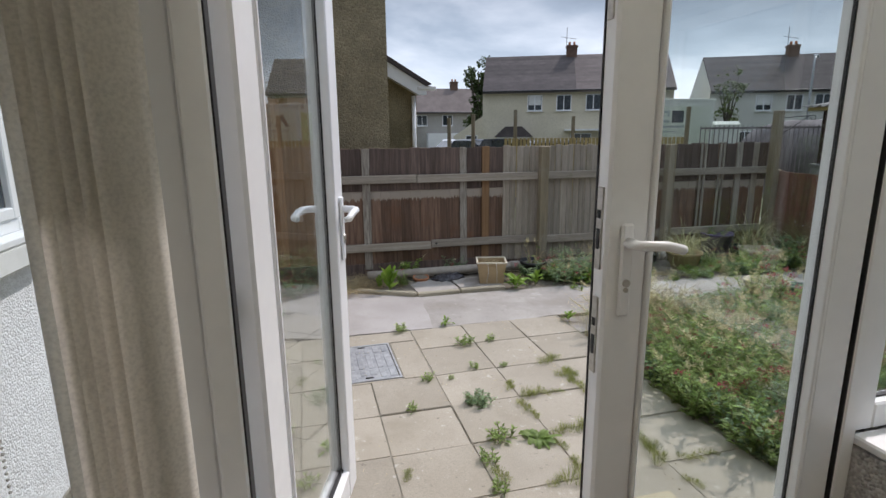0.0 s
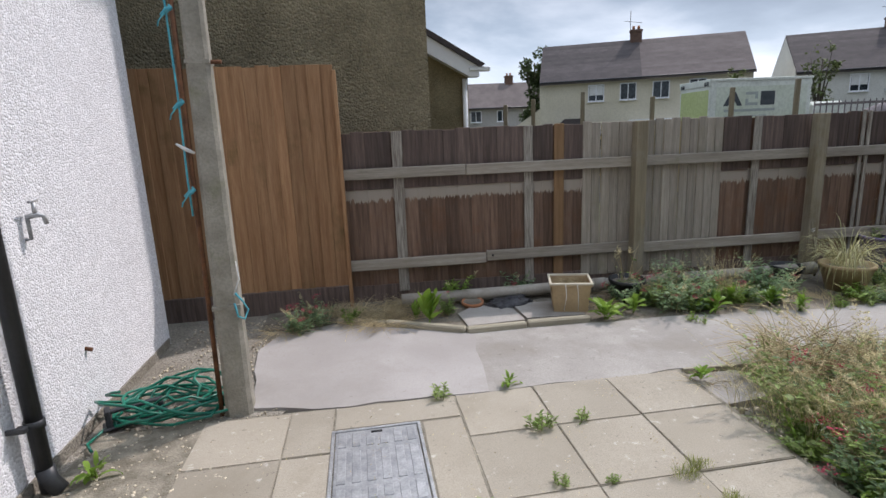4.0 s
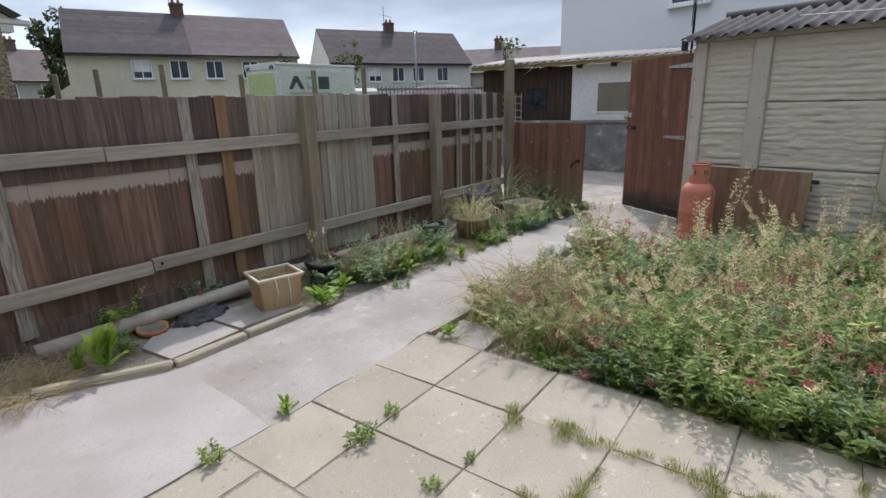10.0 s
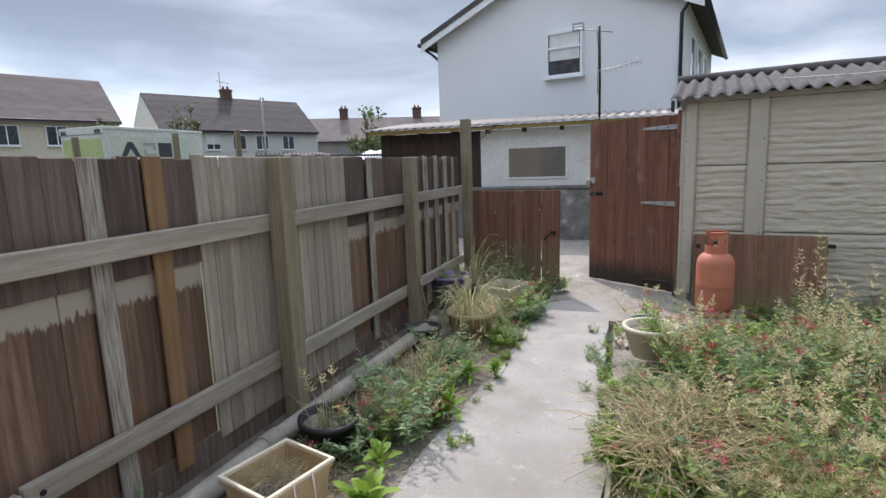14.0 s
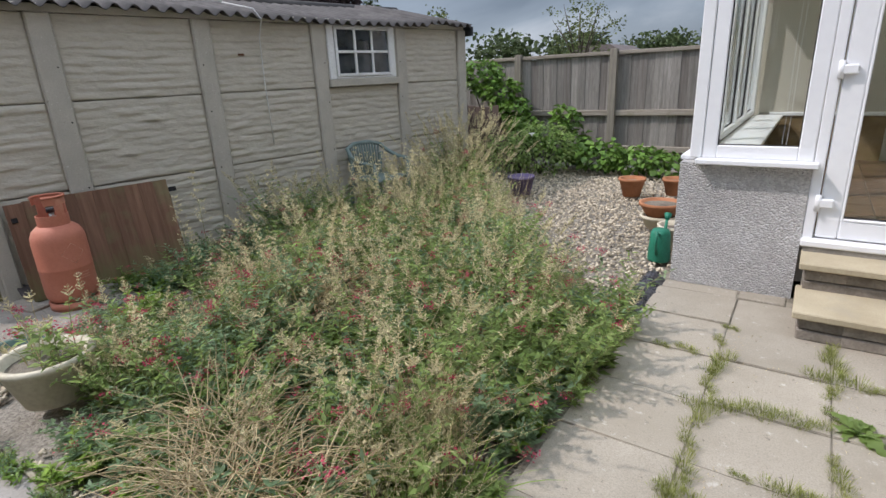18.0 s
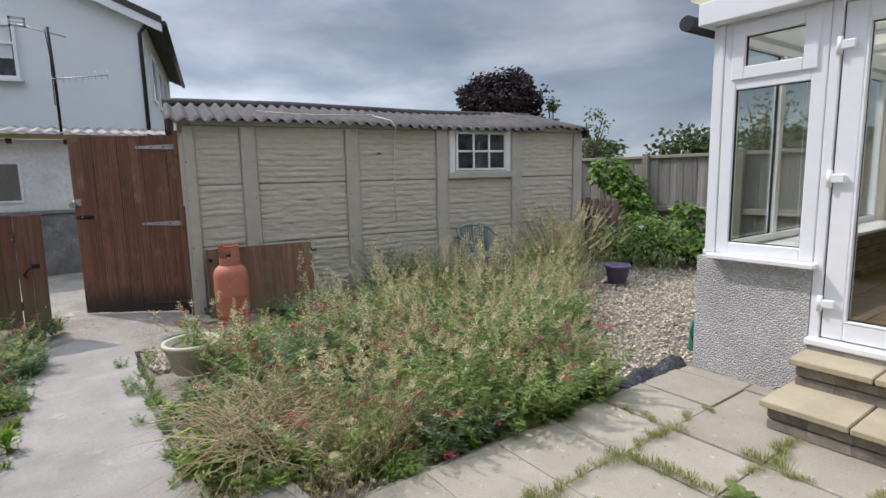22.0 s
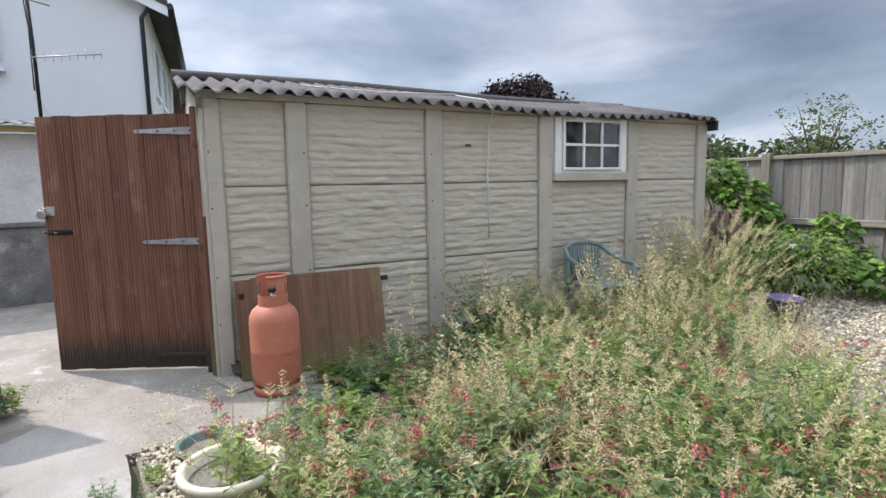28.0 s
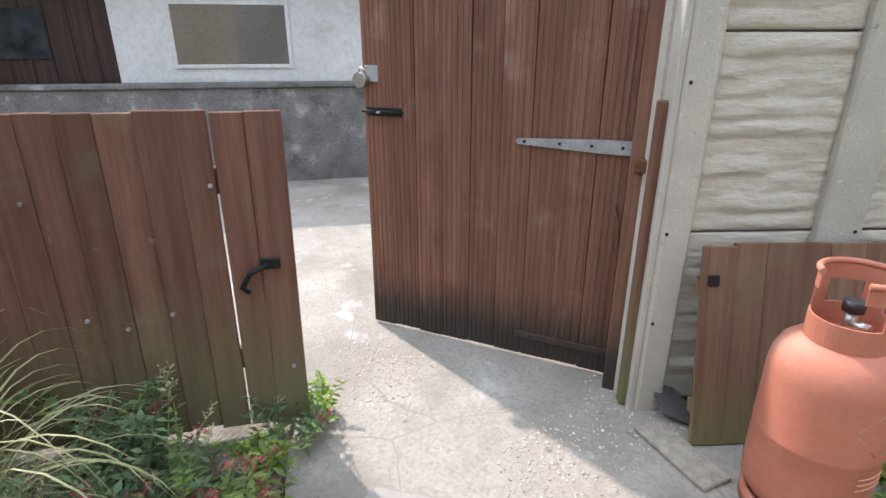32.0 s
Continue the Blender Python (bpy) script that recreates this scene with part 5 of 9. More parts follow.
for z in (2.46, 2.30, 1.84, 1.38):
    kn = part("rope_knot", tube(bmesh.new(), [(-0.14, -0.07, z - 0.02), (-0.11, -0.085, z), (-0.09, -0.075, z + 0.015), (-0.10, -0.06, z + 0.03)], [0.008, 0.014, 0.012, 0.006], 8), "rope_blue", wp)
    part("rope_tail", tube(bmesh.new(), [(-0.11, -0.085, z), (-0.15, -0.09, z - 0.05), (-0.16, -0.08, z - 0.075)], 0.004, 5), "rope_blue", kn)
part("white_tie", tube(bmesh.new(), [(-0.15, -0.07, 1.64), (-0.10, -0.09, 1.61), (-0.06, -0.09, 1.59)], [0.006, 0.011, 0.007], 8), "rope_white", wp)
part("low_tie", tube(bmesh.new(), [(0.06, -0.09, 0.80), (0.09, -0.06, 0.74), (0.11, -0.03, 0.68), (0.09, -0.05, 0.63), (0.06, -0.085, 0.66), (0.05, -0.09, 0.74)], 0.006, 6), "rope_blue", wp)
part("low_tie", tube(bmesh.new(), [(0.05, -0.088, 0.79), (0.085, -0.07, 0.88), (0.075, -0.06, 0.98)], 0.004, 6), "rope_white", wp)

hs = thing("garden_hose", "green garden hose heaped in coils by the post", "hose", pose(-0.76, 4.90, 0.0))
rng = random.Random(5)
pts = []
for k in range(230):
    a = k * 0.29
    r = 0.20 + 0.07 * math.sin(k * 0.37) + rng.uniform(-0.025, 0.025)
    pts.append((r * 1.35 * math.cos(a) + 0.05 * math.sin(k * 0.05), r * 0.95 * math.sin(a), 0.02 + 0.16 * (0.5 + 0.5 * math.sin(k * 0.61)) * (k / 230) + 0.012 * rng.random()))
part("hose_line", tube(bmesh.new(), pts, 0.0085, 7), "hose", hs)
part("hose_tail", tube(bmesh.new(), [(-0.25, -0.1, 0.02), (-0.34, -0.2, 0.012), (-0.36, -0.34, 0.012), (-0.30, -0.42, 0.012)], 0.0085, 7), "hose", hs)
rl = thing("hose_bracket", "grey plastic hose bracket lying under the hose", "bracket", pose(-0.96, 4.80, 0.0, 0, 0, 25))
part("bracket_foot", boxes((-0.17, 0.17, -0.05, 0.05, 0, 0.02), bevel=0.006), "pvc_black", rl)
part("bracket_arm", boxes((-0.15, -0.12, -0.04, 0.04, 0.02, 0.12), (0.12, 0.15, -0.04, 0.04, 0.02, 0.10), (-0.15, 0.15, -0.02, 0.02, 0.09, 0.11), bevel=0.005), "foam", rl)

# ---- inspection cover ----
mc = thing("inspection_cover", "grey ribbed inspection cover set in the paving", "cover", pose(0.447, 4.072, 0.0, 0, 0, 0.5))
part("cover_frame", boxes((-0.245, 0.245, -0.345, -0.328, -0.04, 0.004), (-0.245, 0.245, 0.328, 0.345, -0.04, 0.004), (-0.245, -0.228, -0.328, 0.328, -0.04, 0.004), (0.228, 0.245, -0.328, 0.328, -0.04, 0.004), bevel=0.002), "galv", mc)
lid = part("lid", boxes((-0.222, 0.222, -0.322, 0.322, -0.04, 0.0), bevel=0.003), "galv", mc)
_rb = {}
for k in range(6):
    x = -0.185 + 0.074 * k
    for a, b in ((-0.30, -0.17), (-0.13, 0.13), (0.17, 0.30)):
        if abs(x) < 0.06 and abs(a) > 0.15:
            b, a = (b - 0.05, a) if a > 0 else (b, a + 0.05)
        part("rib", boxes((x - 0.022, x + 0.022, a, b, -0.002, 0.004), bevel=0.002), "galv", lid)
for y in (-0.295, 0.295):
    part("lifting_hole", tube(bmesh.new(), [(-0.03, y, -0.004), (0.03, y, -0.004)], 0.011, 8), "black_iron", lid)

# ---- the long timber fence ----
FA, FB = (0.26, 6.76), (6.71, 6.51)
F_ANG = math.degrees(math.atan2(FB[1] - FA[1], FB[0] - FA[0]))
fence = thing("timber_fence", "patched timber board fence with posts and rails", "fence", pose(FA[0], FA[1], 0, 0, 0, F_ANG))
FLEN = math.hypot(FB[0] - FA[0], FB[1] - FA[1])
_bd = {}


def board(parent, x, w, z0, z1, y, material, thick=0.018, name="board"):
    key = (round(w, 3), round(z1 - z0, 2), material, thick)
    if key not in _bd:
        bm = bmesh.new()
        n = 4
        box(bm, -w / 2, w / 2, -thick / 2, thick / 2, 0, z1 - z0, bevel=0.0035)
        _bd[key] = mesh_of(name, bm, material)
    return piece(name, _bd[key], parent, pose(x, y, z0, RNG.uniform(-0.15, 0.15), RNG.uniform(-0.25, 0.25), RNG.uniform(-1.2, 1.2)))


# (start, end, kind) along the fence, from its junction with the tall panel
RUN = [(0.0, 0.487, "d"), (0.487, 0.59, "p"), (0.59, 1.755, "d"), (1.755, 1.85, "p"), (1.85, 2.05, "d"), (2.05, 2.155, "o"), (2.155, 2.35, "d"), (2.35, 3.81, "g"), (3.81, 4.10, "d"), (4.10, 4.215, "w"),
       (4.215, 5.29, "d"), (5.29, 5.43, "w"), (5.43, 5.60, "d"), (5.60, 5.74, "w"), (5.74, 5.90, "d"), (5.90, 6.03, "w"), (6.03, 6.20, "d"), (6.20, 6.31, "g"), (6.31, FLEN, "d")]
for a, b, kind in RUN:
    wid = {"d": 0.125, "g": 0.093, "p": 0.1, "o": 0.09, "w": 0.09}[kind]
    n = max(round((b - a) / wid), 1)
    w = (b - a) / n
    for k in range(n):
        x = a + w * (k + 0.5)
        top = 1.632 + RNG.uniform(-0.012, 0.012)
        if kind == "d":
            board(fence, x, round(w + 0.006, 3), 0.10, top - 0.005, 0.012 + 0.006 * (k % 2), "wood_dark")
            board(fence, x, round(w + 0.001, 3), 1.10, top, -0.008 + 0.004 * (k % 2), "wood_dark_top", 0.012)
        else:
            if kind in "wpo":
                board(fence, x, round(w + 0.006, 3), 0.10, top - 0.006, 0.014, "wood_dark")
            mk = {"g": "wood_grey", "p": "wood_pale", "o": "wood_orange", "w": "wood_pale"}[kind]
            board(fence, x, round(w - (0.032 if kind == "w" else 0.005), 3), 0.09 if kind != "g" else 0.11, top + 0.008, -0.004 if kind == "g" else -0.022, mk)
for z, parts_ in ((1.25, ((0.0, 1.18), (1.18, 2.87), (2.87, 4.79), (4.79, FLEN))), (0.385, ((0.0, 1.36), (1.36, 2.86), (2.87, 4.79), (4.79, FLEN)))):
    for a, b in parts_:
        dz = RNG.uniform(-0.012, 0.012)
        part("rail", boxes((a + 0.004, b - 0.004, -0.075, -0.034, z - 0.05 + dz, z + 0.05 + dz), bevel=0.005), "wood_rail", fence)
for x in (2.87, 4.75):
    part("fence_post", boxes((x - 0.058, x + 0.058, -0.185, -0.08, -0.1, 1.63), bevel=0.006), "wood_post", fence)
part("gravel_board", boxes((0, FLEN, 0.0, 0.03, -0.05, 0.16), bevel=0.004), "wood_dark_top", fence)
part("corner_post", boxes((6.40, 6.51, -0.18, -0.07, -0.1, 2.08), bevel=0.008), "wood_post", fence, "tall weathered post beside the gate")
part("bolt_head", tube(bmesh.new(), [(1.42, -0.078, 0.40), (1.42, -0.084, 0.40)], 0.012, 8), "black_iron", fence)
br = thing("basket_bracket", "black iron hanging-basket bracket on the tall post", "bracket", pose(6.75, 6.33, 1.98, 0, 0, -68))
part("bracket_bar", tube(bmesh.new(), [(0.0, 0, 0.0), (0.36, 0, 0.02)], 0.007, 6), "black_iron", br)
part("bracket_brace", tube(bmesh.new(), [(0.0, 0, -0.22), (0.12, 0, -0.13), (0.30, 0, 0.01)], 0.006, 6), "black_iron", br)
part("bracket_scroll", tube(bmesh.new(), [(0.36 + 0.03 * math.cos(a) , 0, -0.01 + 0.03 * math.sin(a)) for a in np.linspace(1.6, -3.4, 12)], 0.005, 6), "black_iron", br)

# the tall closed panel between the house and the fence
pn = thing("fence_panel", "tall russet close-boarded fence panel beside the house", "fence", pose(0.262, 6.68, 0.175, 0, 0, 180))
n = 17
for k in range(n):
    w = 0.118
    board(pn, 0.055 + k * 0.108, w, 0.0, 2.05 + RNG.uniform(-0.008, 0.008), -0.004 + 0.012 * (k % 2), "wood_panel", 0.014)
part("panel_rail", boxes((0.0, 1.85, -0.045, -0.012, 0.2, 0.26), (0.0, 1.85, -0.045, -0.012, 1.0, 1.06), (0.0, 1.85, -0.045, -0.012, 1.75, 1.81), bevel=0.004), "wood_panel", pn)
part("gravel_board", boxes((0.0, 1.85, -0.02, 0.03, -0.26, 0.03), bevel=0.005), "wood_dark_top", pn)
part("end_post", boxes((-0.035, 0.0, -0.05, 0.04, -0.25, 2.0), bevel=0.005), "wood_panel", pn)

# ---- fence bed: pipe, edging, pots ----
pp = thing("waste_pipe", "long grey plastic pipe lying along the fence", "pipe", pose(0, 0, 0.075))
part("pipe_run", tube(bmesh.new(), [(0.75, 6.50, -0.01), (1.6, 6.44, 0.0), (2.6, 6.40, 0.01), (3.6, 6.33, 0.02), (4.84, 6.22, 0.04)], 0.055, 16), "pipe_grey", pp)
part("pipe_joint", tube(bmesh.new(), [(2.62, 6.40, 0.01), (2.74, 6.393, 0.011)], 0.062, 16), "pipe_grey", pp)
part("pipe_joint", tube(bmesh.new(), [(4.76, 6.227, 0.038), (4.88, 6.217, 0.042)], 0.062, 16), "pipe_grey", pp)
eg = thing("bed_edging", "weathered timber and concrete edging along the bed", "edging")
for xa, ya, xb, yb, h in ((0.16, 6.225, 0.57, 6.04, 0.035), (0.575, 6.04, 1.21, 5.70, 0.045), (1.22, 5.70, 1.72, 5.70, 0.04), (1.73, 5.705, 2.27, 5.69, 0.045)):
    ln = math.hypot(xb - xa, yb - ya)
    part("edging_log", boxes((0, ln, -0.035, 0.035, -0.06, h), bevel=0.012), "wood_log", eg, m=pose(xa, ya, 0, RNG.uniform(-4, 4), 0, math.degrees(math.atan2(yb - ya, xb - xa))))
fl = thing("broken_flagstones", "grey broken flagstones in the fence bed", "paving")
for o, z in (([(1.25, 5.80), (1.75, 5.82), (1.72, 6.22), (1.40, 6.30), (1.22, 6.12)], 0.012), ([(1.77, 5.83), (2.28, 5.80), (2.30, 6.22), (1.75, 6.22)], 0.02), ([(3.25, 5.72), (4.2, 5.66), (4.15, 6.1), (3.3, 6.15)], 0.0), ([(2.44, 4.22), (2.83, 4.26), (2.80, 4.60), (2.45, 4.62)], -0.012)):
    bm = slab_outline(bmesh.new(), o, z - 0.05, z)
    part("flagstone", bm, "concrete", fl)


def pot(name, label, m, r0, r1, h, wall, material, soil="soil", rim=0.012, group=""):
    p = thing(name, label, "plant pot", m, group)
    part("pot_body", lathe(bmesh.new(), [(0, 0), (r0, 0), (r1, h - 0.03), (r1 + rim, h - 0.03), (r1 + rim, h), (r1 - wall, h), (r0 - wall * 0.6, 0.03)], 28), material, p)
    part("soil", lathe(bmesh.new(), [(r1 - wall - 0.002, h * 0.80), (r1 * 0.6, h * 0.83), (r1 * 0.3, h * 0.80), (0, h * 0.84)], 20), soil, p)
    return p


def trough(name, label, m, lx, ly, h, material, rim_mat=None, earth="soil"):
    t = thing(name, label, "planter", m, "garden pots")
    bm = bmesh.new()
    def ring(a, b, z):
        return [bm.verts.new((sx * a, sy * b, z)) for sx, sy in ((-1, -1), (1, -1), (1, 1), (-1, 1))]
    a, b = lx / 2, ly / 2
    rs = [ring(a * 0.80, b * 0.80, 0), ring(a * 0.93, b * 0.93, h - 0.035), ring(a, b, h - 0.03), ring(a, b, h), ring(a * 0.90, b * 0.88, h), ring(a * 0.76, b * 0.74, 0.03)]
    bm.faces.new(rs[0][::-1])
    for p, q in zip(rs, rs[1:]):
        for k in range(4):
            bm.faces.new((p[k], p[(k + 1) % 4], q[(k + 1) % 4], q[k]))
    bm.faces.new(rs[-1])
    bmesh.ops.bevel(bm, geom=[e for e in bm.edges if abs(e.verts[0].co.z - e.verts[1].co.z) > 0.01 or e.verts[0].co.z > h - 0.01], offset=0.008, segments=2, affect="EDGES")
    part("trough_body", bm, material, t)
    if rim_mat:
        part("rim", boxes((-a - 0.004, a + 0.004, -b - 0.004, -b * 0.90, h - 0.012, h + 0.006), (-a - 0.004, a + 0.004, b * 0.90, b + 0.004, h - 0.012, h + 0.006), (-a - 0.004, -a * 0.92, -b * 0.90, b * 0.90, h - 0.012, h + 0.006), (a * 0.92, a + 0.004, -b * 0.90, b * 0.90, h - 0.012, h + 0.006), bevel=0.003), rim_mat, t)
    part("soil", boxes((-a * 0.80, a * 0.80, -b * 0.78, b * 0.78, 0.05, h * 0.62), bevel=0.01), earth, t)
    return t


tr = trough("square_planter", "tan square plastic planter with dry grass", pose(2.215, 6.0, 0.02, 0, 0, -16), 0.36, 0.32, 0.262, "tan_plastic", "cream_plastic")
for k in range(2):
    part("string", tube(bmesh.new(), [(-0.05 + 0.1 * k, -0.167, 0.26), (-0.04 + 0.1 * k, -0.165, 0.15), (-0.06 + 0.12 * k, -0.15, 0.02)], 0.003, 5), "rope_white", tr)
pot("plant_pot", "black plastic pot with withered stems by the fence", pose(2.82, 6.12, 0.0, 3, 0, 0), 0.12, 0.155, 0.21, 0.008, "black_plastic")
pot("plant_pot", "dark green pot of dry stems by the fence post", pose(4.55, 6.20, 0.0, 0, 0, 0), 0.11, 0.145, 0.18, 0.008, "black_plastic")
sp = thing("garden_cane", "old bent cane leaning on the fence post", "cane", pose(4.98, 6.36, 0.0))
part("cane", tube(bmesh.new(), [(0, -0.06, 0.0), (0.01, -0.02, 0.25), (0.0, 0.02, 0.46), (-0.015, 0.045, 0.60)], [0.011, 0.010, 0.009, 0.007], 8), "wood_post", sp)
part("twine", tube(bmesh.new(), [(0.0 + 0.013 * math.cos(a), 0.018 + 0.013 * math.sin(a), 0.44 + 0.004 * a) for a in np.linspace(0, 12, 20)], 0.003, 5), "rope_white", sp)
pot("plant_saucer", "shallow brown terracotta dish in the bed", pose(1.40, 6.34, 0.0, 5, 0, 0), 0.085, 0.10, 0.05, 0.008, "terracotta", rim=0.004)
bg = thing("black_sack", "crumpled black plastic sack lying in the bed", "sack", pose(1.74, 6.28, 0.0, 0, 0, 12))
bm = bmesh.new()
bmesh.ops.create_uvsphere(bm, u_segments=28, v_segments=14, radius=1.0)
for v in bm.verts:
    q = noise.noise(v.co * 3.1) * 0.3 + noise.noise(v.co * 8) * 0.12
    v.co = Vector((v.co.x * 0.21, v.co.y * 0.13, max(v.co.z, -0.2) * 0.06 + 0.012)) * (1 + q)
for f in bm.faces:
    f.smooth = True
part("sack", bm, "black_film", bg)
pot("plant_pot", "wide terracotta pot of pale ornamental grass", pose(4.88, 5.86, 0.0), 0.15, 0.215, 0.25, 0.014, "tan_plastic")
pot("plant_pot", "large purple plastic pot beside the fence", pose(5.82, 6.36, 0.0), 0.16, 0.215, 0.36, 0.008, "purple_plastic")
trough("square_planter", "dirty cream square planter by the gate", pose(6.03, 5.795, 0.0, 0, 0, -19), 0.44, 0.37, 0.235, "cream_plastic", earth="soil_damp")
pot("plant_pot", "grey plastic pot between the planters", pose(6.02, 6.12, 0.0), 0.10, 0.13, 0.2, 0.008, "foam")
pot("plant_pot", "wide pale stone bowl in the planting", pose(4.68, 4.36, 0.03), 0.14, 0.205, 0.24, 0.018, "cream_plastic")
pot("plant_pot", "green plastic pot beside the path", pose(5.17, 4.36, -0.02), 0.10, 0.14, 0.19, 0.01, "green_pot")

# ---- gates ----
lg = thing("low_gate", "worn brown boarded side gate with a black latch", "gate", pose(6.80, 6.375, 0.0, 0, 0.8, -90))
for k in range(10):
    w = 0.1135 if k not in (3, 4, 7, 8) else 0.0995
    zb = 0.03 + 0.003 * k + RNG.uniform(-0.01, 0.01)
    gate_b = board(lg, 0.057 + k * 0.1085, w, zb, 1.222 + RNG.uniform(-0.006, 0.006), 0.004 * (k % 2), "wood_lowgate", 0.016)
    gate_b.matrix_basis = gate_b.matrix_basis @ pose(0, 0, 0, 0, 0, 4.0)
for z in (0.28, 0.95):
    part("ledge", boxes((0.02, 1.07, 0.026, 0.055, z, z + 0.09), bevel=0.005), "wood_lowgate", lg)
for x, z in ((0.40, 0.54), (0.52, 0.50), (0.668, 0.545), (0.30, 0.95), (0.85, 0.99), (1.05, 0.30)):
    part("nail_head", tube(bmesh.new(), [(x, -0.010, z), (x, -0.020, z)], 0.007, 8), "galv", lg)
part("hook_plate", boxes((0.975, 1.04, -0.022, -0.012, 0.695, 0.735), bevel=0.003), "black_iron", lg)
part("hook", tube(bmesh.new(), [(1.0, -0.022, 0.715), (0.94, -0.032, 0.685), (0.91, -0.037, 0.635), (0.93, -0.032, 0.615)], 0.009, 8), "black_iron", lg)
part("gate_stump", boxes((-0.06, 0.02, -0.03, 0.05, -0.05, 1.24), bevel=0.006), "wood_post", lg)

G0, G1 = (6.945, 3.965), (7.66, 4.98)
gl_ = math.hypot(G1[0] - G0[0], G1[1] - G0[1])
tg = thing("tall_gate", "tall brown boarded garden gate standing open", "gate", pose(G0[0], G0[1], -0.01, 0, 0, math.degrees(math.atan2(G1[1] - G0[1], G1[0] - G0[0]))))
nb = 9
bw = gl_ / nb
# each board is planed with five raised reeds
prof = [(-bw / 2 + 0.0012, -0.009), (-bw / 2 + 0.0012, 0.006), (-bw / 2 + 0.004, 0.009)]
for k in range(5):
    x = -bw / 2 + 0.018 + k * (bw - 0.036) / 4
    prof += [(x - 0.0055, 0.009), (x - 0.004, 0.013), (x + 0.004, 0.013), (x + 0.0055, 0.009)]
prof += [(bw / 2 - 0.004, 0.009), (bw / 2 - 0.0012, 0.006), (bw / 2 - 0.0012, -0.009)]
bm = slab_outline(bmesh.new(), prof, 0.0, 2.02)
gate_board = mesh_of("gate_board", bm, "wood_gate")
for k in range(nb):
    piece("gate_board", gate_board, tg, pose(bw * (k + 0.5), 0, RNG.uniform(-0.004, 0.004), 0, RNG.uniform(-0.1, 0.1), 0))
for z in (0.22, 0.98, 1.78):
    part("ledge", boxes((0.0, gl_, -0.045, -0.013, z, z + 0.1), bevel=0.004), "wood_gate", tg)
part("backing", boxes((0.004, gl_ - 0.004, -0.012, -0.0095, 0.05, 2.0)), "wood_gate", tg)
part("kick_board", boxes((0.0, 0.44, 0.012, 0.022, 0.09, 0.125), bevel=0.003), "wood_gate", tg)
for z in (1.03, 1.89):
    bm = slab_outline(bmesh.new(), [(-0.02, -0.028), (0.10, -0.028), (0.46, -0.012), (0.47, 0.0), (0.46, 0.012), (0.10, 0.028), (-0.02, 0.028)], 0.0, 0.005)
    h = part("strap_hinge", bm, "galv", tg, "galvanised strap hinge", m=pose(0.01, 0.012, z, 90, 0, 0) @ pose(0, 0, -0.006, 0, 0, 0) @ Matrix.Diagonal((1, 1, -1, 1)))
    for x in (0.03, 0.15, 0.28, 0.43):
        part("bolt_head", tube(bmesh.new(), [(x, 0, 0.004), (x, 0, 0.010)], 0.007, 8), "black_iron", h)
part("hasp", boxes((gl_ - 0.09, gl_ - 0.02, 0.012, 0.018, 1.255, 1.325), bevel=0.002), "galv", tg)
pd = part("padlock", tube(bmesh.new(), [(gl_ - 0.01, 0.022, 1.262), (gl_ - 0.01, 0.058, 1.262)], 0.034, 18), "steel", tg, "round steel padlock")
part("padlock_shackle", tube(bmesh.new(), [(gl_ - 0.035, 0.04, 1.287), (gl_ - 0.03, 0.04, 1.312), (gl_ - 0.012, 0.04, 1.317), (gl_ + 0.003, 0.04, 1.287)], 0.005, 8), "steel", pd)
bo = part("slide_bolt", boxes((gl_ - 0.21, gl_ - 0.02, 0.012, 0.017, 1.10, 1.14), bevel=0.002), "black_iron", tg)
part("bolt_bar", tube(bmesh.new(), [(gl_ - 0.22, 0.024, 1.12), (gl_ + 0.0, 0.024, 1.12)], 0.008, 10), "black_iron", bo)
part("bolt_knob", tube(bmesh.new(), [(gl_ - 0.10, 0.024, 1.12), (gl_ - 0.10, 0.05, 1.12)], 0.006, 8), "galv", bo)
part("chain_loop", tube(bmesh.new(), [(0.05, 0.02, 0.80), (0.02, 0.03, 0.72), (0.01, 0.03, 0.62), (0.03, 0.025, 0.60), (0.04, 0.03, 0.68)], 0.005, 6), "rust", tg)
gp = thing("gate_post", "stained timber post bolted to the garage corner", "post", pose(6.86, 3.965, 0, 0, 0, 53))
part("post", boxes((-0.05, 0.05, -0.035, 0.035, -0.05, 2.05), bevel=0.006), "wood_gate", gp)
part("post_batten", boxes((-0.028, 0.028, -0.02, 0.02, -0.02, 1.22), bevel=0.005), "wood_lowgate", gp, "weathered batten with green algae", m=pose(6.86, 3.965, 0, 0, 0, 53).inverted() @ pose(6.742, 3.985, 0, 0, 0, -98.1))
for z in (0.95, 1.75):
    part("hook_pin", boxes((-0.02, 0.03, 0.03, 0.06, z, z + 0.05), bevel=0.004), "rust", gp)

# ---- concrete garage ----
GA = pose(6.72, 4.0, 0, 0, 0, -98.1)
garage = thing("garage", "cream concrete panel garage with corrugated roof", "garage", GA)
GL, GH = 5.70, 2.10
POSTS = (0.07, 0.717, 1.95, 3.22, 4.45, 5.62)


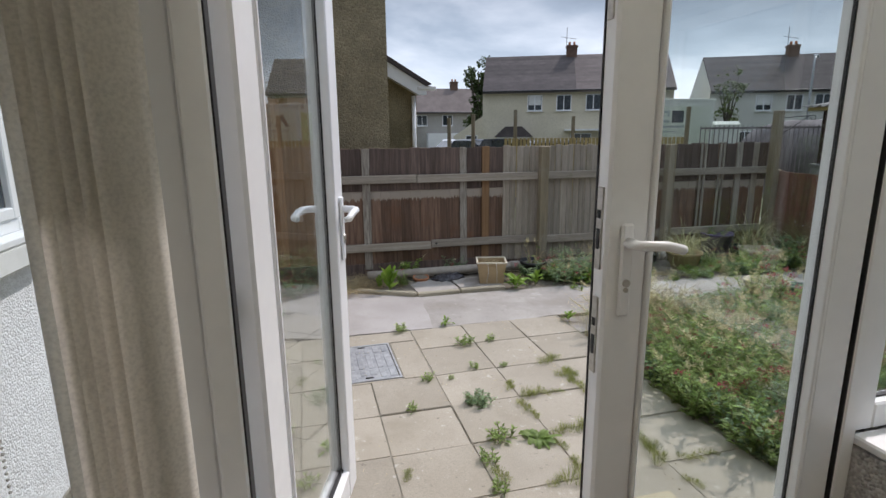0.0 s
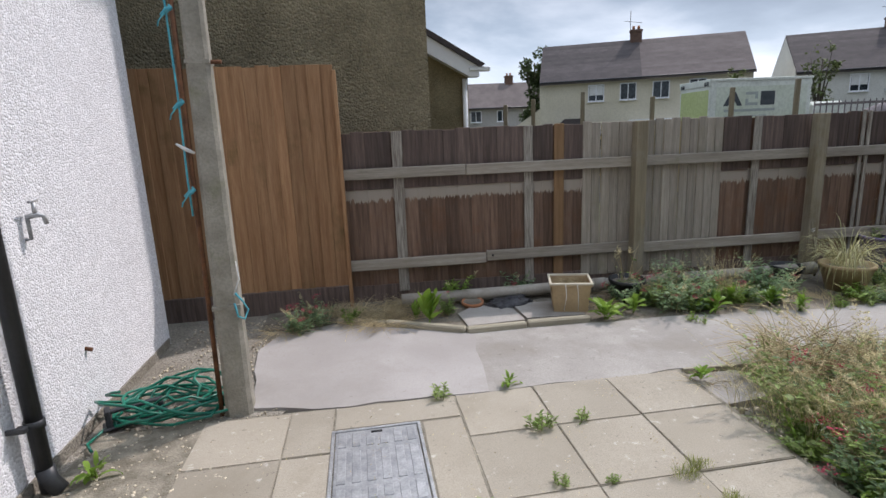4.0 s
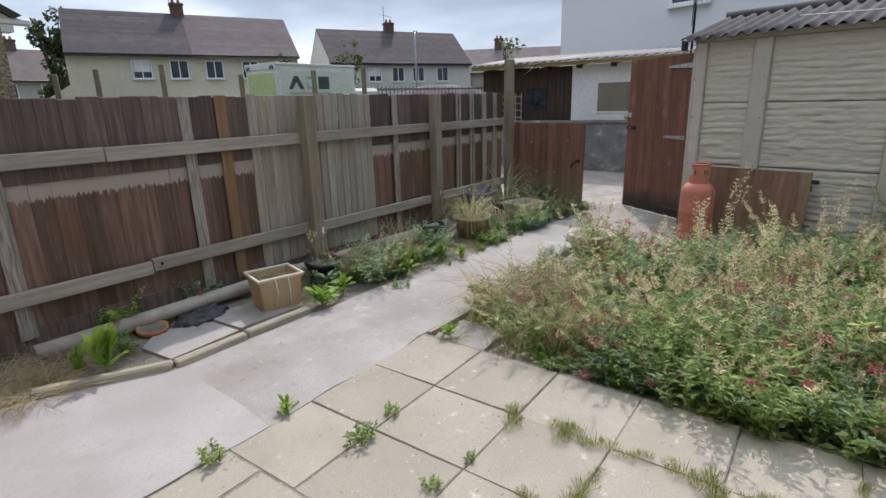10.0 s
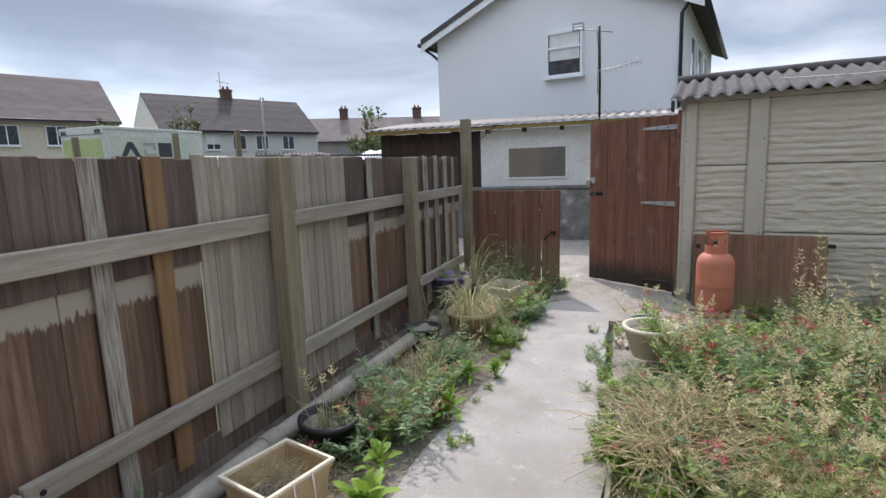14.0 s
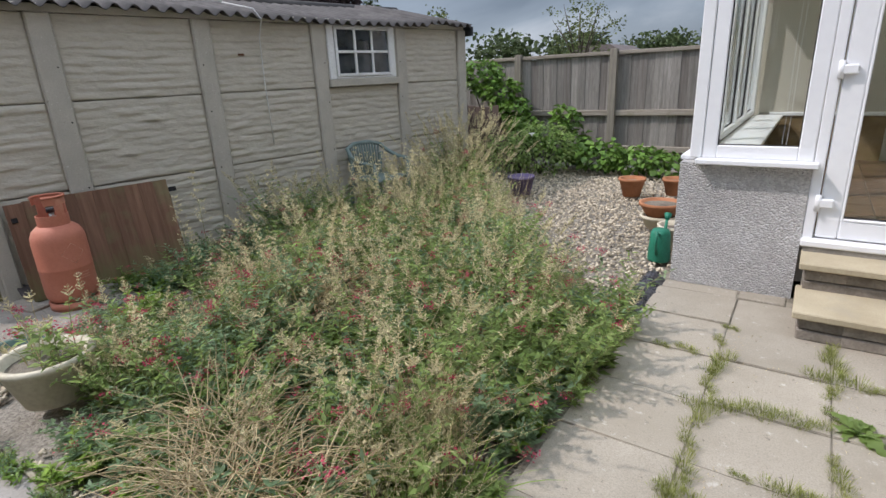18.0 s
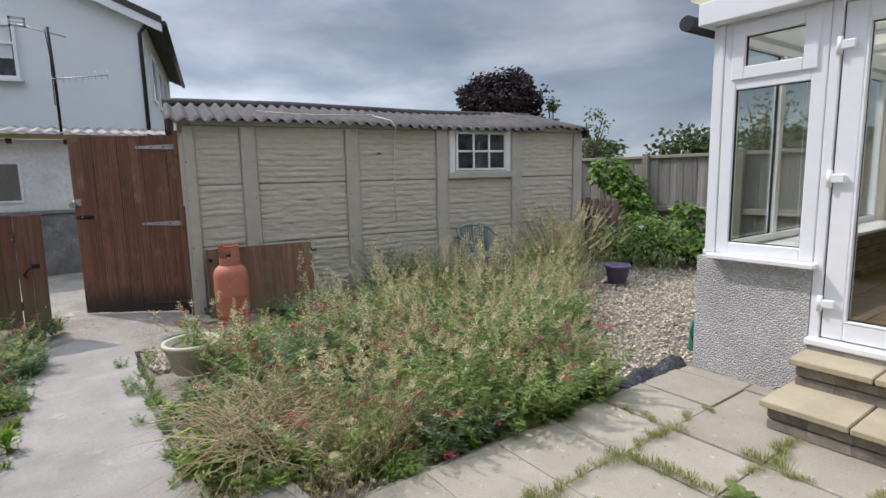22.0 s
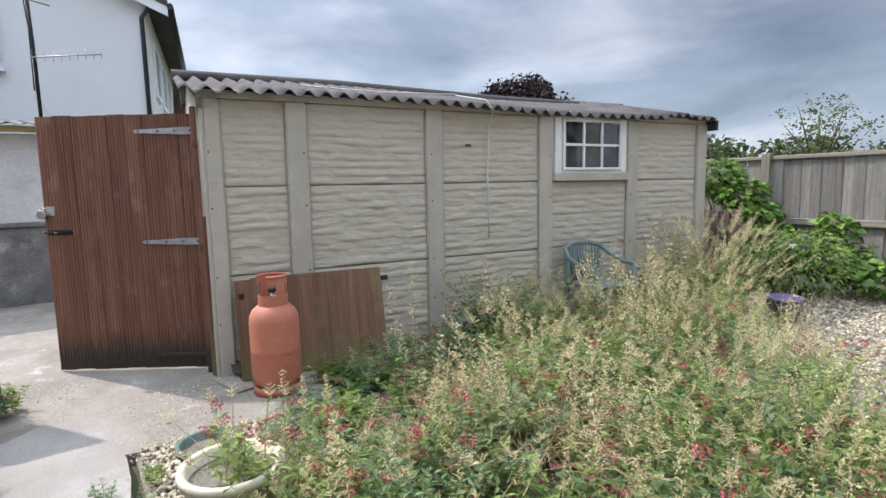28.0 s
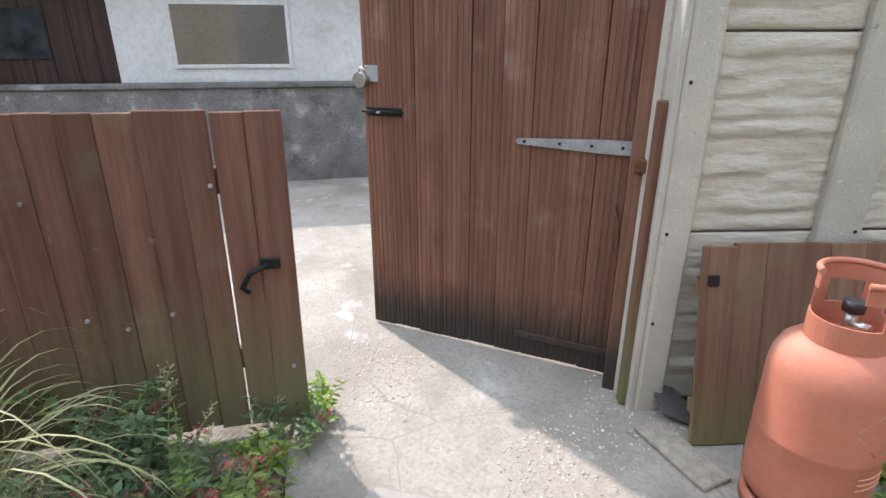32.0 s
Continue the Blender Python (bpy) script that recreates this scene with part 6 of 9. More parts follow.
def rock_panel(w, h, seed, courses):
    """A cast panel with a rough stone face in courses."""
    bm = bmesh.new()
    nx, nz = max(int(w / 0.030), 6), max(int(h / 0.0095), 8)
    grid = []
    for j in range(nz + 1):
        row = []
        for i in range(nx + 1):
            x, z = w * i / nx, h * j / nz
            c = z / h * courses + 0.16 * noise.noise((x * 1.7 + seed * 3.3, z * 2.0, seed)) + 0.10 * noise.noise((x * 9.0, z * 6, seed * 1.9))
            u = c % 1.0
            q = noise.noise((x * 5.2 + seed * 9.1, int(c) * 3.7 + seed, z * 8)) * 0.5 + noise.noise((x * 17 + seed, z * 42, seed * 2.3)) * 0.5
            ledge = max(0.1, 0.5 + 1.3 * noise.noise((x * 4.3 + seed, int(c) * 2.3, seed)))
            y = -0.013 * q - 0.011 * ledge * min(u * 6.0, 1.0, (1 - u) * 2.2)
            if i in (0, nx) or j in (0, nz):
                y = 0.0
            row.append(bm.verts.new((x, y, z)))
        grid.append(row)
    for a, b in zip(grid, grid[1:]):
        for i in range(nx):
            bm.faces.new((a[i], a[i + 1], b[i + 1], b[i])).smooth = True
    back = [bm.verts.new((x, 0.04, z)) for x, z in ((0, 0), (w, 0), (w, h), (0, h))]
    bm.faces.new(back)
    loop = [grid[0], [r[-1] for r in grid], grid[-1][::-1], [r[0] for r in grid][::-1]]
    for k, edge in enumerate(loop):
        bm.faces.new([*edge, back[(k + 1) % 4], back[k]])
    return bm


HS = (0.0, 0.745, 1.44, 2.10)
seed = 0
for a, b in zip(POSTS, POSTS[1:]):
    x0, x1 = a + 0.075, b - 0.075
    for z0, z1 in zip(HS, HS[1:]):
        seed += 1
        if 3.2 < a < 3.3 and z0 > 1.3:
            z1 = 1.44
            continue
        part("wall_panel", rock_panel(x1 - x0 - 0.004, z1 - z0 - 0.009, seed, max(round((z1 - z0) / 0.068), 1)), "garage", garage, m=pose(x0 + 0.002, 0.012, z0 + 0.004))
for k, s in enumerate(POSTS):
    po = part("panel_post", boxes((s - (0.085 if k else 0.03), s + 0.085, -0.028, 0.06, -0.1, GH), bevel=0.012), "garage_post", garage)
    for z in (0.38, 0.75, 1.28, 1.7):
        part("bolt_head", tube(bmesh.new(), [(s + (0.05 if k % 2 else -0.04 if k else -0.01), -0.027, z), (s + (0.05 if k % 2 else -0.04 if k else -0.01), -0.031, z)], 0.007, 8), "black_iron", po)
part("wall_shell", boxes((0.0, GL, 0.055, 0.075, -0.1, GH), (0.0, 0.06, 0.076, 2.75, -0.1, GH), (GL - 0.06, GL, 0.076, 2.75, -0.1, GH), (0.06, GL - 0.06, 2.69, 2.75, -0.1, GH)), "garage", garage)
part("gable", prism(bmesh.new(), [(0.06, GH), (2.75, GH), (1.40, 2.43)], 0.0, 0.06), "garage", garage, m=Matrix(((0, 1, 0, 0), (1, 0, 0, 0), (0, 0, 1, 0), (0, 0, 0, 1))))
part("gable", prism(bmesh.new(), [(0.06, GH), (2.75, GH), (1.40, 2.43)], GL - 0.06, GL), "garage", garage, m=Matrix(((0, 1, 0, 0), (1, 0, 0, 0), (0, 0, 1, 0), (0, 0, 0, 1))))


def corrugated(x0, x1, ya, za, yb, zb, pitch=0.146, amp=0.026, thick=0.007, per=8, sag=None, rows=5):
    """Corrugated sheets: the waves run along x, the sheet slopes from (ya, za) to (yb, zb)."""
    bm = bmesh.new()
    n = int((x1 - x0) / pitch * per)
    lay = []
    for off in (0.0, -thick):
        grid = []
        for j in range(rows + 1):
            u = j / rows
            row = []
            for i in range(n + 1):
                x = x0 + (x1 - x0) * i / n
                z = za + (zb - za) * u + amp * math.sin(2 * math.pi * i / per) + off
                if sag:
                    z += sag(x)
                row.append(bm.verts.new((x, ya + (yb - ya) * u + (0.02 * math.sin(int(x / 0.95) * 2.4) if j == 0 else 0), z)))
            grid.append(row)
        lay.append(grid)
    for k, grid in enumerate(lay):
        for a, b in zip(grid, grid[1:]):
            for i in range(n):
                q = (a[i], a[i + 1], b[i + 1], b[i])
                bm.faces.new(q if k == 0 else q[::-1]).smooth = True
    t, b = lay
    for r in (0, -1):
        for i in range(n):
            bm.faces.new((t[r][i], b[r][i], b[r][i + 1], t[r][i + 1]))
    for j in range(rows):
        for i in (0, -1):
            bm.faces.new((t[j][i], t[j + 1][i], b[j + 1][i], b[j][i]))
    return bm


def roof_sag(x):
    return 0.02 * math.sin(x * 1.3) + (0.03 if 4.9 < x < 5.3 else 0.0)


part("roof_sheet", corrugated(-0.11, GL + 0.05, -0.13, 2.135, 1.42, 2.50, sag=roof_sag), "asbestos", garage)
part("roof_sheet", corrugated(-0.11, GL + 0.05, 2.9, 2.135, 1.42, 2.50, sag=roof_sag), "asbestos", garage)
part("ridge_cap", tube(bmesh.new(), [(-0.12, 1.42, 2.515), (1.5, 1.42, 2.53), (3.6, 1.42, 2.49), (GL + 0.05, 1.42, 2.50)], 0.06, 10), "asbestos", garage)
part("gable_fascia", boxes((-0.10, -0.07, -0.12, 0.02, 2.02, 2.13), bevel=0.005), "pvc_black", garage)
part("gable_fascia", boxes((GL + 0.0, GL + 0.045, -0.14, 0.02, 2.02, 2.14), bevel=0.005), "pvc_black", garage)
part("eaves_filler", boxes((0.0, GL, 0.0, 0.05, GH + 0.001, GH + 0.062), bevel=0.003), "garage_post", garage)
part("wall_cable", tube(bmesh.new(), [(2.35, 0.3, 2.30), (2.45, -0.11, 2.20), (2.50, -0.15, 2.10), (2.51, -0.045, 1.95), (2.50, -0.04, 1.5), (2.51, -0.04, 0.9)], 0.006, 6), "rope_white", garage, "pale cable looped over the eave")
part("roof_cable", tube(bmesh.new(), [(0.9, 0.5, 2.33), (1.6, 0.35, 2.29), (2.36, 0.3, 2.31)], 0.006, 6), "rope_white", garage)
part("vent_brick", boxes((2.28, 2.34, -0.008, 0.012, 1.78, 1.80)), "rust", garage)
# its window, six small panes
gw = part("window_frame", boxes((3.33, 3.42, -0.03, 0.05, 1.523, 2.10), (4.26, 4.335, -0.03, 0.05, 1.523, 2.10), (3.42, 4.26, -0.03, 0.05, 1.523, 1.547), (3.42, 4.26, -0.03, 0.05, 2.082, 2.10), bevel=0.006), "upvc_old", garage)
part("sash", boxes((3.424, 3.458, -0.045, 0.0, 1.55, 2.08), (4.222, 4.256, -0.045, 0.0, 1.55, 2.08), (3.458, 4.222, -0.045, 0.0, 1.55, 1.582), (3.458, 4.222, -0.045, 0.0, 2.052, 2.08), bevel=0.004), "upvc_old", gw)
part("glazing_bar", boxes((3.699, 3.727, -0.04, -0.005, 1.582, 2.052), bevel=0.003), "upvc_old", gw)
part("glazing_bar", boxes((3.953, 3.981, -0.04, -0.005, 1.582, 2.052), bevel=0.003), "upvc_old", gw)
part("glazing_bar", boxes((3.458, 4.222, -0.042, -0.007, 1.803, 1.831), bevel=0.003), "upvc_old", gw)
part("window_sill", boxes((3.306, 4.364, -0.055, 0.05, 1.441, 1.522), bevel=0.006), "garage_post", gw)
for a, b in ((3.306, 3.329), (4.336, 4.364)):
    part("window_reveal", boxes((a, b, -0.01, 0.05, 1.523, 2.10)), "garage_post", gw)
# Garage panes take the near-black colour in place of an unlit interior.
for a, b in ((3.458, 3.699), (3.727, 3.953), (3.981, 4.222)):
    for c, d in ((1.582, 1.803), (1.831, 2.052)):
        part("pane", boxes((a, b, -0.02, -0.015, c, d)), "glass_unlit", gw)
# gate corner: rough infill by the end post
part("corner_post", boxes((0.012, 0.039, -0.02, 0.12, -0.1, 2.02), bevel=0.004), "garage_post", garage, "wide rough concrete corner post")

# ---- in front of the garage ----
lp = thing("leaning_panel", "old brown fence panel leaning against the garage", "fence panel", GA @ pose(0.17, -0.24, -0.025, -12, 0, -1.5))
for k in range(10):
    board(lp, 0.06 + k * 0.117, 0.122, 0.0, 0.77 + RNG.uniform(-0.006, 0.006), 0.006 * (k % 2), "wood_lean", 0.016)
part("panel_rail", boxes((0.0, 1.18, 0.012, 0.04, 0.12, 0.18), (0.0, 1.18, 0.012, 0.04, 0.58, 0.64), bevel=0.004), "wood_lean", lp)
part("hinge_stub", boxes((1.17, 1.235, -0.01, 0.03, 0.66, 0.70), bevel=0.003), "black_iron", lp)
part("nail_plate", boxes((0.02, 0.06, -0.02, -0.008, 0.62, 0.66), bevel=0.003), "black_iron", lp)

gb = thing("gas_bottle", "orange propane gas bottle with a guard collar", "gas bottle", pose(6.14, 3.70, -0.03, 0, 0, 195) @ Matrix.Diagonal((1.08, 1.08, 1.08, 1)))
part("foot_ring", lathe(bmesh.new(), [(0.135, 0.0), (0.15, 0.0), (0.152, 0.055), (0.137, 0.055), (0.135, 0.0)], 36), "gas_orange", gb)
body = part("shell", lathe(bmesh.new(), [(0, 0.04), (0.09, 0.045), (0.14, 0.065), (0.157, 0.10), (0.159, 0.14), (0.159, 0.285), (0.1605, 0.29), (0.1605, 0.298), (0.159, 0.303), (0.159, 0.475), (0.154, 0.515), (0.138, 0.552), (0.108, 0.58), (0.06, 0.597), (0, 0.60)], 48), "gas_orange", gb)
bm = bmesh.new()
rings = []
N = 40
for i in range(N):
    a = 2 * math.pi * i / N
    rings.append(a)
zs = (0.585, 0.655, 0.725, 0.775)
R_ = 0.094
outer = [[bm.verts.new((R_ * math.cos(a), R_ * math.sin(a), z)) for z in zs] for a in rings]
inner_ = [[bm.verts.new(((R_ - 0.005) * math.cos(a), (R_ - 0.005) * math.sin(a), z)) for z in zs] for a in rings]
gone = set()
for i in range(N):
    ang = (i + 0.5) / N * 360
    for j in range(3):
        if j == 1 and (15 < ang < 75 or 105 < ang < 165 or 200 < ang < 340):
            gone.add((i, j))
        if j == 2 and 235 < ang < 305:
            gone.add((i, j))
for i in range(N):
    k = (i + 1) % N
    for j in range(3):
        if (i, j) in gone:
            continue
        bm.faces.new((outer[i][j], outer[k][j], outer[k][j + 1], outer[i][j + 1]))
        bm.faces.new((inner_[i][j], inner_[i][j + 1], inner_[k][j + 1], inner_[k][j]))
        for (ii, jj, va, vb) in ((i, j + 1, (i, j + 1), (k, j + 1)), (i, j - 1, (i, j), (k, j))):
            if jj < 0 or jj > 2 or (ii, jj) in gone:
                bm.faces.new((outer[va[0]][va[1]], outer[vb[0]][vb[1]], inner_[vb[0]][vb[1]], inner_[va[0]][va[1]]))
        for ii, edge in (((i - 1) % N, i), (k, k)):
            if (ii, j) in gone:
                bm.faces.new((outer[edge][j], outer[edge][j + 1], inner_[edge][j + 1], inner_[edge][j]))
part("collar", bm, "gas_orange", gb, "orange guard collar with cut-outs")
part("collar_rim", tube(bmesh.new(), [(R_ * 0.99 * math.cos(a), R_ * 0.99 * math.sin(a), 0.776) for a in np.linspace(radians(-55), radians(235), 30)], 0.0085, 10), "gas_orange", gb)
vl = part("valve", tube(bmesh.new(), [(0, 0, 0.595), (0, 0, 0.67)], 0.016, 12), "steel", gb, "brass and steel valve")
part("valve_wheel", tube(bmesh.new(), [(0, 0, 0.67), (0, 0, 0.70)], 0.026, 14), "pvc_black", vl)
part("valve_outlet", tube(bmesh.new(), [(0, 0, 0.635), (0.05, 0.0, 0.635)], 0.014, 12), "steel", vl)
for s, z in ((0.05, 0.40),):
    bm = bmesh.new()
    for q in range(4):
        a0, a1 = math.pi / 2 * q, math.pi / 2 * (q + 1)
        pa = [(math.cos(a) * s * 1.4, math.sin(a) * s * 1.4) for a in (a0, a1)]
        tube(bm, [(0.1605 * math.cos(p[0] / 0.16 - 0.2), 0.1605 * math.sin(p[0] / 0.16 - 0.2), z + p[1]) for p in pa], 0.0025, 5)
    part("hazard_diamond", bm, "gas_mark", body)
bm = bmesh.new()
for q in range(3):
    tube(bm, [(0.160 * math.cos(a), 0.160 * math.sin(a), 0.255 - 0.018 * q) for a in np.linspace(-0.35, 0.25, 8)], 0.003, 4)
part("faded_print", bm, "gas_mark", body)

pk = thing("scrap_board", "weathered board lying by the garage corner", "board", pose(6.42, 3.93, -0.03, 0, 0, 12))
part("board", boxes((-0.17, 0.17, -0.065, 0.065, 0, 0.02), bevel=0.004), "wood_grey", pk)
sl = thing("slate_shard", "broken slate leaning by the garage post", "slate", pose(6.56, 3.80, -0.03, 0, -30, 20))
part("shard", slab_outline(bmesh.new(), [(0, 0), (0.05, -0.07), (0.19, -0.05), (0.21, 0.03), (0.08, 0.08)], 0, 0.01), "tile_dark", sl)

ch = thing("garden_chair", "faded green plastic garden armchair by the garage", "chair", GA @ pose(3.66, -0.30, -0.03, 0, 0, 4))
part("seat", boxes((-0.25, 0.25, -0.26, 0.18, 0.40, 0.43), bevel=0.012), "chair_green", ch)
bm = bmesh.new()
tube(bm, [(-0.30, -0.25, 0.61), (-0.315, -0.05, 0.63), (-0.31, 0.10, 0.69), (-0.26, 0.20, 0.775), (-0.12, 0.245, 0.81), (0.12, 0.245, 0.81), (0.26, 0.20, 0.775), (0.31, 0.10, 0.69), (0.315, -0.05, 0.63), (0.30, -0.25, 0.61)], 0.024, 10)
part("back_rail", bm, "chair_green", ch)
for k in range(13):
    x = -0.246 + 0.041 * k
    part("back_slat", tube(bmesh.new(), [(x * 0.92, 0.17, 0.42), (x * 0.97, 0.205, 0.6), (x, 0.235 - 0.5 * x * x, 0.80 - 0.5 * x * x)], [0.0125, 0.0125, 0.012], 6), "chair_green", ch)
for sx in (-1, 1):
    part("leg", tube(bmesh.new(), [(sx * 0.27, -0.26, 0.0), (sx * 0.265, -0.25, 0.3), (sx * 0.28, -0.25, 0.62)], [0.022, 0.026, 0.022], 8), "chair_green", ch)
    part("leg", tube(bmesh.new(), [(sx * 0.25, 0.25, 0.0), (sx * 0.22, 0.19, 0.4), (sx * 0.26, 0.17, 0.68)], [0.022, 0.026, 0.02], 8), "chair_green", ch)

# ---- fence at the far end of the garden ----
BF = pose(7.6, -3.52, 0, 0, 0, 181.5)
bf = thing("board_fence", "silvered grey board fence with a pale capping", "fence", BF)
for k in range(60):
    w = 0.128
    board(bf, 0.06 + k * 0.12, w, 0.04, 1.70 + RNG.uniform(-0.008, 0.008), 0.008 * (k % 2), "wood_back" if k % 5 else "wood_back_dark", 0.014)
for k in range(5):
    x = -0.02 + 1.625 * k
    part("fence_post", boxes((x - 0.055, x + 0.055, -0.10, -0.012, -0.1, 1.79), bevel=0.006), "wood_post_grey", bf)
    if k < 4:
        for z in (0.26, 0.82):
            part("rail", boxes((x + 0.058, x + 1.565, -0.055, -0.012, z - 0.045, z + 0.045), bevel=0.006), "wood_rail", bf)
        part("capping", boxes((x + 0.058, x + 1.565, -0.045, 0.03, 1.70, 1.755), bevel=0.006), "wood_rail", bf)
cp = thing("compost_crate", "dark rotting slatted crate under the climber", "crate", pose(6.45, -3.0, 0, 0, 0, 6))
for k in range(7):
    board(cp, -0.42 + 0.14 * k, 0.11, 0.0, 1.04 + RNG.uniform(-0.05, 0.03), 0.38, "wood_dark_top", 0.018)
    board(cp, -0.42 + 0.14 * k, 0.11, 0.0, 0.98 + RNG.uniform(-0.05, 0.03), -0.1, "wood_dark_top", 0.018)
for z in (0.3, 0.82):
    part("crate_rail", boxes((-0.5, 0.5, 0.35, 0.37, z, z + 0.07), bevel=0.004), "wood_dark_top", cp)

# ---- clutter by the conservatory corner ----
pot("plant_pot", "terracotta pot among the gravel", pose(3.40, -1.38, 0.0), 0.10, 0.15, 0.22, 0.014, "terracotta")
pot("plant_pot", "terracotta pot among the gravel", pose(2.95, -1.62, 0.0), 0.10, 0.14, 0.20, 0.014, "terracotta")
pot("plant_pot", "wide terracotta bowl on the gravel", pose(2.78, -0.12, 0.12), 0.13, 0.19, 0.13, 0.014, "terracotta")
pot("plant_pot", "pale plastic pot under the terracotta bowl", pose(2.78, -0.12, 0.0), 0.13, 0.17, 0.125, 0.014, "cream_plastic")
pot("plant_pot", "purple plastic pot under the climber", pose(4.68, -0.95, 0.0), 0.12, 0.16, 0.24, 0.01, "purple_plastic")
pot("plant_pot", "dirty white plastic pot beside the watering can", pose(2.52, 0.46, 0.0), 0.10, 0.14, 0.20, 0.01, "cream_plastic")
wc = thing("watering_can", "green plastic watering can on the gravel", "watering can", pose(2.57, 0.80, -0.02, 0, 0, 270) @ Matrix.Diagonal((0.85, 0.85, 0.9, 1)))
part("can_body", lathe(bmesh.new(), [(0, 0), (0.10, 0), (0.105, 0.02), (0.09, 0.26), (0.07, 0.29), (0.0, 0.29)], 20), "green_plastic", wc)
part("can_handle", tube(bmesh.new(), [(-0.08, 0, 0.26), (-0.15, 0, 0.30), (-0.17, 0, 0.2), (-0.11, 0, 0.08)], 0.013, 8), "green_plastic", wc)
part("can_spout", tube(bmesh.new(), [(0.09, 0, 0.06), (0.17, 0, 0.18), (0.24, 0, 0.33)], [0.026, 0.018, 0.014], 10), "green_plastic", wc)
part("can_rose", tube(bmesh.new(), [(0.235, 0, 0.32), (0.275, 0, 0.37)], [0.015, 0.038], 12), "green_plastic", wc)
fs = thing("plastic_sheeting", "crumpled black plastic sheeting along the paving edge", "sheeting")
bm = bmesh.new()
gx, gy = 20, 6
gr = []
for i in range(gx + 1):
    row = []
    for j in range(gy + 1):
        x, y = 2.41 + 0.17 * j / gy, 1.25 + 0.75 * i / gx
        z = -0.01 + 0.10 * math.sin(math.pi * j / gy) * (0.5 + 0.6 * noise.noise((x * 7, y * 7, 0.3))) + 0.03 * noise.noise((x * 19, y * 19, 2))
        row.append(bm.verts.new((x, y, z)))
    gr.append(row)
for a, b in zip(gr, gr[1:]):
    for j in range(gy):
        bm.faces.new((a[j], a[j + 1], b[j + 1], b[j])).smooth = True
part("sheet", bm, "black_film", fs)

# ---- lean-to over the yard ----
LT = pose(11.4, 9.6, 0, 0, 0, -90)     # local x along the front towards -y, local y away from the garden
lt = thing("lean_to_shed", "old lean-to with white and dark boarding on a concrete wall", "shed", LT)
part("base_wall", boxes((-0.2, 6.4, -0.06, 0.12, -0.1, 0.99), bevel=0.01), "grey_wall", lt)
part("wall_coping", boxes((-0.2, 6.4, -0.09, 0.15, 0.99, 1.05), bevel=0.012), "grey_wall", lt)
part("dark_boarding", boxes((-0.1, 2.20, 0.02, 0.07, 1.05, 2.22)), "lt_dark", lt)
for k in range(11):
    part("cover_strip", boxes((-0.1 + 0.21 * k, -0.075 + 0.21 * k, 0.008, 0.02, 1.05, 2.22)), "lt_dark", lt)
part("white_boarding", boxes((2.20, 6.4, 0.0, 0.07, 1.05, 2.22), bevel=0.004), "lt_white", lt)
w = part("window_board", boxes((2.80, 3.43, -0.012, -0.002, 1.235, 1.825)), "lt_board", lt, "brown boarded window")
part("window_board", boxes((3.43, 3.95, -0.016, -0.002, 1.235, 1.825)), "lt_board_grey", lt, "grey boarded half of the window")
part("window_frame", boxes((2.76, 2.80, -0.02, 0.0, 1.195, 1.865), (3.95, 3.99, -0.02, 0.0, 1.195, 1.865), (2.80, 3.95, -0.02, 0.0, 1.195, 1.235), (2.80, 3.95, -0.02, 0.0, 1.825, 1.865), bevel=0.004), "lt_white", lt)
part("pane", boxes((1.10, 1.59, 0.0, 0.012, 1.30, 1.77)), "glass_unlit", lt)
part("fascia", boxes((-0.3, 6.5, -0.22, -0.18, 2.22, 2.30), bevel=0.005), "yellow_timber", lt)
for k in range(9):
    part("rafter_end", boxes((0.1 + 0.75 * k, 0.17 + 0.75 * k, -0.18, 0.3, 2.15, 2.24), bevel=0.004), "lt_dark", lt)
part("roof_sheet", corrugated(-0.4, 6.6, -0.3, 2.32, 2.2, 2.62, pitch=0.2, amp=0.02, per=6, rows=1), "tin", lt)
part("end_wall", boxes((-0.1, -0.03, 0.08, 2.2, 0, 2.25)), "lt_dark", lt)
part("end_wall", boxes((6.33, 6.4, 0.13, 2.2, 0, 2.25)), "lt_dark", lt)
tl = thing("trellis", "pale timber trellis panel standing on the yard wall", "trellis", pose(11.3, 9.36, 1.05, 0, 0, -90))
for k in range(6):
    part("lath", boxes((0.0 + 0.15 * k, 0.025 + 0.15 * k, -0.01, 0.004, 0.0, 0.62)), "wood_pale", tl)
for k in range(4):
    part("lath", boxes((0.0, 0.78, 0.005, 0.02, 0.06 + 0.16 * k, 0.085 + 0.16 * k)), "wood_pale", tl)
an = thing("tv_aerial", "television aerial on a tall pole above the lean-to", "aerial", pose(11.45, 5.01, 2.3))
part("mast", tube(bmesh.new(), [(0, 0, 0), (0.01, 0, 0.9), (0, 0.02, 1.75)], 0.022, 8), "black_iron", an)
part("boom", tube(bmesh.new(), [(0, 0.05, 0.92), (-0.15, -0.75, 1.03)], 0.01, 6), "galv", an)
for k in range(9):
    u = k / 8
    part("element", tube(bmesh.new(), [(-0.02 - 0.13 * u, -0.02 - 0.73 * u, 0.86 + 0.11 * u), (-0.02 - 0.13 * u, -0.02 - 0.73 * u, 1.0 + 0.11 * u)], 0.005, 5), "galv", an)
part("upper_boom", tube(bmesh.new(), [(0, -0.22, 1.62), (0, 0.42, 1.74)], 0.012, 6), "galv", an)
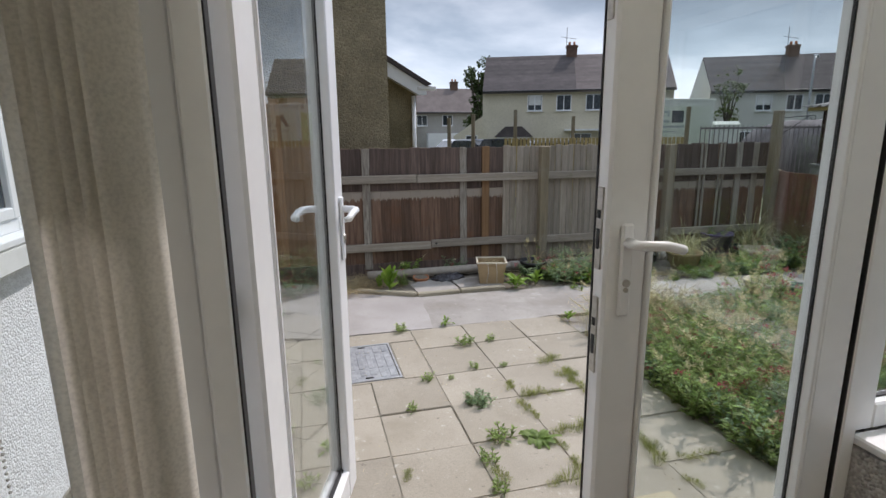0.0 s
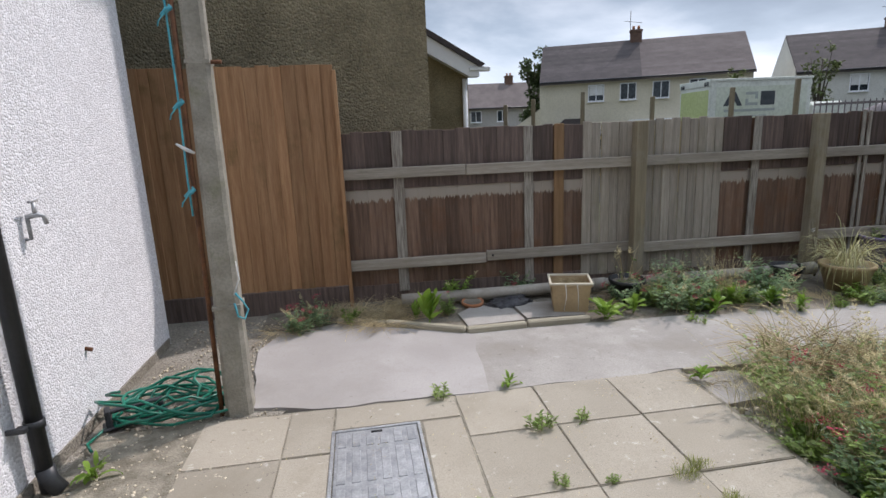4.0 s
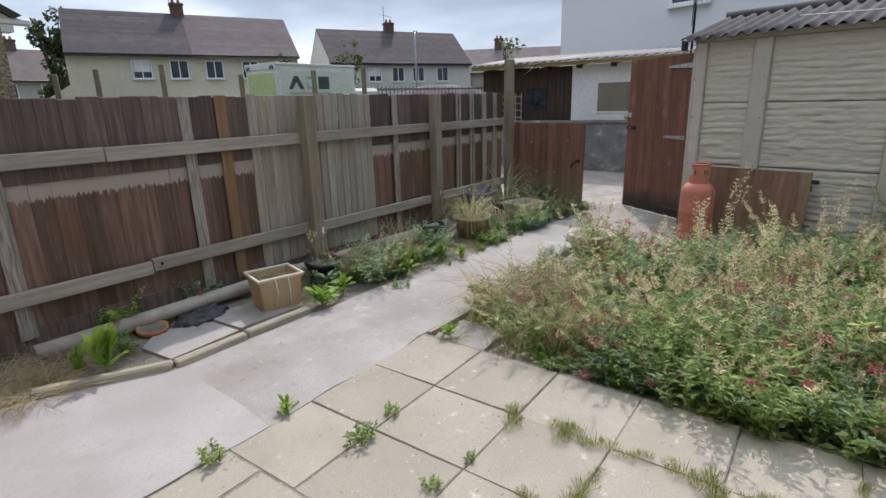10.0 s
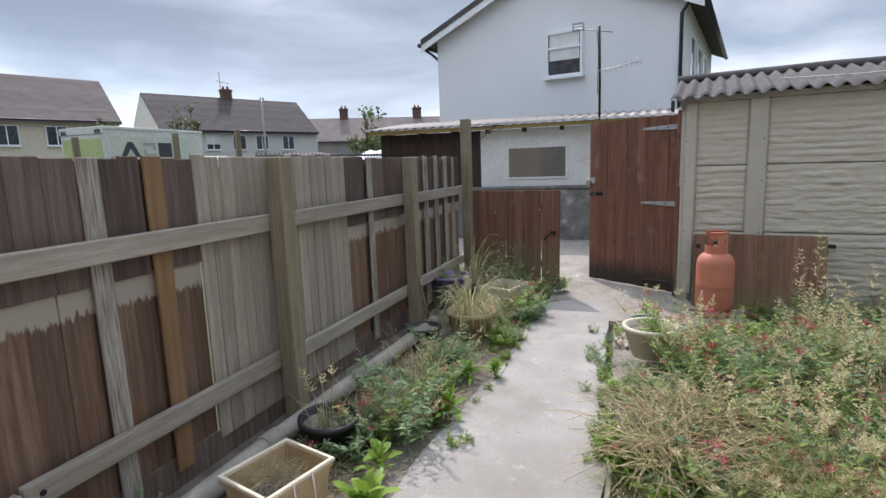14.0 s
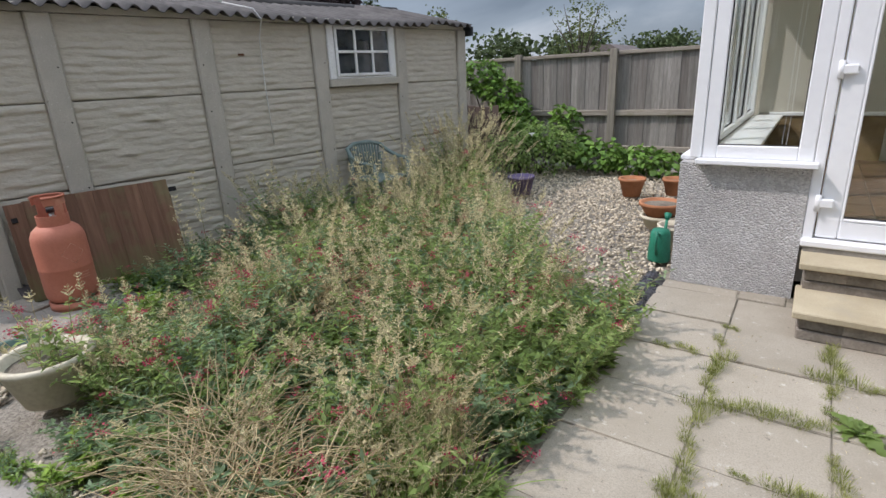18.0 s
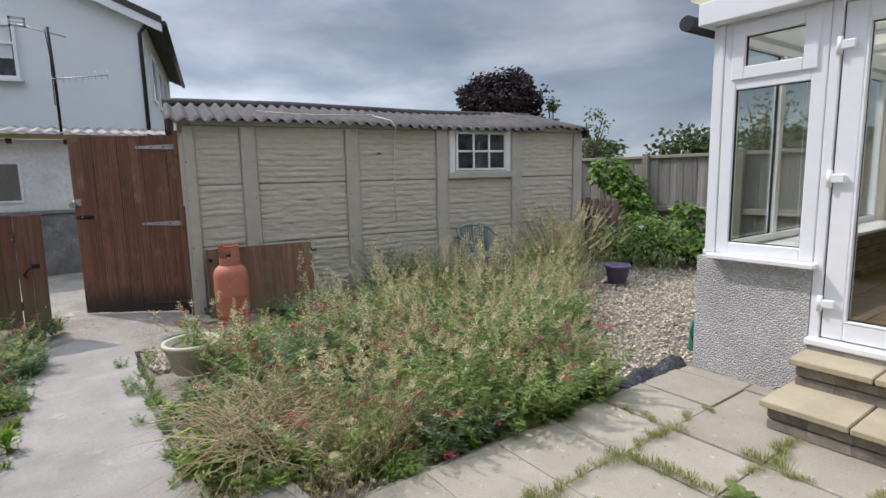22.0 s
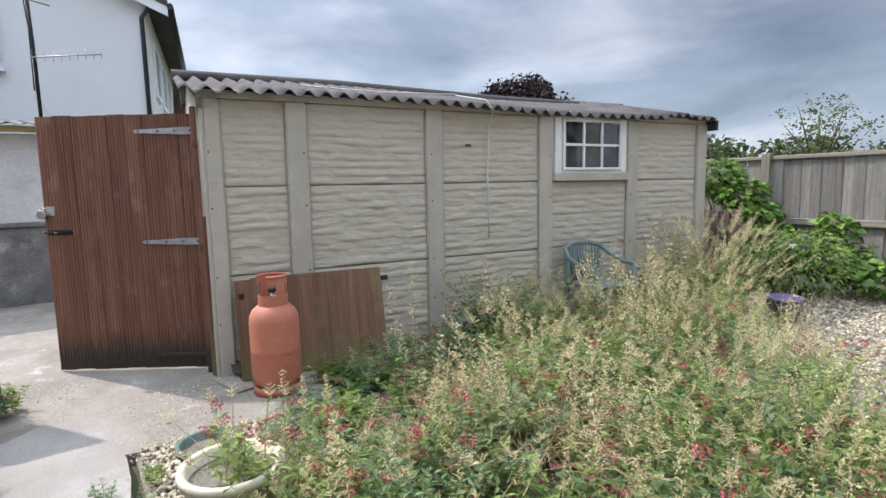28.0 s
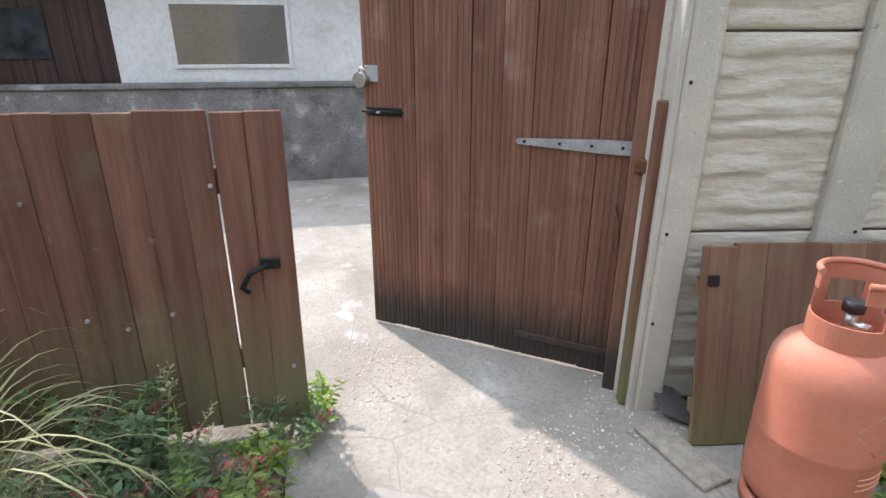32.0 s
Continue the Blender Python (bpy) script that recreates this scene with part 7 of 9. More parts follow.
part("reflector", boxes((-0.02, 0.0, 0.30, 0.52, 1.70, 1.73), (-0.02, 0.0, 0.30, 0.52, 1.82, 1.85), (-0.02, 0.0, 0.30, 0.33, 1.70, 1.85), (-0.02, 0.0, 0.49, 0.52, 1.70, 1.85), (-0.015, -0.005, 0.30, 0.52, 1.765, 1.78)), "galv", an)
part("lead", tube(bmesh.new(), [(0.02, 0.0, 0.9), (0.03, 0.03, 0.5), (0.05, -0.08, 0.2), (0.05, -0.2, 0.12)], 0.006, 5), "rope_white", an)
part("stay", tube(bmesh.new(), [(0.0, 0.06, 1.72), (0.0, 0.03, 1.3), (0.02, 0.04, 0.5)], 0.008, 5), "black_iron", an)


def far_window(parent, x, z, w, h, y=0.0, frame_mat="upvc", blind=False, split=1, cill=True):
    """A framed window in a far facade, on the face y."""
    win = part("window", boxes((x - w / 2, x + w / 2, y - 0.05, y - 0.03, z, z + h)), "glass_unlit", parent)
    t = 0.065
    fr = [(x - w / 2 - t, x - w / 2, y - 0.09, y, z - t, z + h + t), (x + w / 2, x + w / 2 + t, y - 0.09, y, z - t, z + h + t), (x - w / 2, x + w / 2, y - 0.09, y, z - t, z), (x - w / 2, x + w / 2, y - 0.09, y, z + h, z + h + t)]
    for k in range(1, split + 1):
        xx = x - w / 2 + w * k / (split + 1)
        fr.append((xx - t / 2, xx + t / 2, y - 0.09, y - 0.02, z, z + h))
    part("window_frame", boxes(*fr), frame_mat, win)
    if blind:
        part("blind", boxes((x - w / 2 + 0.03, x + w / 2 - 0.03, y - 0.056, y - 0.052, z + h * 0.35, z + h)), "upvc_old", win)
    if cill:
        part("window_sill", boxes((x - w / 2 - 0.12, x + w / 2 + 0.12, y - 0.14, y, z - t - 0.06, z - t)), frame_mat, win)
    return win


def gable_house(name, label, m, length, depth, eaves, ridge, wall, roofs, hip=0.0, tiles=True, over=0.35):
    """A house: local x along its front, local y to its back, front face at y = 0; roofs: (x0, x1, material)."""
    h = thing(name, label, "house", m)
    part("wall", prism(bmesh.new(), [(0, -0.3), (0, eaves), (depth / 2, ridge - 0.12), (depth, eaves), (depth, -0.3)], 0.0, length), wall, h, m=Matrix(((0, 1, 0, 0), (1, 0, 0, 0), (0, 0, 1, 0), (0, 0, 0, 1))))
    rise = ridge - eaves
    for x0, x1, mat in roofs:
        rf = part("roof", prism(bmesh.new(), [(-over, eaves - rise * over / (depth / 2)), (depth / 2, ridge), (depth + over, eaves - rise * over / (depth / 2)), (depth + over, eaves - 0.14 - rise * over / (depth / 2)), (depth / 2, ridge - 0.14), (-over, eaves - 0.14 - rise * over / (depth / 2))], x0, x1), mat, h, m=Matrix(((0, 1, 0, 0), (1, 0, 0, 0), (0, 0, 1, 0), (0, 0, 0, 1))))
        if tiles:
            n = 16
            ln = math.hypot(depth / 2 + over, rise * (1 + over / (depth / 2)))
            ang = math.degrees(math.atan2(rise, depth / 2))
            me = mesh_of("tile_course", boxes((0, x1 - x0, -0.01, ln / n + 0.02, 0.0, 0.035 if mat == "tile_dark" else 0.018)), mat)
            for k in range(n):
                u = k / n
                piece("tile_course", me, h, pose(x0, -over + (depth / 2 + over) * u, eaves - rise * over / (depth / 2) + rise * (1 + over / (depth / 2)) * u + 0.004, ang, 0, 0))
    part("gutter", tube(bmesh.new(), [(0, -over, eaves - 0.26), (length, -over, eaves - 0.26)], 0.06, 8), "upvc_old" if wall == "far_white" else "pvc_black", h)
    return h


def chimney(parent, x, y, z0, z1, w=0.9, d=0.6, mat="brick_far", pots=2, aerial=True):
    c = part("chimney", boxes((x - w / 2, x + w / 2, y - d / 2, y + d / 2, z0, z1), (x - w / 2 - 0.06, x + w / 2 + 0.06, y - d / 2 - 0.06, y + d / 2 + 0.06, z1 - 0.18, z1 - 0.05)), mat, parent)
    for k in range(pots):
        part("chimney_pot", tube(bmesh.new(), [(x - 0.2 + 0.4 * k, y, z1), (x - 0.2 + 0.4 * k, y, z1 + 0.3)], [0.12, 0.1], 10), "terracotta", c)
    if aerial:
        part("roof_aerial", tube(bmesh.new(), [(x - w / 2, y, z1 - 0.4), (x - w / 2, y, z1 + 1.5)], 0.025, 5), "black_iron", c)
        part("roof_aerial_arm", tube(bmesh.new(), [(x - w / 2 - 0.5, y - 0.3, z1 + 0.7), (x - w / 2 + 0.9, y + 0.2, z1 + 0.55)], 0.018, 5), "black_iron", c)
    return c


# white two-storey house behind the lean-to, its gable towards the garden
wh = thing("white_house", "white rendered two-storey house with its gable to the garden", "house", pose(16.887, 10.12, 0, 0, 0, -102.0))
W, ZE, ZR = 7.12, 5.62, 7.15
part("wall", prism(bmesh.new(), [(0, -0.3), (0, ZE), (W / 2, ZR - 0.1), (W, ZE), (W, -0.3)], 0.0, 9.0), "far_white", wh)
for k, (xa, za, xb, zb) in enumerate(((-0.45, ZE - 0.19, W / 2, ZR), (W + 0.45, ZE - 0.19, W / 2, ZR))):
    part("roof", prism(bmesh.new(), [(xa, za), (xb, zb), (xb, zb - 0.16), (xa, za - 0.16)], -0.28, 9.3), "tile_dark", wh)
    part("bargeboard", prism(bmesh.new(), [(xa, za - 0.165), (xb, zb - 0.165), (xb, zb - 0.36), (xa, za - 0.36)], -0.26, -0.22), "upvc", wh)
far_window(wh, 4.09, 3.92, 0.90, 1.08, 0.0, blind=True, split=0)
part("transom", boxes((3.64, 4.54, -0.088, -0.03, 4.60, 4.66)), "upvc", wh)
part("downpipe", tube(bmesh.new(), [(W - 0.06, -0.05, 0.0), (W - 0.06, -0.05, 5.05), (W + 0.1, -0.1, 5.25), (W + 0.4, -0.15, 5.35)], 0.045, 8), "pvc_black", wh)
part("gutter", tube(bmesh.new(), [(W + 0.5, -0.3, ZE - 0.36), (W + 0.5, 9.2, ZE - 0.36)], 0.065, 8), "pvc_black", wh)
part("gutter", tube(bmesh.new(), [(-0.5, -0.3, ZE - 0.36), (-0.5, 9.2, ZE - 0.36)], 0.065, 8), "pvc_black", wh)
part("downpipe", tube(bmesh.new(), [(-0.48, -0.2, ZE - 0.4), (-0.2, -0.06, ZE - 0.62), (-0.04, 0.1, ZE - 0.8)], 0.04, 8), "pvc_black", wh)
part("floodlight", boxes((W / 2 - 0.05, W / 2 + 0.08, -0.16, 0.0, ZR - 0.78, ZR - 0.66), bevel=0.01), "black_iron", wh)
side = part("side_panel", boxes((W - 0.001, W + 0.005, 0.4, 8.8, 0.0, 4.9)), "far_white", wh)
for y in (1.2, 3.2, 5.0):
    part("window", boxes((W + 0.004, W + 0.03, y, y + 0.95, 3.7, 4.75)), "glass_unlit", wh)
    part("window_frame", boxes((W + 0.006, W + 0.06, y - 0.08, y, 3.62, 4.83), (W + 0.006, W + 0.06, y + 0.95, y + 1.03, 3.62, 4.83), (W + 0.006, W + 0.06, y, y + 0.95, 3.62, 3.7), (W + 0.006, W + 0.06, y, y + 0.95, 4.75, 4.83)), "upvc", wh)

# neighbour's brown pebbledash house right behind the fence
nb_ = thing("pebbledash_house", "brown pebbledash gable wall of the neighbouring house", "house", pose(1.21, 7.32, 0, 0, 0, 2))
part("wall", boxes((-9, 0, 0, 9, -0.2, 6.5)), "house_brown", nb_)
part("roof", prism(bmesh.new(), [(-9.4, 6.4), (-4.5, 9.0), (0.4, 6.4)], -0.2, 9.2), "tile_brown", nb_)
ex = thing("pebbledash_extension", "brown single-storey extension with white bargeboard", "house", pose(-0.58, 13.4, 0.32, 0, 0, -2))
part("wall", prism(bmesh.new(), [(0, -0.2), (0, 4.3), (1.2, 3.95), (3.42, 2.55), (3.42, -0.2)], 0, 6), "house_brown", ex)
part("roof", prism(bmesh.new(), [(1.0, 4.3), (1.0, 4.18), (3.62, 2.62), (3.75, 2.66)], -0.35, 6.2), "tile_dark", ex)
part("bargeboard", prism(bmesh.new(), [(1.0, 4.17), (1.0, 3.78), (3.42, 2.42), (3.62, 2.42), (3.62, 2.61)], -0.30, -0.02), "upvc", ex)
part("downpipe", tube(bmesh.new(), [(3.34, -0.07, -0.1), (3.34, -0.07, 2.4)], 0.055, 10), "upvc", ex)
part("gutter", boxes((3.40, 3.86, -0.32, -0.2, 2.52, 2.62), bevel=0.02), "upvc", ex)

# far houses across the road
A0, A1 = Vector((15.17, 44.46)), Vector((29.44, 38.29))
da = A1 - A0
hA = gable_house("cream_house", "pair of cream rendered houses with dark and brown tiled roofs", pose(A0.x, A0.y, -0.4, 0, 0, math.degrees(math.atan2(da.y, da.x))), da.length, 7.0, 5.92, 8.9, "far_cream", [(0, da.length * 0.5, "tile_dark"), (da.length * 0.5, da.length + 0.1, "tile_brown")])
chimney(hA, da.length * 0.485, 3.5, 8.2, 9.7)
for x, bl_ in ((4.4, True), (6.8, False), (9.2, False), (11.8, False)):
    far_window(hA, x, 4.1, 1.1, 1.15, blind=bl_)
far_window(hA, 8.3, 0.75, 1.6, 1.35, split=1)
far_window(hA, 11.6, 0.75, 1.6, 1.35, split=1)
part("lean_to_wall", prism(bmesh.new(), [(-2.6, -0.2), (-2.6, 2.0), (0.0, 3.7), (0.0, -0.2)], 0.3, 4.5), "far_cream", hA)
far_window(hA, -1.0, 0.9, 0.9, 1.1, y=0.3)
po = part("porch", boxes((1.3, 4.1, -1.5, 0.0, -0.2, 1.9)), "upvc", hA, "white glazed porch")
part("porch_roof", prism(bmesh.new(), [(1.1, 1.9), (2.0, 2.75), (3.4, 2.75), (4.3, 1.9)], -1.7, 0.1), "tile_dark", po)
part("porch_window", boxes((1.45, 2.0, -1.53, -1.5, 0.7, 1.7), (3.1, 3.95, -1.53, -1.5, 0.7, 1.7)), "glass_unlit", po)
part("porch_door", boxes((2.15, 2.95, -1.54, -1.5, -0.1, 1.75)), "upvc_old", po)
part("canopy", boxes((6.9, 12.8, -0.7, 0.0, 2.35, 2.5)), "upvc_old", hA)

B0, B1 = Vector((33.81, 39.35)), Vector((46.66, 32.89))
db = B1 - B0
hB = gable_house("pale_house", "pair of pale rendered houses under a dark tiled roof", pose(B0.x, B0.y, -0.4, 0, 0, math.degrees(math.atan2(db.y, db.x))), db.length, 7.0, 5.70, 8.65, "far_pale", [(0, db.length, "tile_dark")])
chimney(hB, db.length * 0.5, 3.5, 8.0, 9.45)
for x in (4.2, 6.5, 8.6, 11.2):
    far_window(hB, x, 3.9, 1.1, 1.15, blind=x < 6)
for x in (3.0, 7.5, 11.5):
    far_window(hB, x, 0.8, 1.5, 1.3)
hC = gable_house("grey_house", "grey rendered houses under brown tiles across the road", pose(47.5, 36.0, -0.4, 0, 0, -62), 16, 7.0, 4.9, 7.3, "far_grey", [(0, 16, "tile_brown")], tiles=False)
chimney(hC, 5.0, 3.5, 7.0, 8.3, aerial=False)
chimney(hC, 13.0, 3.5, 7.0, 8.3, aerial=False)
hD = gable_house("terraced_house", "grey brick terraced houses far down the road", pose(3.0, 62.0, -0.4, 0, 0, -4), 22, 7.0, 4.9, 7.6, "far_grey", [(0, 22, "tile_brown")], tiles=False)
chimney(hD, 15.0, 3.5, 7.2, 8.4, aerial=False)
for x in (10.5, 13.5, 16.5, 19.0):
    far_window(hD, x, 3.2, 1.1, 1.1)
part("porch", boxes((11.0, 16.0, -1.4, 0, -0.2, 2.3)), "upvc", hD)

# street things
lp_ = thing("street_lamp", "grey street lamp with a curved arm", "street lamp", pose(30.4, 26.9, -0.45, 0, 0, 35))
part("column", tube(bmesh.new(), [(0, 0, 0), (0, 0, 4.5), (0, 0, 6.2), (0.1, 0, 6.5), (0.45, 0, 6.7)], [0.09, 0.07, 0.06, 0.055, 0.05], 8), "galv", lp_)
part("lantern", boxes((0.4, 0.95, -0.13, 0.13, 6.64, 6.8), bevel=0.04), "galv", lp_)


def road_car(name, label, m, material, length=4.1):
    c = thing(name, label, "car", m)
    h = length / 2
    bm = prism(bmesh.new(), [(-h, 0.3), (-h, 0.75), (-h + 0.25, 0.88), (h - 1.0, 0.90), (h - 0.15, 0.72), (h, 0.5), (h, 0.3)], -0.85, 0.85)
    bmesh.ops.bevel(bm, geom=list(bm.edges), offset=0.06, segments=2, affect="EDGES")
    part("body", bm, material, c)
    bm = prism(bmesh.new(), [(-h + 0.15, 0.86), (-h + 0.55, 1.42), (h - 1.75, 1.45), (h - 0.95, 0.88)], -0.74, 0.74)
    bmesh.ops.bevel(bm, geom=list(bm.edges), offset=0.07, segments=2, affect="EDGES")
    part("glasshouse", bm, "glass_unlit", c)
    bm = prism(bmesh.new(), [(-h + 0.5, 1.41), (-h + 0.65, 1.49), (h - 1.85, 1.50), (h - 1.7, 1.43)], -0.68, 0.68)
    part("roof_panel", bm, material, c)
    for sx in (-h + 0.75, h - 0.75):
        for sy in (-0.78, 0.78):
            wv = part("wheel", tube(bmesh.new(), [(sx, sy - 0.1, 0.31), (sx, sy + 0.1, 0.31)], 0.31, 18), "tyre", c)
            part("rim", tube(bmesh.new(), [(sx, sy - 0.105, 0.31), (sx, sy + 0.105, 0.31)], 0.19, 14), "galv", wv)
    for sy in (-0.6, 0.6):
        part("headlight", boxes((h - 0.14, h - 0.02, sy - 0.16, sy + 0.16, 0.60, 0.72), bevel=0.03), "van_white", c)
    return c


road_car("parked_car", "white hatchback parked across the road", pose(9.3, 33.5, -0.05, 0, 0, 200), "car_white", 3.9)
road_car("parked_car", "dark blue car parked across the road", pose(12.7, 34.0, -0.05, 0, 0, 10), "car_dark", 4.2)
road_car("parked_car", "silver car parked just beyond the fence", pose(10.0, 18.6, 0.02, 0, 0, -12), "car_silver", 4.3)

vn = thing("box_van", "white and green box van parked beyond the fence", "van", pose(14.16, 21.29, -0.05, 0, 0, -2.6))
part("box", boxes((0, 4.3, 0, 2.2, 0.85, 3.28), bevel=0.04), "van_white", vn)
part("side_panel", boxes((0.25, 4.1, -0.012, 0.0, 0.95, 2.98)), "van_side", vn, "pale green livery on the side")
part("rear_panel", boxes((-0.012, 0.0, 0.12, 2.08, 0.95, 2.9)), "van_green", vn, "green rear shutter")
part("roof_edge", boxes((-0.02, 4.32, -0.03, 0.03, 3.2, 3.3), (-0.03, 0.03, 0.0, 2.2, 3.05, 3.3), bevel=0.01), "van_white", vn)
part("tail_lamp", boxes((-0.03, 0.0, 0.1, 0.4, 3.05, 3.2), (-0.03, 0.0, 1.8, 2.1, 3.05, 3.2)), "van_mark", vn)
mk = part("livery_mark", prism(bmesh.new(), [(0.55, 2.25), (0.85, 2.78), (1.05, 2.78), (1.35, 2.25), (1.15, 2.25), (0.95, 2.55), (0.75, 2.25)], -0.02, -0.013), "van_mark", vn, "dark livery blocks on the van side")
part("livery_mark", boxes((1.48, 2.0, -0.02, -0.013, 2.25, 2.36), (1.48, 2.0, -0.02, -0.013, 2.66, 2.77), (1.88, 2.0, -0.02, -0.013, 2.5, 2.66), (1.48, 1.6, -0.02, -0.013, 2.36, 2.5)), "van_mark_light", vn)
part("livery_mark", boxes((2.12, 2.72, -0.02, -0.013, 2.25, 2.78), bevel=0.002), "van_mark", vn)
part("livery_bar", boxes((0.6, 2.75, -0.02, -0.013, 2.02, 2.12), (0.6, 2.4, -0.02, -0.013, 1.82, 1.87)), "van_mark_light", vn)
part("cab", boxes((4.32, 6.0, 0.1, 2.1, 0.4, 2.3), bevel=0.15), "van_white", vn)
for x in (0.9, 5.2):
    for y in (0.2, 2.0):
        part("wheel", tube(bmesh.new(), [(x, y - 0.12, 0.37), (x, y + 0.12, 0.37)], 0.37, 18), "tyre", vn)
part("chassis", boxes((0.1, 5.0, 0.4, 1.8, 0.45, 0.85)), "black_iron", vn)

cv = thing("covered_boat", "long shape under white tarpaulin beyond the fence", "tarpaulin", pose(20.6, 15.6, -0.1, 0, 0, -28))
bm = bmesh.new()
rs = []
for i in range(19):
    u = i / 18
    x = 5.6 * u
    r = 0.95 * (1 - abs(2 * u - 1) ** 4) ** 0.5 + 0.05
    rib = 0.05 * math.sin(i * 2.1)
    rs.append([bm.verts.new((x, (1.0 + rib) * r * math.cos(a), 1.25 + (1.15 + rib) * r * math.sin(a) * (1 if math.sin(a) > 0 else 0.9))) for a in (2 * math.pi * k / 16 for k in range(16))])
for a, b in zip(rs, rs[1:]):
    for k in range(16):
        bm.faces.new((a[k], a[(k + 1) % 16], b[(k + 1) % 16], b[k])).smooth = True
bm.faces.new(rs[0][::-1])
bm.faces.new(rs[-1])
part("tarpaulin", bm, "tarp", cv)
part("trailer", boxes((0.6, 5.0, -0.5, 0.5, 0.0, 0.35), bevel=0.02), "black_iron", cv)
nt = thing("netted_heap", "long heap under grey-brown netting beyond the fence", "netting", pose(16.6, 17.2, -0.1, 0, 0, -30))
bm = bmesh.new()
bmesh.ops.create_uvsphere(bm, u_segments=32, v_segments=16, radius=1.0)
for v in bm.verts:
    v.co = Vector((math.copysign(abs(v.co.x) ** 0.6, v.co.x) * 2.4 + 2.2, v.co.y * 0.9, max(v.co.z, -0.9) * 1.18 + 1.1 + 0.08 * noise.noise(v.co * 4)))
for f in bm.faces:
    f.smooth = True
part("netting", bm, "net", nt)
yf = thing("slat_fence", "low yellow pine slat fence with tall stakes", "fence", pose(5.6, 14.4, 0, 0, 0, -24))
for k in range(46):
    board(yf, 0.05 + 0.105 * k, 0.08, 0.0, 1.66, 0, "yellow_fence", 0.02, "slat")
part("slat_rail", boxes((0, 4.85, 0.01, 0.05, 0.4, 0.48), (0, 4.85, 0.01, 0.05, 1.3, 1.38)), "yellow_fence", yf)
for k, x in enumerate((-1.6, -0.9, 0.3, 1.9, 3.6, 4.9)):
    part("stake", boxes((x - 0.05, x + 0.05, 0.05, 0.15, -0.05, 2.25 + 0.1 * (k % 3)), bevel=0.01), "wood_post", yf)
mf = thing("mesh_fence", "grey iron railings beyond the timber fence", "railings", pose(10.3, 12.2, 0, 0, 0, -18))
for k in range(46):
    part("bar", boxes((0.12 * k, 0.12 * k + 0.018, 0, 0.018, 0, 1.95)), "net", mf)
part("bar_rail", boxes((0, 5.5, -0.01, 0.03, 1.85, 1.9), (0, 5.5, -0.01, 0.03, 0.4, 0.45)), "net", mf)

# ---- plants ----
def valerian(seed, height=0.6, stems=14, spread=0.17, dry=0.35, red=0.2, leafy=1.0, leaf_len=0.075, spire=0.3, green=0):
    """A clump: arching stems, paired leaves, branching heads of seed or flower. Materials as in VM; green picks the leaf."""
    rng = random.Random(seed)
    it = []
    for s in range(stems):
        a, r = rng.uniform(0, 6.283), spread * math.sqrt(rng.random())
        b = np.array((r * math.cos(a), r * math.sin(a), 0.0))
        lean = np.array((math.cos(a), math.sin(a), 0)) * rng.uniform(0.05, 0.6) + np.array((rng.gauss(0, 0.18), rng.gauss(0, 0.18), 0))
        h = height * rng.uniform(0.5, 1.15)
        pts = [b + np.array((0, 0, h * u)) + lean * h * u * u for u in (0, 0.3, 0.6, 0.85, 1.0)]
        straw = rng.random() < dry
        it.append(stalk(pts, 0.003, 0.0013, 4 if straw else 1))
        n = int(11 * leafy)
        for k in range(n):
            u = 0.05 + (0.93 if spire < 0.5 else 0.82) * k / max(n, 1)
            i = min(int(u * 4), 3)
            p = pts[i] + (pts[i + 1] - pts[i]) * (u * 4 - i)
            if straw and rng.random() < 0.6:
                continue
            aa = rng.uniform(0, 6.283)
            for side in (0, math.pi):
                w = np.array((math.cos(aa + side), math.sin(aa + side), rng.uniform(-0.1, 0.9)))
                ln = leaf_len * rng.uniform(0.6, 1.25) * (1.1 - 0.55 * u)
                it.append(leaf(p, w, ln, ln * rng.uniform(0.28, 0.46), green, rng.uniform(-0.6, 0.6)))
        top = pts[-1]
        if rng.random() < red:
            for k in range(44):
                q = top + np.array((rng.gauss(0, 0.021), rng.gauss(0, 0.021), rng.gauss(0, 0.014)))
                it.append(fleck(q, rng.uniform(0.005, 0.009), 3, rng))
        elif rng.random() < spire:
            ln = rng.uniform(0.09, 0.20) * min(height / 0.6, 1.2)
            ax = nrm(pts[-1] - pts[-2] + np.array((0, 0, 0.02)))
            it.append(stalk((top, top + ax * ln), 0.0013, 0.0007, 2))
            tiers = int(ln / 0.018)
            for k in range(tiers):
                u = k / tiers
                q = top + ax * ln * u
                a0 = rng.uniform(0, 6.283)
                br_ = 0.040 * (1 - 0.7 * u) * rng.uniform(0.6, 1.3)
                for j in range(3):
                    w = nrm((math.cos(a0 + 2.094 * j), math.sin(a0 + 2.094 * j), 0.8))
                    it.append(leaf(q, w, br_, br_ * 0.30, 2, rng.uniform(-1.5, 1.5)))
                    it.append(fleck(q + w * br_ * rng.uniform(0.6, 1.1), 0.0066, 2, rng))
    return soup_join(it)


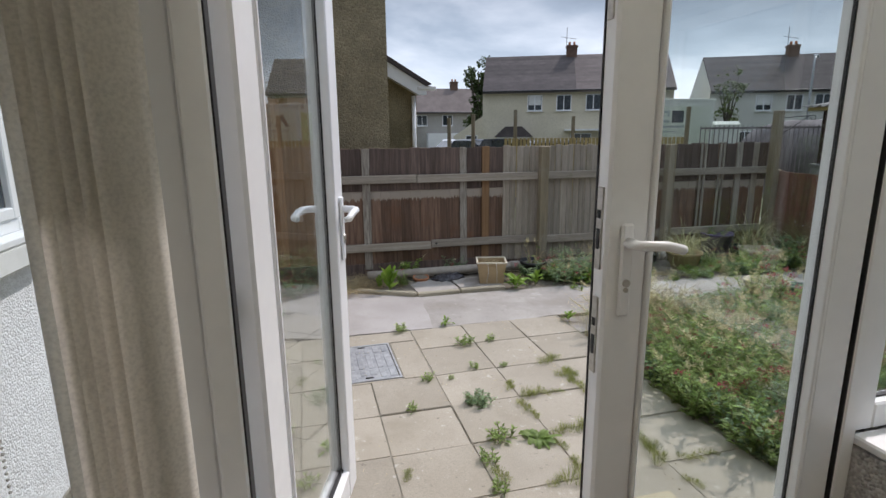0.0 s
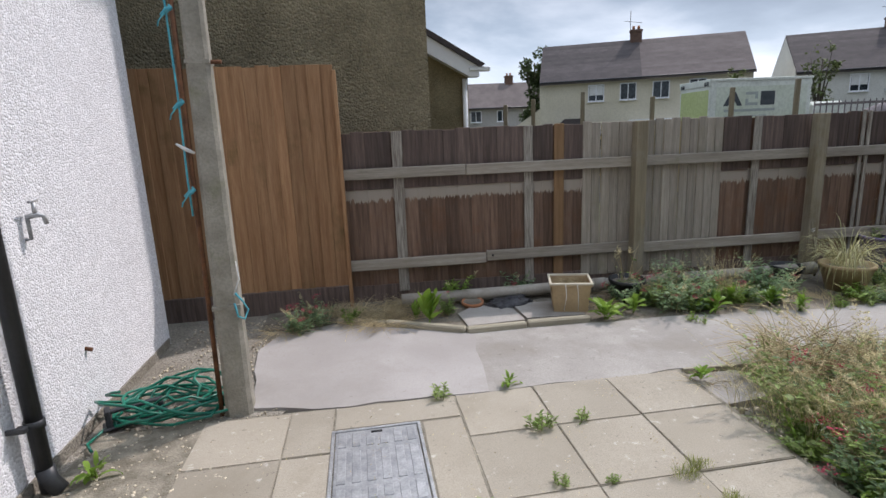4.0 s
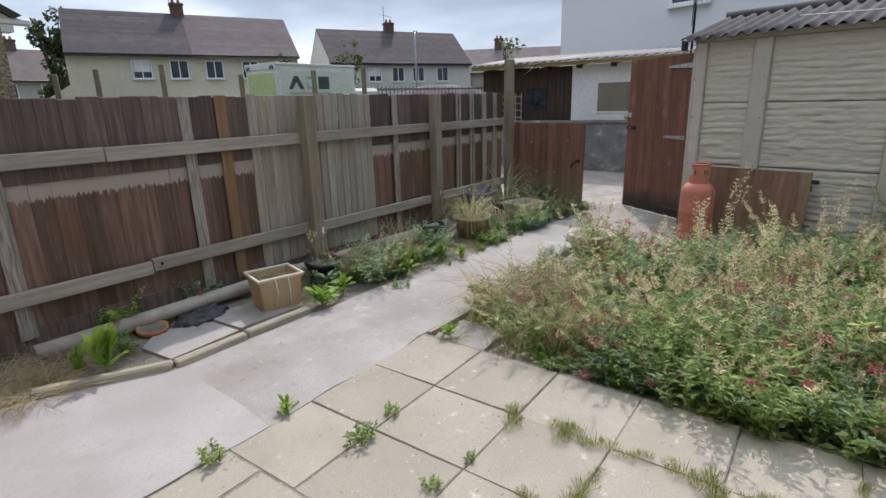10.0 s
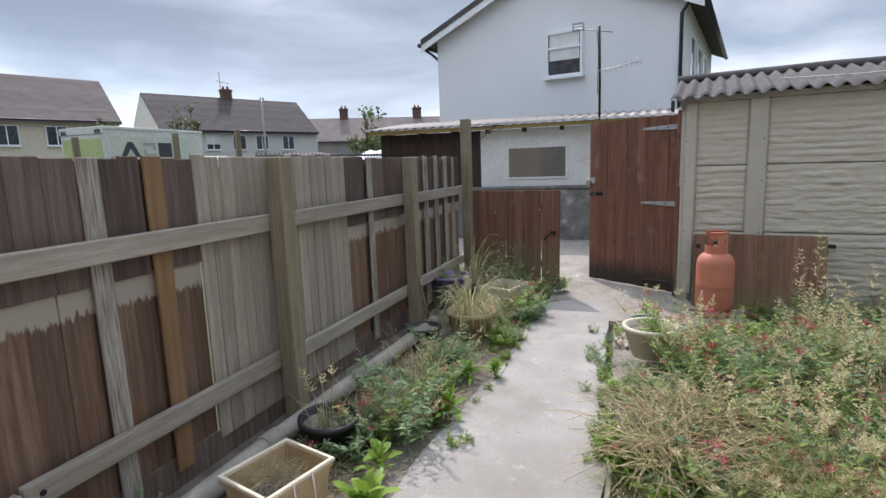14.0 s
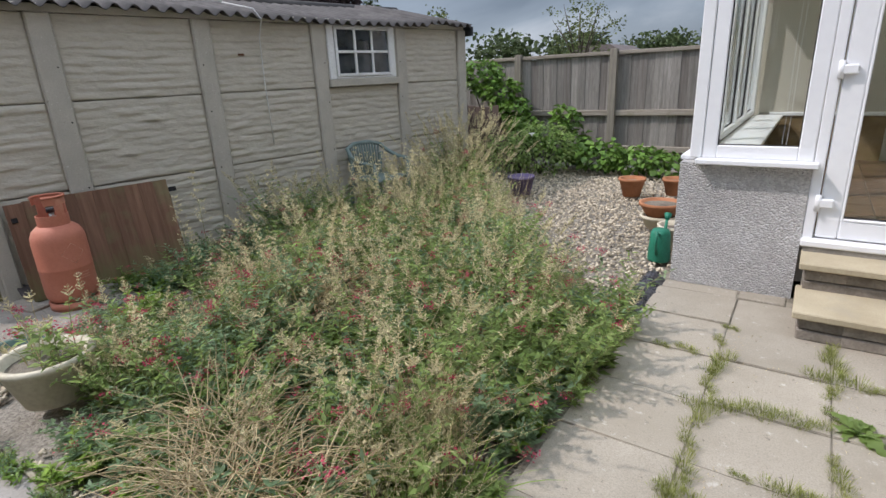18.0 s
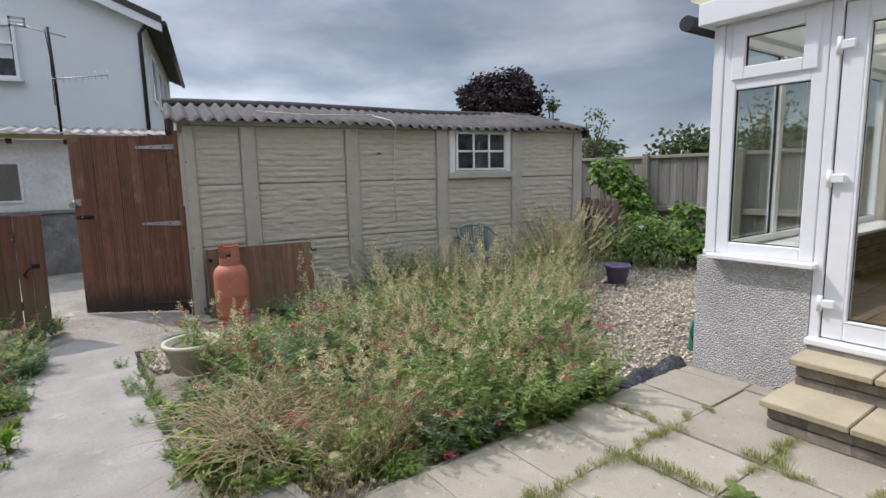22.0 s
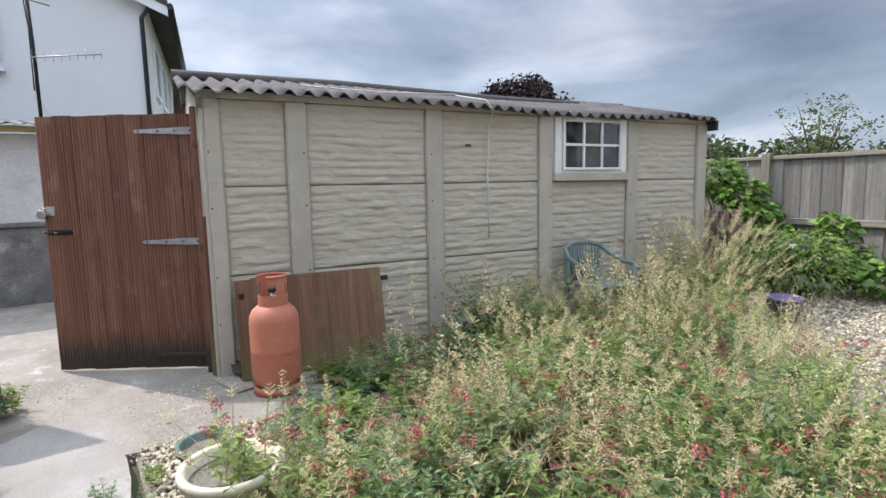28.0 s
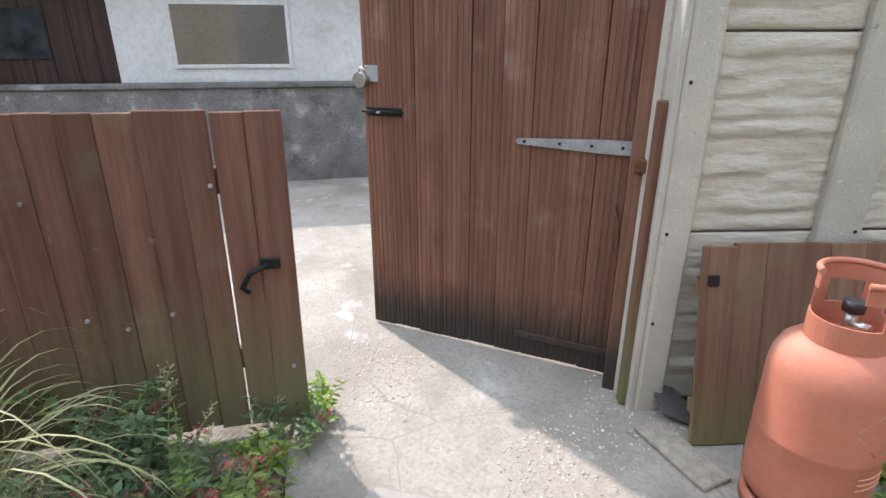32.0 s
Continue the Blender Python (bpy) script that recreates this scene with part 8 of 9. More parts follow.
def wisp(seed, n=60, height=0.55, spread=0.13, mat=2):
    """Fine dry grass: hair-thin stems with loose open heads."""
    rng = random.Random(seed)
    it = []
    for k in range(n):
        a, r = rng.uniform(0, 6.283), spread * math.sqrt(rng.random())
        b = np.array((r * math.cos(a), r * math.sin(a), 0.0))
        lean = np.array((rng.gauss(0, 0.28), rng.gauss(0, 0.28), 0))
        h = height * rng.uniform(0.55, 1.1)
        pts = [b + np.array((0, 0, h * u)) + lean * h * u ** 2 for u in (0, 0.5, 1.0)]
        it.append(stalk(pts, 0.0011, 0.0006, mat))
        for q in range(9):
            u = rng.uniform(0.62, 1.0)
            c = pts[1] + (pts[2] - pts[1]) * (2 * u - 1)
            it.append(leaf(c, (rng.gauss(0, 0.6), rng.gauss(0, 0.6), 0.7), rng.uniform(0.012, 0.03), 0.0028, mat, rng.uniform(-1, 1)))
    return soup_join(it)


def plume(seed, height=0.6):
    """One tall stem with narrow leaves and a dense feathery head of seed."""
    rng = random.Random(seed)
    lean = np.array((rng.gauss(0, 0.09), rng.gauss(0, 0.09), 0))
    pts = [np.array((0, 0, height * u)) + lean * height * u * u for u in (0, 0.4, 0.75, 1.0)]
    it = [stalk(pts, 0.003, 0.0012, 1)]
    for k in range(10):
        u = rng.uniform(0.1, 0.72)
        p = pts[0] * (1 - u) + pts[3] * u
        a = rng.uniform(0, 6.283)
        it.append(leaf(p, (math.cos(a), math.sin(a), rng.uniform(0.0, 0.8)), rng.uniform(0.045, 0.08), 0.018, rng.choice((0, 5)), rng.uniform(-0.6, 0.6)))
    ln = rng.uniform(0.20, 0.30) * height / 0.6
    ax = nrm(pts[3] - pts[2])
    tiers = 9
    for k in range(tiers):
        u = k / (tiers - 1)
        q = pts[3] + ax * ln * (u - 0.45)
        reach = (0.062 * (1 - 0.72 * u) + 0.008) * height / 0.6
        for j in range(4):
            a = rng.uniform(0, 6.283)
            w = nrm((math.cos(a), math.sin(a), rng.uniform(0.5, 1.1)))
            r = reach * rng.uniform(0.6, 1.15)
            it.append(leaf(q, w, r, 0.0022, 2, rng.uniform(-1, 1)))
            for _ in range(4):
                it.append(fleck(q + w * r * rng.uniform(0.45, 1.05) + np.array((rng.gauss(0, 0.004), rng.gauss(0, 0.004), rng.gauss(0, 0.004))), rng.uniform(0.0045, 0.008), 2, rng))
    return soup_join(it)


def grass_clump(seed, blades=40, length=0.3, spread=0.08, width=0.006, droop=1.0, mat=0, arch=0.9, segs=4):
    rng = random.Random(seed)
    it = []
    for k in range(blades):
        a = rng.uniform(0, 6.283)
        r = spread * math.sqrt(rng.random())
        out = rng.uniform(0.15, 0.9) * droop
        it.append(leaf((r * math.cos(a), r * math.sin(a), 0), (math.cos(a) * out, math.sin(a) * out, 1.0), length * rng.uniform(0.5, 1.1), width * rng.uniform(0.6, 1.2), mat, rng.uniform(-0.6, 0.6), segs=segs, arch=arch * rng.uniform(0.6, 1.3)))
    return soup_join(it)


def toothed(base, way, length, width, mat, rng, teeth=4, jag=0.15, arch=0.9):
    """A broad stalked leaf with an uneven edge, that flops over."""
    way = nrm(way)
    side = nrm(np.cross(way, (0, 0, 1.0)))
    base = np.asarray(base, float)
    v, f = [], []
    n = teeth * 2
    p, d = base.copy(), way.copy()
    twist, bend = rng.uniform(-0.9, 0.9), rng.gauss(0, 0.10)
    for i in range(n + 1):
        u = i / n
        e = min(max((u - 0.16) / 0.84, 0.0), 1.0)
        w = width * 0.5 * max(math.sin(math.pi * e ** 0.85) ** 0.6 if 0 < e < 1 else 0.0, 0.10 if u < 0.9 else 0.02) * (1.0 if i % 2 else 1.0 - jag)
        up = np.cross(side, d)
        s2 = side * math.cos(twist * u) + up * math.sin(twist * u)
        v += [p - s2 * w + up * w * rng.uniform(-0.15, 0.4), p, p + s2 * w + up * w * rng.uniform(-0.15, 0.4)]
        p = p + d * length / n
        d = nrm(d + side * bend / n * 4 + np.array((rng.gauss(0, 0.05), rng.gauss(0, 0.05), -arch * 2.0 / n * (0.15 + 1.3 * u))))
    for i in range(n):
        a, b = 3 * i, 3 * i + 3
        f += [(a, a + 1, b + 1, b), (a + 1, a + 2, b + 2, b + 1)]
    return np.array(v), np.array(f), np.full(len(f), mat)


def rosette(seed, leaves=14, length=0.16, width=0.045, rise=0.5, mat=0, segs=4, jag=0.15, stemmed=0.0, flop=1.0):
    """A ground rosette of floppy stalked leaves, as a dock or a dandelion has; stemmed lifts some along a short shoot."""
    rng = random.Random(seed)
    it = []
    for k in range(leaves):
        a = k * 2.4 + rng.uniform(-0.5, 0.5)
        u = k / leaves
        up = rise * rng.uniform(0.4, 1.5) * (0.6 + 0.8 * u)
        b = (rng.gauss(0, 0.012), rng.gauss(0, 0.012), 0.004 + stemmed * u)
        it.append(toothed(b, (math.cos(a), math.sin(a), up), length * rng.uniform(0.5, 1.15) * (1.1 - 0.4 * u), width * rng.uniform(0.7, 1.2), mat, rng, 4, jag, flop * rng.uniform(0.6, 1.6)))
    v, f, mm = soup_join(it)
    if not stemmed:
        per = len(it[0][0])
        f = np.where(f % per == 1, 1, f)          # all blades grow from one crown
    else:
        per, base = len(it[0][0]), len(v)
        v, f, mm = soup_join([(v, f, mm), stalk([(0, 0, stemmed * q / 7) for q in range(8)], 0.006, 0.004, mat)])
        for k in range(leaves):                   # each leaf grows out of the shoot
            f = np.where(f == per * k + 1, base + 3 * min(int(7 * k / leaves + 0.5), 7) + k % 3, f)
    return v, f, mm


VM = ("leaf", "stem", "seed", "red_flower", "straw", "leaf_blue", "leaf_bright")
GREEN = [valerian(k, 0.46, 13, 0.15, 0.06, 0.05, 1.25, 0.078, 0.22, (5, 0, 5, 0)[k]) for k in range(4)]
SPIRY = [valerian(20 + k, 0.62, 11, 0.16, 0.15, 0.04, 1.15, 0.082, 0.75, (0, 5, 0)[k]) for k in range(3)]
TALL = [valerian(30 + k, 0.74, 12, 0.18, 0.20, 0.02, 1.2, 0.092, 0.8, (5, 0, 0)[k]) for k in range(3)]
FLOWERY = [valerian(40 + k, 0.42, 12, 0.15, 0.05, 0.28, 1.2, 0.074, 0.12, (5, 0)[k]) for k in range(2)]
LOW = [valerian(60 + k, 0.25, 14, 0.13, 0.04, 0.04, 1.0, 0.072, 0.04, (6, 0, 5)[k]) for k in range(3)]
TINY = [valerian(70 + k, 0.12, 7, 0.06, 0.1, 0.0, 0.7, 0.048, 0.0, (6, 0, 5)[k]) for k in range(3)]
DRY = [valerian(80 + k, 0.55, 16, 0.19, 0.9, 0.03, 0.5, 0.05, 0.6, 0) for k in range(3)]
GRASS = [grass_clump(130 + k, 60, 0.50, 0.10, 0.0045, 0.7, (0, 1, 6)[k], 1.8, 6) for k in range(3)]
WISP = [wisp(95 + k, 95, 0.60, 0.17, (2, 4, 2)[k]) for k in range(3)]


def straw_heap(seed, n=110, length=0.5):
    rng = random.Random(seed)
    it = []
    for k in range(n):
        a = rng.uniform(0, 6.283)
        r = 0.2 * math.sqrt(rng.random())
        b = np.array((r * math.cos(a), r * math.sin(a), rng.uniform(0.0, 0.12)))
        w = nrm((math.cos(a + rng.gauss(0, 0.9)), math.sin(a + rng.gauss(0, 0.9)), rng.uniform(-0.05, 0.7)))
        l_ = length * rng.uniform(0.4, 1.0)
        it.append(stalk((b, b + w * l_ * 0.5 + np.array((0, 0, 0.03)), b + w * l_ - np.array((0, 0, 0.08 * rng.random()))), 0.0028, 0.0012, 4))
    return soup_join(it)


STRAW = [straw_heap(k) for k in range(3)]
rng = random.Random(11)
bits = []
count = 0
while count < 470:
    x, y = rng.uniform(2.5, 6.4), rng.uniform(-1.6, 4.6)
    wall_x = 6.15 + 0.1424 * y
    near_wall = wall_x - x
    if near_wall < 0.22 or y < 2.35 - (x - 2.45) * 1.0:
        continue
    if (x - 4.72) ** 2 + (y - 4.40) ** 2 < 0.06 or (x - 5.17) ** 2 + (y - 4.36) ** 2 < 0.04:
        continue
    if y > 3.35 and x > 5.72 or y > 3.78 and x > 5.25 or y > 4.45 and x > 5.0 or (x - 6.15) ** 2 + (y - 3.72) ** 2 < 0.10:
        continue
    if x < 2.85 and y > 4.1:
        continue
    chairway = abs(y - 0.45) < 0.5 and near_wall < 1.05
    if chairway and near_wall < 0.75:
        continue
    count += 1
    patch = noise.noise((x * 0.8, y * 0.8, 4.2))
    tone = noise.noise((x * 1.3, y * 1.3, 9.7))
    hh = 0.8 + 0.5 * noise.noise((x * 1.3 + 5, y * 1.3, 2.2)) + rng.uniform(-0.08, 0.12)
    c = rng.random()
    if x > 4.5 and y > 3.15:                          # low flowery growth by the gas bottle
        t, sz = rng.choice(FLOWERY + LOW + LOW + (WISP[:1] if x < 5.2 else LOW)), rng.uniform(0.7, 0.95)
        hh *= 0.85
    elif near_wall < 1.3 and y > 2.1:
        t, sz = rng.choice(LOW + FLOWERY + GREEN[:1]), rng.uniform(0.7, 1.0)
    elif near_wall < 1.7 and y < 2.9:
        t, sz = rng.choice(GREEN + TALL + FLOWERY if c < 0.8 else WISP + SPIRY), rng.uniform(0.75, 1.0)
    elif y > 4.2 or x < 2.75:
        t, sz = rng.choice(LOW + GREEN[:2] + GRASS + (WISP[:1] if c < 0.3 else LOW)), rng.uniform(0.7, 1.1)
    elif patch > 0.28 and c < 0.5:
        t, sz = rng.choice(WISP + DRY[:1]), rng.uniform(0.75, 1.05)
    elif tone > 0.05:
        t, sz = rng.choice(GREEN + GREEN + LOW[:1] + SPIRY[:1] + GRASS[:2]), rng.uniform(0.75, 1.1)
    elif c < 0.2:
        t, sz = rng.choice(FLOWERY), rng.uniform(0.8, 1.1)
    else:
        t, sz = rng.choice(GREEN + GREEN[:2] + FLOWERY + SPIRY + WISP[:1] + GRASS[:1]), rng.uniform(0.7, 1.05)
    if chairway or near_wall < 0.9 and y > 2.2:
        hh *= 0.7
    if x < 3.9 and y > 3.2:
        hh *= 0.8
    if x < 3.1:
        hh *= 0.5 + 0.85 * (x - 2.5)
    bits.append(soup_move(t, x, y, -0.05, rng.uniform(0, 6.283), sz, 0, hh))
for k in range(30):
    bits.append(soup_move(rng.choice(LOW + LOW + GREEN), rng.uniform(2.5, 2.8), 2.1 + 2.0 * k / 40, -0.03, rng.uniform(0, 6.283), rng.uniform(0.6, 1.0), 0, 0.85))
for x, y in ((3.5, 4.15), (3.15, 4.4), (4.1, 3.1), (4.35, 2.95), (2.95, 4.35), (3.3, 4.3), (4.2, 2.85), (4.9, 2.9)):
    bits.append(soup_move(rng.choice(STRAW), x, y, rng.uniform(0.02, 0.12), rng.uniform(0, 6.283), rng.uniform(0.8, 1.15)))
PLUME = [plume(200 + k, 0.50 + 0.07 * k) for k in range(5)]
for k in range(640):
    x, y = rng.uniform(2.7, 6.2), rng.uniform(-1.3, 4.3)
    near_wall = 6.15 + 0.1424 * y - x
    if near_wall < 0.3 or y < 2.45 - (x - 2.45) * 1.0 or (x - 6.15) ** 2 + (y - 3.72) ** 2 < 0.25 or abs(y - 0.45) < 0.5 and near_wall < 1.0:
        continue
    if noise.noise((x * 1.2, y * 1.2, 6.1)) < -0.05 or x > 4.9 and y > 3.3 or near_wall < 1.2 and y > 2.1:
        continue
    far = near_wall < 1.9
    bits.append(soup_move(PLUME[rng.randrange(1, 5) if far else rng.randrange(0, 3)], x, y, -0.05, rng.uniform(0, 6.283), rng.uniform(0.85, 1.08) if far else rng.uniform(0.6, 1.0)))
meadow = new("wild_planting", soup_mesh("wild_planting", soup_join(bits), VM))
tagged(meadow, "overgrown red valerian and dry weeds filling the garden bed", "wild plants", kind="stuff")

# planting in the fence bed and at the gate
bits = []
for k in range(135):
    x = rng.uniform(2.9, 6.75)
    y = 5.44 + 0.66 * rng.random() + (0.0 if x > 3.4 else 0.2)
    if (x - 4.88) ** 2 + (y - 5.86) ** 2 < 0.06 or (x - 6.03) ** 2 + (y - 5.80) ** 2 < 0.085 or abs(x - 5.85) < 0.3 and y > 5.95 or noise.noise((x * 2.1, y * 2.1, 7)) < -0.10:
        continue
    edge = y < 5.62
    bits.append(soup_move(rng.choice((TINY + LOW + LOW) if edge else (LOW + FLOWERY + GREEN[:1] + TINY + WISP[:1])), x, y, 0, rng.uniform(0, 6.283), rng.uniform(0.6, 1.0), 0, rng.uniform(0.6, 0.95)))
for k in range(5):
    bits.append(soup_move(rng.choice(LOW + FLOWERY[:1]), rng.uniform(-0.25, 0.75), rng.uniform(6.0, 6.5), 0, rng.uniform(0, 6.283), rng.uniform(0.5, 0.9)))
for x, y, s in ((2.72, 6.0, 0.9), (2.95, 5.95, 0.9), (3.1, 5.8, 0.7), (1.15, 6.2, 0.6), (1.9, 6.52, 0.8), (1.3, 6.58, 0.9), (6.86, 5.25, 0.7), (6.75, 5.32, 0.7), (6.6, 5.42, 0.6), (5.95, 5.5, 0.6), (6.5, 5.7, 0.8), (5.75, 5.42, 0.7), (5.6, 5.5, 0.8), (6.35, 5.5, 0.7)):
    bits.append(soup_move(rng.choice(LOW), x, y, 0, rng.uniform(0, 6.283), s))
for x, y, s in ((5.84, 5.60, 0.75), (5.98, 5.54, 0.6), (6.28, 5.56, 0.8), (6.36, 5.45, 0.7), (5.62, 5.58, 0.8), (5.72, 5.5, 0.6), (6.02, 6.1, 0.6), (5.95, 6.0, 0.6), (6.42, 5.75, 0.8)):
    bits.append(soup_move(rng.choice(GREEN[:1] + FLOWERY), x, y, 0, rng.uniform(0, 6.283), s, 0, 0.9))
for k in range(60):                                   # seedlings in the cracks of path and yard
    x, y = rng.choice(((rng.uniform(3.0, 5.4), 4.70 + rng.gauss(0, 0.05)), (rng.uniform(2.98, 4.4), 4.68), (rng.uniform(3.0, 6.0), 5.45 + rng.gauss(0, 0.03))))
    bits.append(soup_move(rng.choice(TINY), x, y, -0.005, rng.uniform(0, 6.283), rng.uniform(0.3, 0.7)))
bedp = new("bed_planting", soup_mesh("bed_planting", soup_join(bits), VM))
tagged(bedp, "low green weeds and seedlings along the fence bed", "wild plants", kind="stuff")
bits = [soup_move(rng.choice(STRAW), rng.uniform(-0.3, 1.1), rng.uniform(6.0, 6.5), 0, rng.uniform(0, 6.283), rng.uniform(0.5, 0.8), 0, 0.5) for k in range(14)]
bits += [soup_move(rng.choice(STRAW), rng.uniform(2.3, 3.3), rng.uniform(5.85, 6.3), 0, rng.uniform(0, 6.283), rng.uniform(0.4, 0.7), 0, 0.6) for k in range(6)]
bits += [soup_move(rng.choice(STRAW), rng.uniform(3.0, 5.6), rng.uniform(5.6, 6.2), 0, rng.uniform(0, 6.283), rng.uniform(0.3, 0.55), 0, 0.35) for k in range(12)]
bits += [soup_move(rng.choice(STRAW), rng.uniform(2.5, 3.1), rng.uniform(4.2, 4.6), -0.02, rng.uniform(0, 6.283), rng.uniform(0.3, 0.5), 0, 0.3) for k in range(6)]
bits += [soup_move(rng.choice(STRAW), 2.215 + rng.uniform(-0.06, 0.06), 6.0 + rng.uniform(-0.06, 0.06), 0.22, rng.uniform(0, 6.283), 0.24) for k in range(4)]
litter = new("dry_litter", soup_mesh("dry_litter", soup_join(bits), VM))
tagged(litter, "dead brown stems and litter in the fence bed", "plant litter", kind="stuff")


def plant(name, label, category, soup, mats, x, y, z=0.0, turn=0.0, size=1.0, group=""):
    ob = new(name, soup_mesh(name, soup, mats))
    ob.matrix_basis = pose(x, y, z, 0, 0, turn) @ Matrix.Diagonal((size, size, size, 1))
    return tagged(ob, label, category, group)


def copy_thing_scaled(ob, x, y, size, turn):
    o = copy_thing(ob, pose(x, y, 0, 0, 0, turn))
    o.scale = (size, size, size)
    return o


dk = plant("dock_plant", "bright green broad-leaved dock plant in the bed", "weed", rosette(3, 17, 0.24, 0.085, 3.4, stemmed=0.20, flop=0.42), ("leaf_bright",), 0.95, 5.98, 0, 0, group="broad-leaved weeds")
copy_thing_scaled(dk, 0.84, 6.10, 0.55, 100)
r1 = plant("foxglove_rosette", "pale green leafy rosette beside the planter", "weed", rosette(5, 22, 0.20, 0.055, 1.3, stemmed=0.07), ("leaf_bright",), 2.40, 5.68, 0, 20, group="broad-leaved weeds")
r2 = plant("foxglove_rosette", "bright green leafy weed at the path edge", "weed", rosette(6, 22, 0.17, 0.045, 1.8, stemmed=0.13), ("leaf_bright",), 3.05, 4.60, 0, 50, group="broad-leaved weeds")
for x, y, s in ((3.35, 5.58, 0.95), (4.05, 5.46, 0.7), (2.5, 4.52, 0.5), (3.6, 5.75, 0.8), (3.9, 5.62, 0.9), (2.7, 5.75, 0.9)):
    copy_thing_scaled(r2 if s > 0.65 else r1, x, y, s, s * 400)
dn = plant("dandelion", "dark green dandelion rosette in a paving joint", "weed", rosette(9, 24, 0.15, 0.05, 0.5, jag=0.4), ("leaf",), 1.34, 2.68, 0, 0, group="paving weeds")
ro = plant("mugwort_tuft", "grey-green feathery weed in a paving joint", "weed", valerian(120, 0.08, 22, 0.09, 0.0, 0.0, 0.8, 0.036, 0.0, 0), ("leaf_blue", "stem", "seed", "red_flower", "straw"), 1.13, 3.20, 0, 0, group="paving weeds")
tw = plant("seedling", "small green weed in a paving joint", "weed", valerian(121, 0.06, 7, 0.04, 0.1, 0.0, 0.6, 0.034, 0.0, 0), ("leaf", "stem", "seed", "red_flower", "straw"), 0.857, 3.62, 0, 0, group="paving weeds")
tb = plant("seedling", "bright green weed in a paving joint", "weed", rosette(15, 14, 0.085, 0.032, 1.4, stemmed=0.03), ("leaf_bright",), 1.30, 4.72, 0, 0, group="paving weeds")
for x, y, s in ((0.81, 4.68, 1.3), (1.28, 4.21, 1.4), (1.22, 3.74, 0.8), (1.53, 4.23, 0.9), (1.08, 2.74, 1.5), (0.62, 3.22, 0.8), (0.42, 2.2, 0.8), (0.9, 2.3, 1.0), (-0.05, 2.6, 1.1), (0.93, 2.55, 1.1), (1.45, 3.7, 0.6), (1.0, 3.6, 0.5), (0.0, 2.05, 0.9)):
    copy_thing_scaled(tw, x + 0.045, y, s, x * 300 + y * 70)
for x, y, s in ((0.47, 1.90, 1.1), (0.70, 1.93, 0.6), (0.0, 1.95, 0.7), (-0.25, 1.95, 0.6), (-0.95, 2.9, 1.3), (-0.9, 3.75, 1.6), (-0.6, 3.62, 1.2), (-0.98, 4.25, 1.3), (-0.75, 3.35, 1.2), (0.05, 2.9, 0.8)):
    copy_thing_scaled(tb, x + 0.045, y, s, x * 300 + y * 70)
gt = plant("grass_tuft", "yellow-green grass tuft in a paving joint", "grass", soup_join([soup_move(grass_clump(3 + q, 70, (0.05, 0.035, 0.06, 0.04, 0.03)[q], 0.028, 0.0017, 0.75, 0, 1.6, 3), -0.07 + 0.035 * q, (0.01, -0.012, 0.004, 0.016, -0.008)[q], 0) for q in range(5)]), ("moss_grass",), 1.90, 3.42, 0, 0, group="paving weeds")
for x, y, s in ((1.83, 3.69, 1.2), (1.87, 3.43, 1.1), (1.84, 3.27, 1.0), (1.86, 3.10, 0.8), (1.85, 2.90, 1.1), (1.84, 2.78, 1.2), (1.70, 2.73, 1.1), (1.58, 2.73, 1.1), (1.85, 2.37, 1.3), (1.86, 2.48, 0.8), (1.86, 2.62, 0.8), (1.36, 2.27, 1.4), (1.37, 2.40, 0.8), (1.36, 2.10, 1.2), (1.37, 1.95, 0.8),
                (1.345, 3.07, 0.9), (1.364, 3.37, 0.8), (1.50, 3.21, 1.1), (1.44, 3.20, 0.7), (1.66, 3.20, 0.5), (1.37, 2.95, 0.6), (1.45, 2.73, 0.9), (1.37, 2.60, 0.7), (0.93, 2.42, 0.9), (0.92, 2.15, 0.7), (1.20, 2.29, 0.7), (2.02, 2.28, 0.8), (2.15, 2.29, 0.6), (2.37, 2.9, 0.9), (0.45, 2.55, 0.6), (1.88, 2.1, 0.7), (1.85, 1.9, 0.6)):
    copy_thing_scaled(gt, x + 0.06, y, s, (0 if abs(y - min(YS, key=lambda v: abs(v - y))) < 0.06 else 90) + 25 * math.sin(x * 50 + y * 13))

# crumbs of straw and grit that gather in the joints
rng = random.Random(23)
bits = []
for k in range(1500):
    if k % 3:
        x, y = rng.choice(XS[2:] + [1.85, 1.85, 1.36]) + rng.gauss(0, 0.05), rng.uniform(1.9, 4.66)
    else:
        x, y = rng.uniform(0.0, 2.38), rng.choice(YS[1:]) + rng.gauss(0, 0.05)
    if noise.noise((x * 1.7, y * 1.7, 3.3)) < -0.05 or x > 2.38 or y > 4.66 or y < 1.9:
        continue
    if rng.random() < 0.5:
        it_ = leaf((0, 0, 0.003), (1, 0, 0.08), rng.uniform(0.01, 0.035), 0.002, 4, 0)
    else:
        it_ = fleck((0, 0, 0.004), rng.uniform(0.003, 0.006), rng.choice((2, 4)), rng)
    bits.append(soup_move(it_, x, y, 0.002, rng.uniform(0, 6.283)))
crumbs = new("paving_litter", soup_mesh("paving_litter", soup_join(bits), VM))
tagged(crumbs, "straw crumbs and grit scattered along the paving joints", "plant litter", kind="stuff")

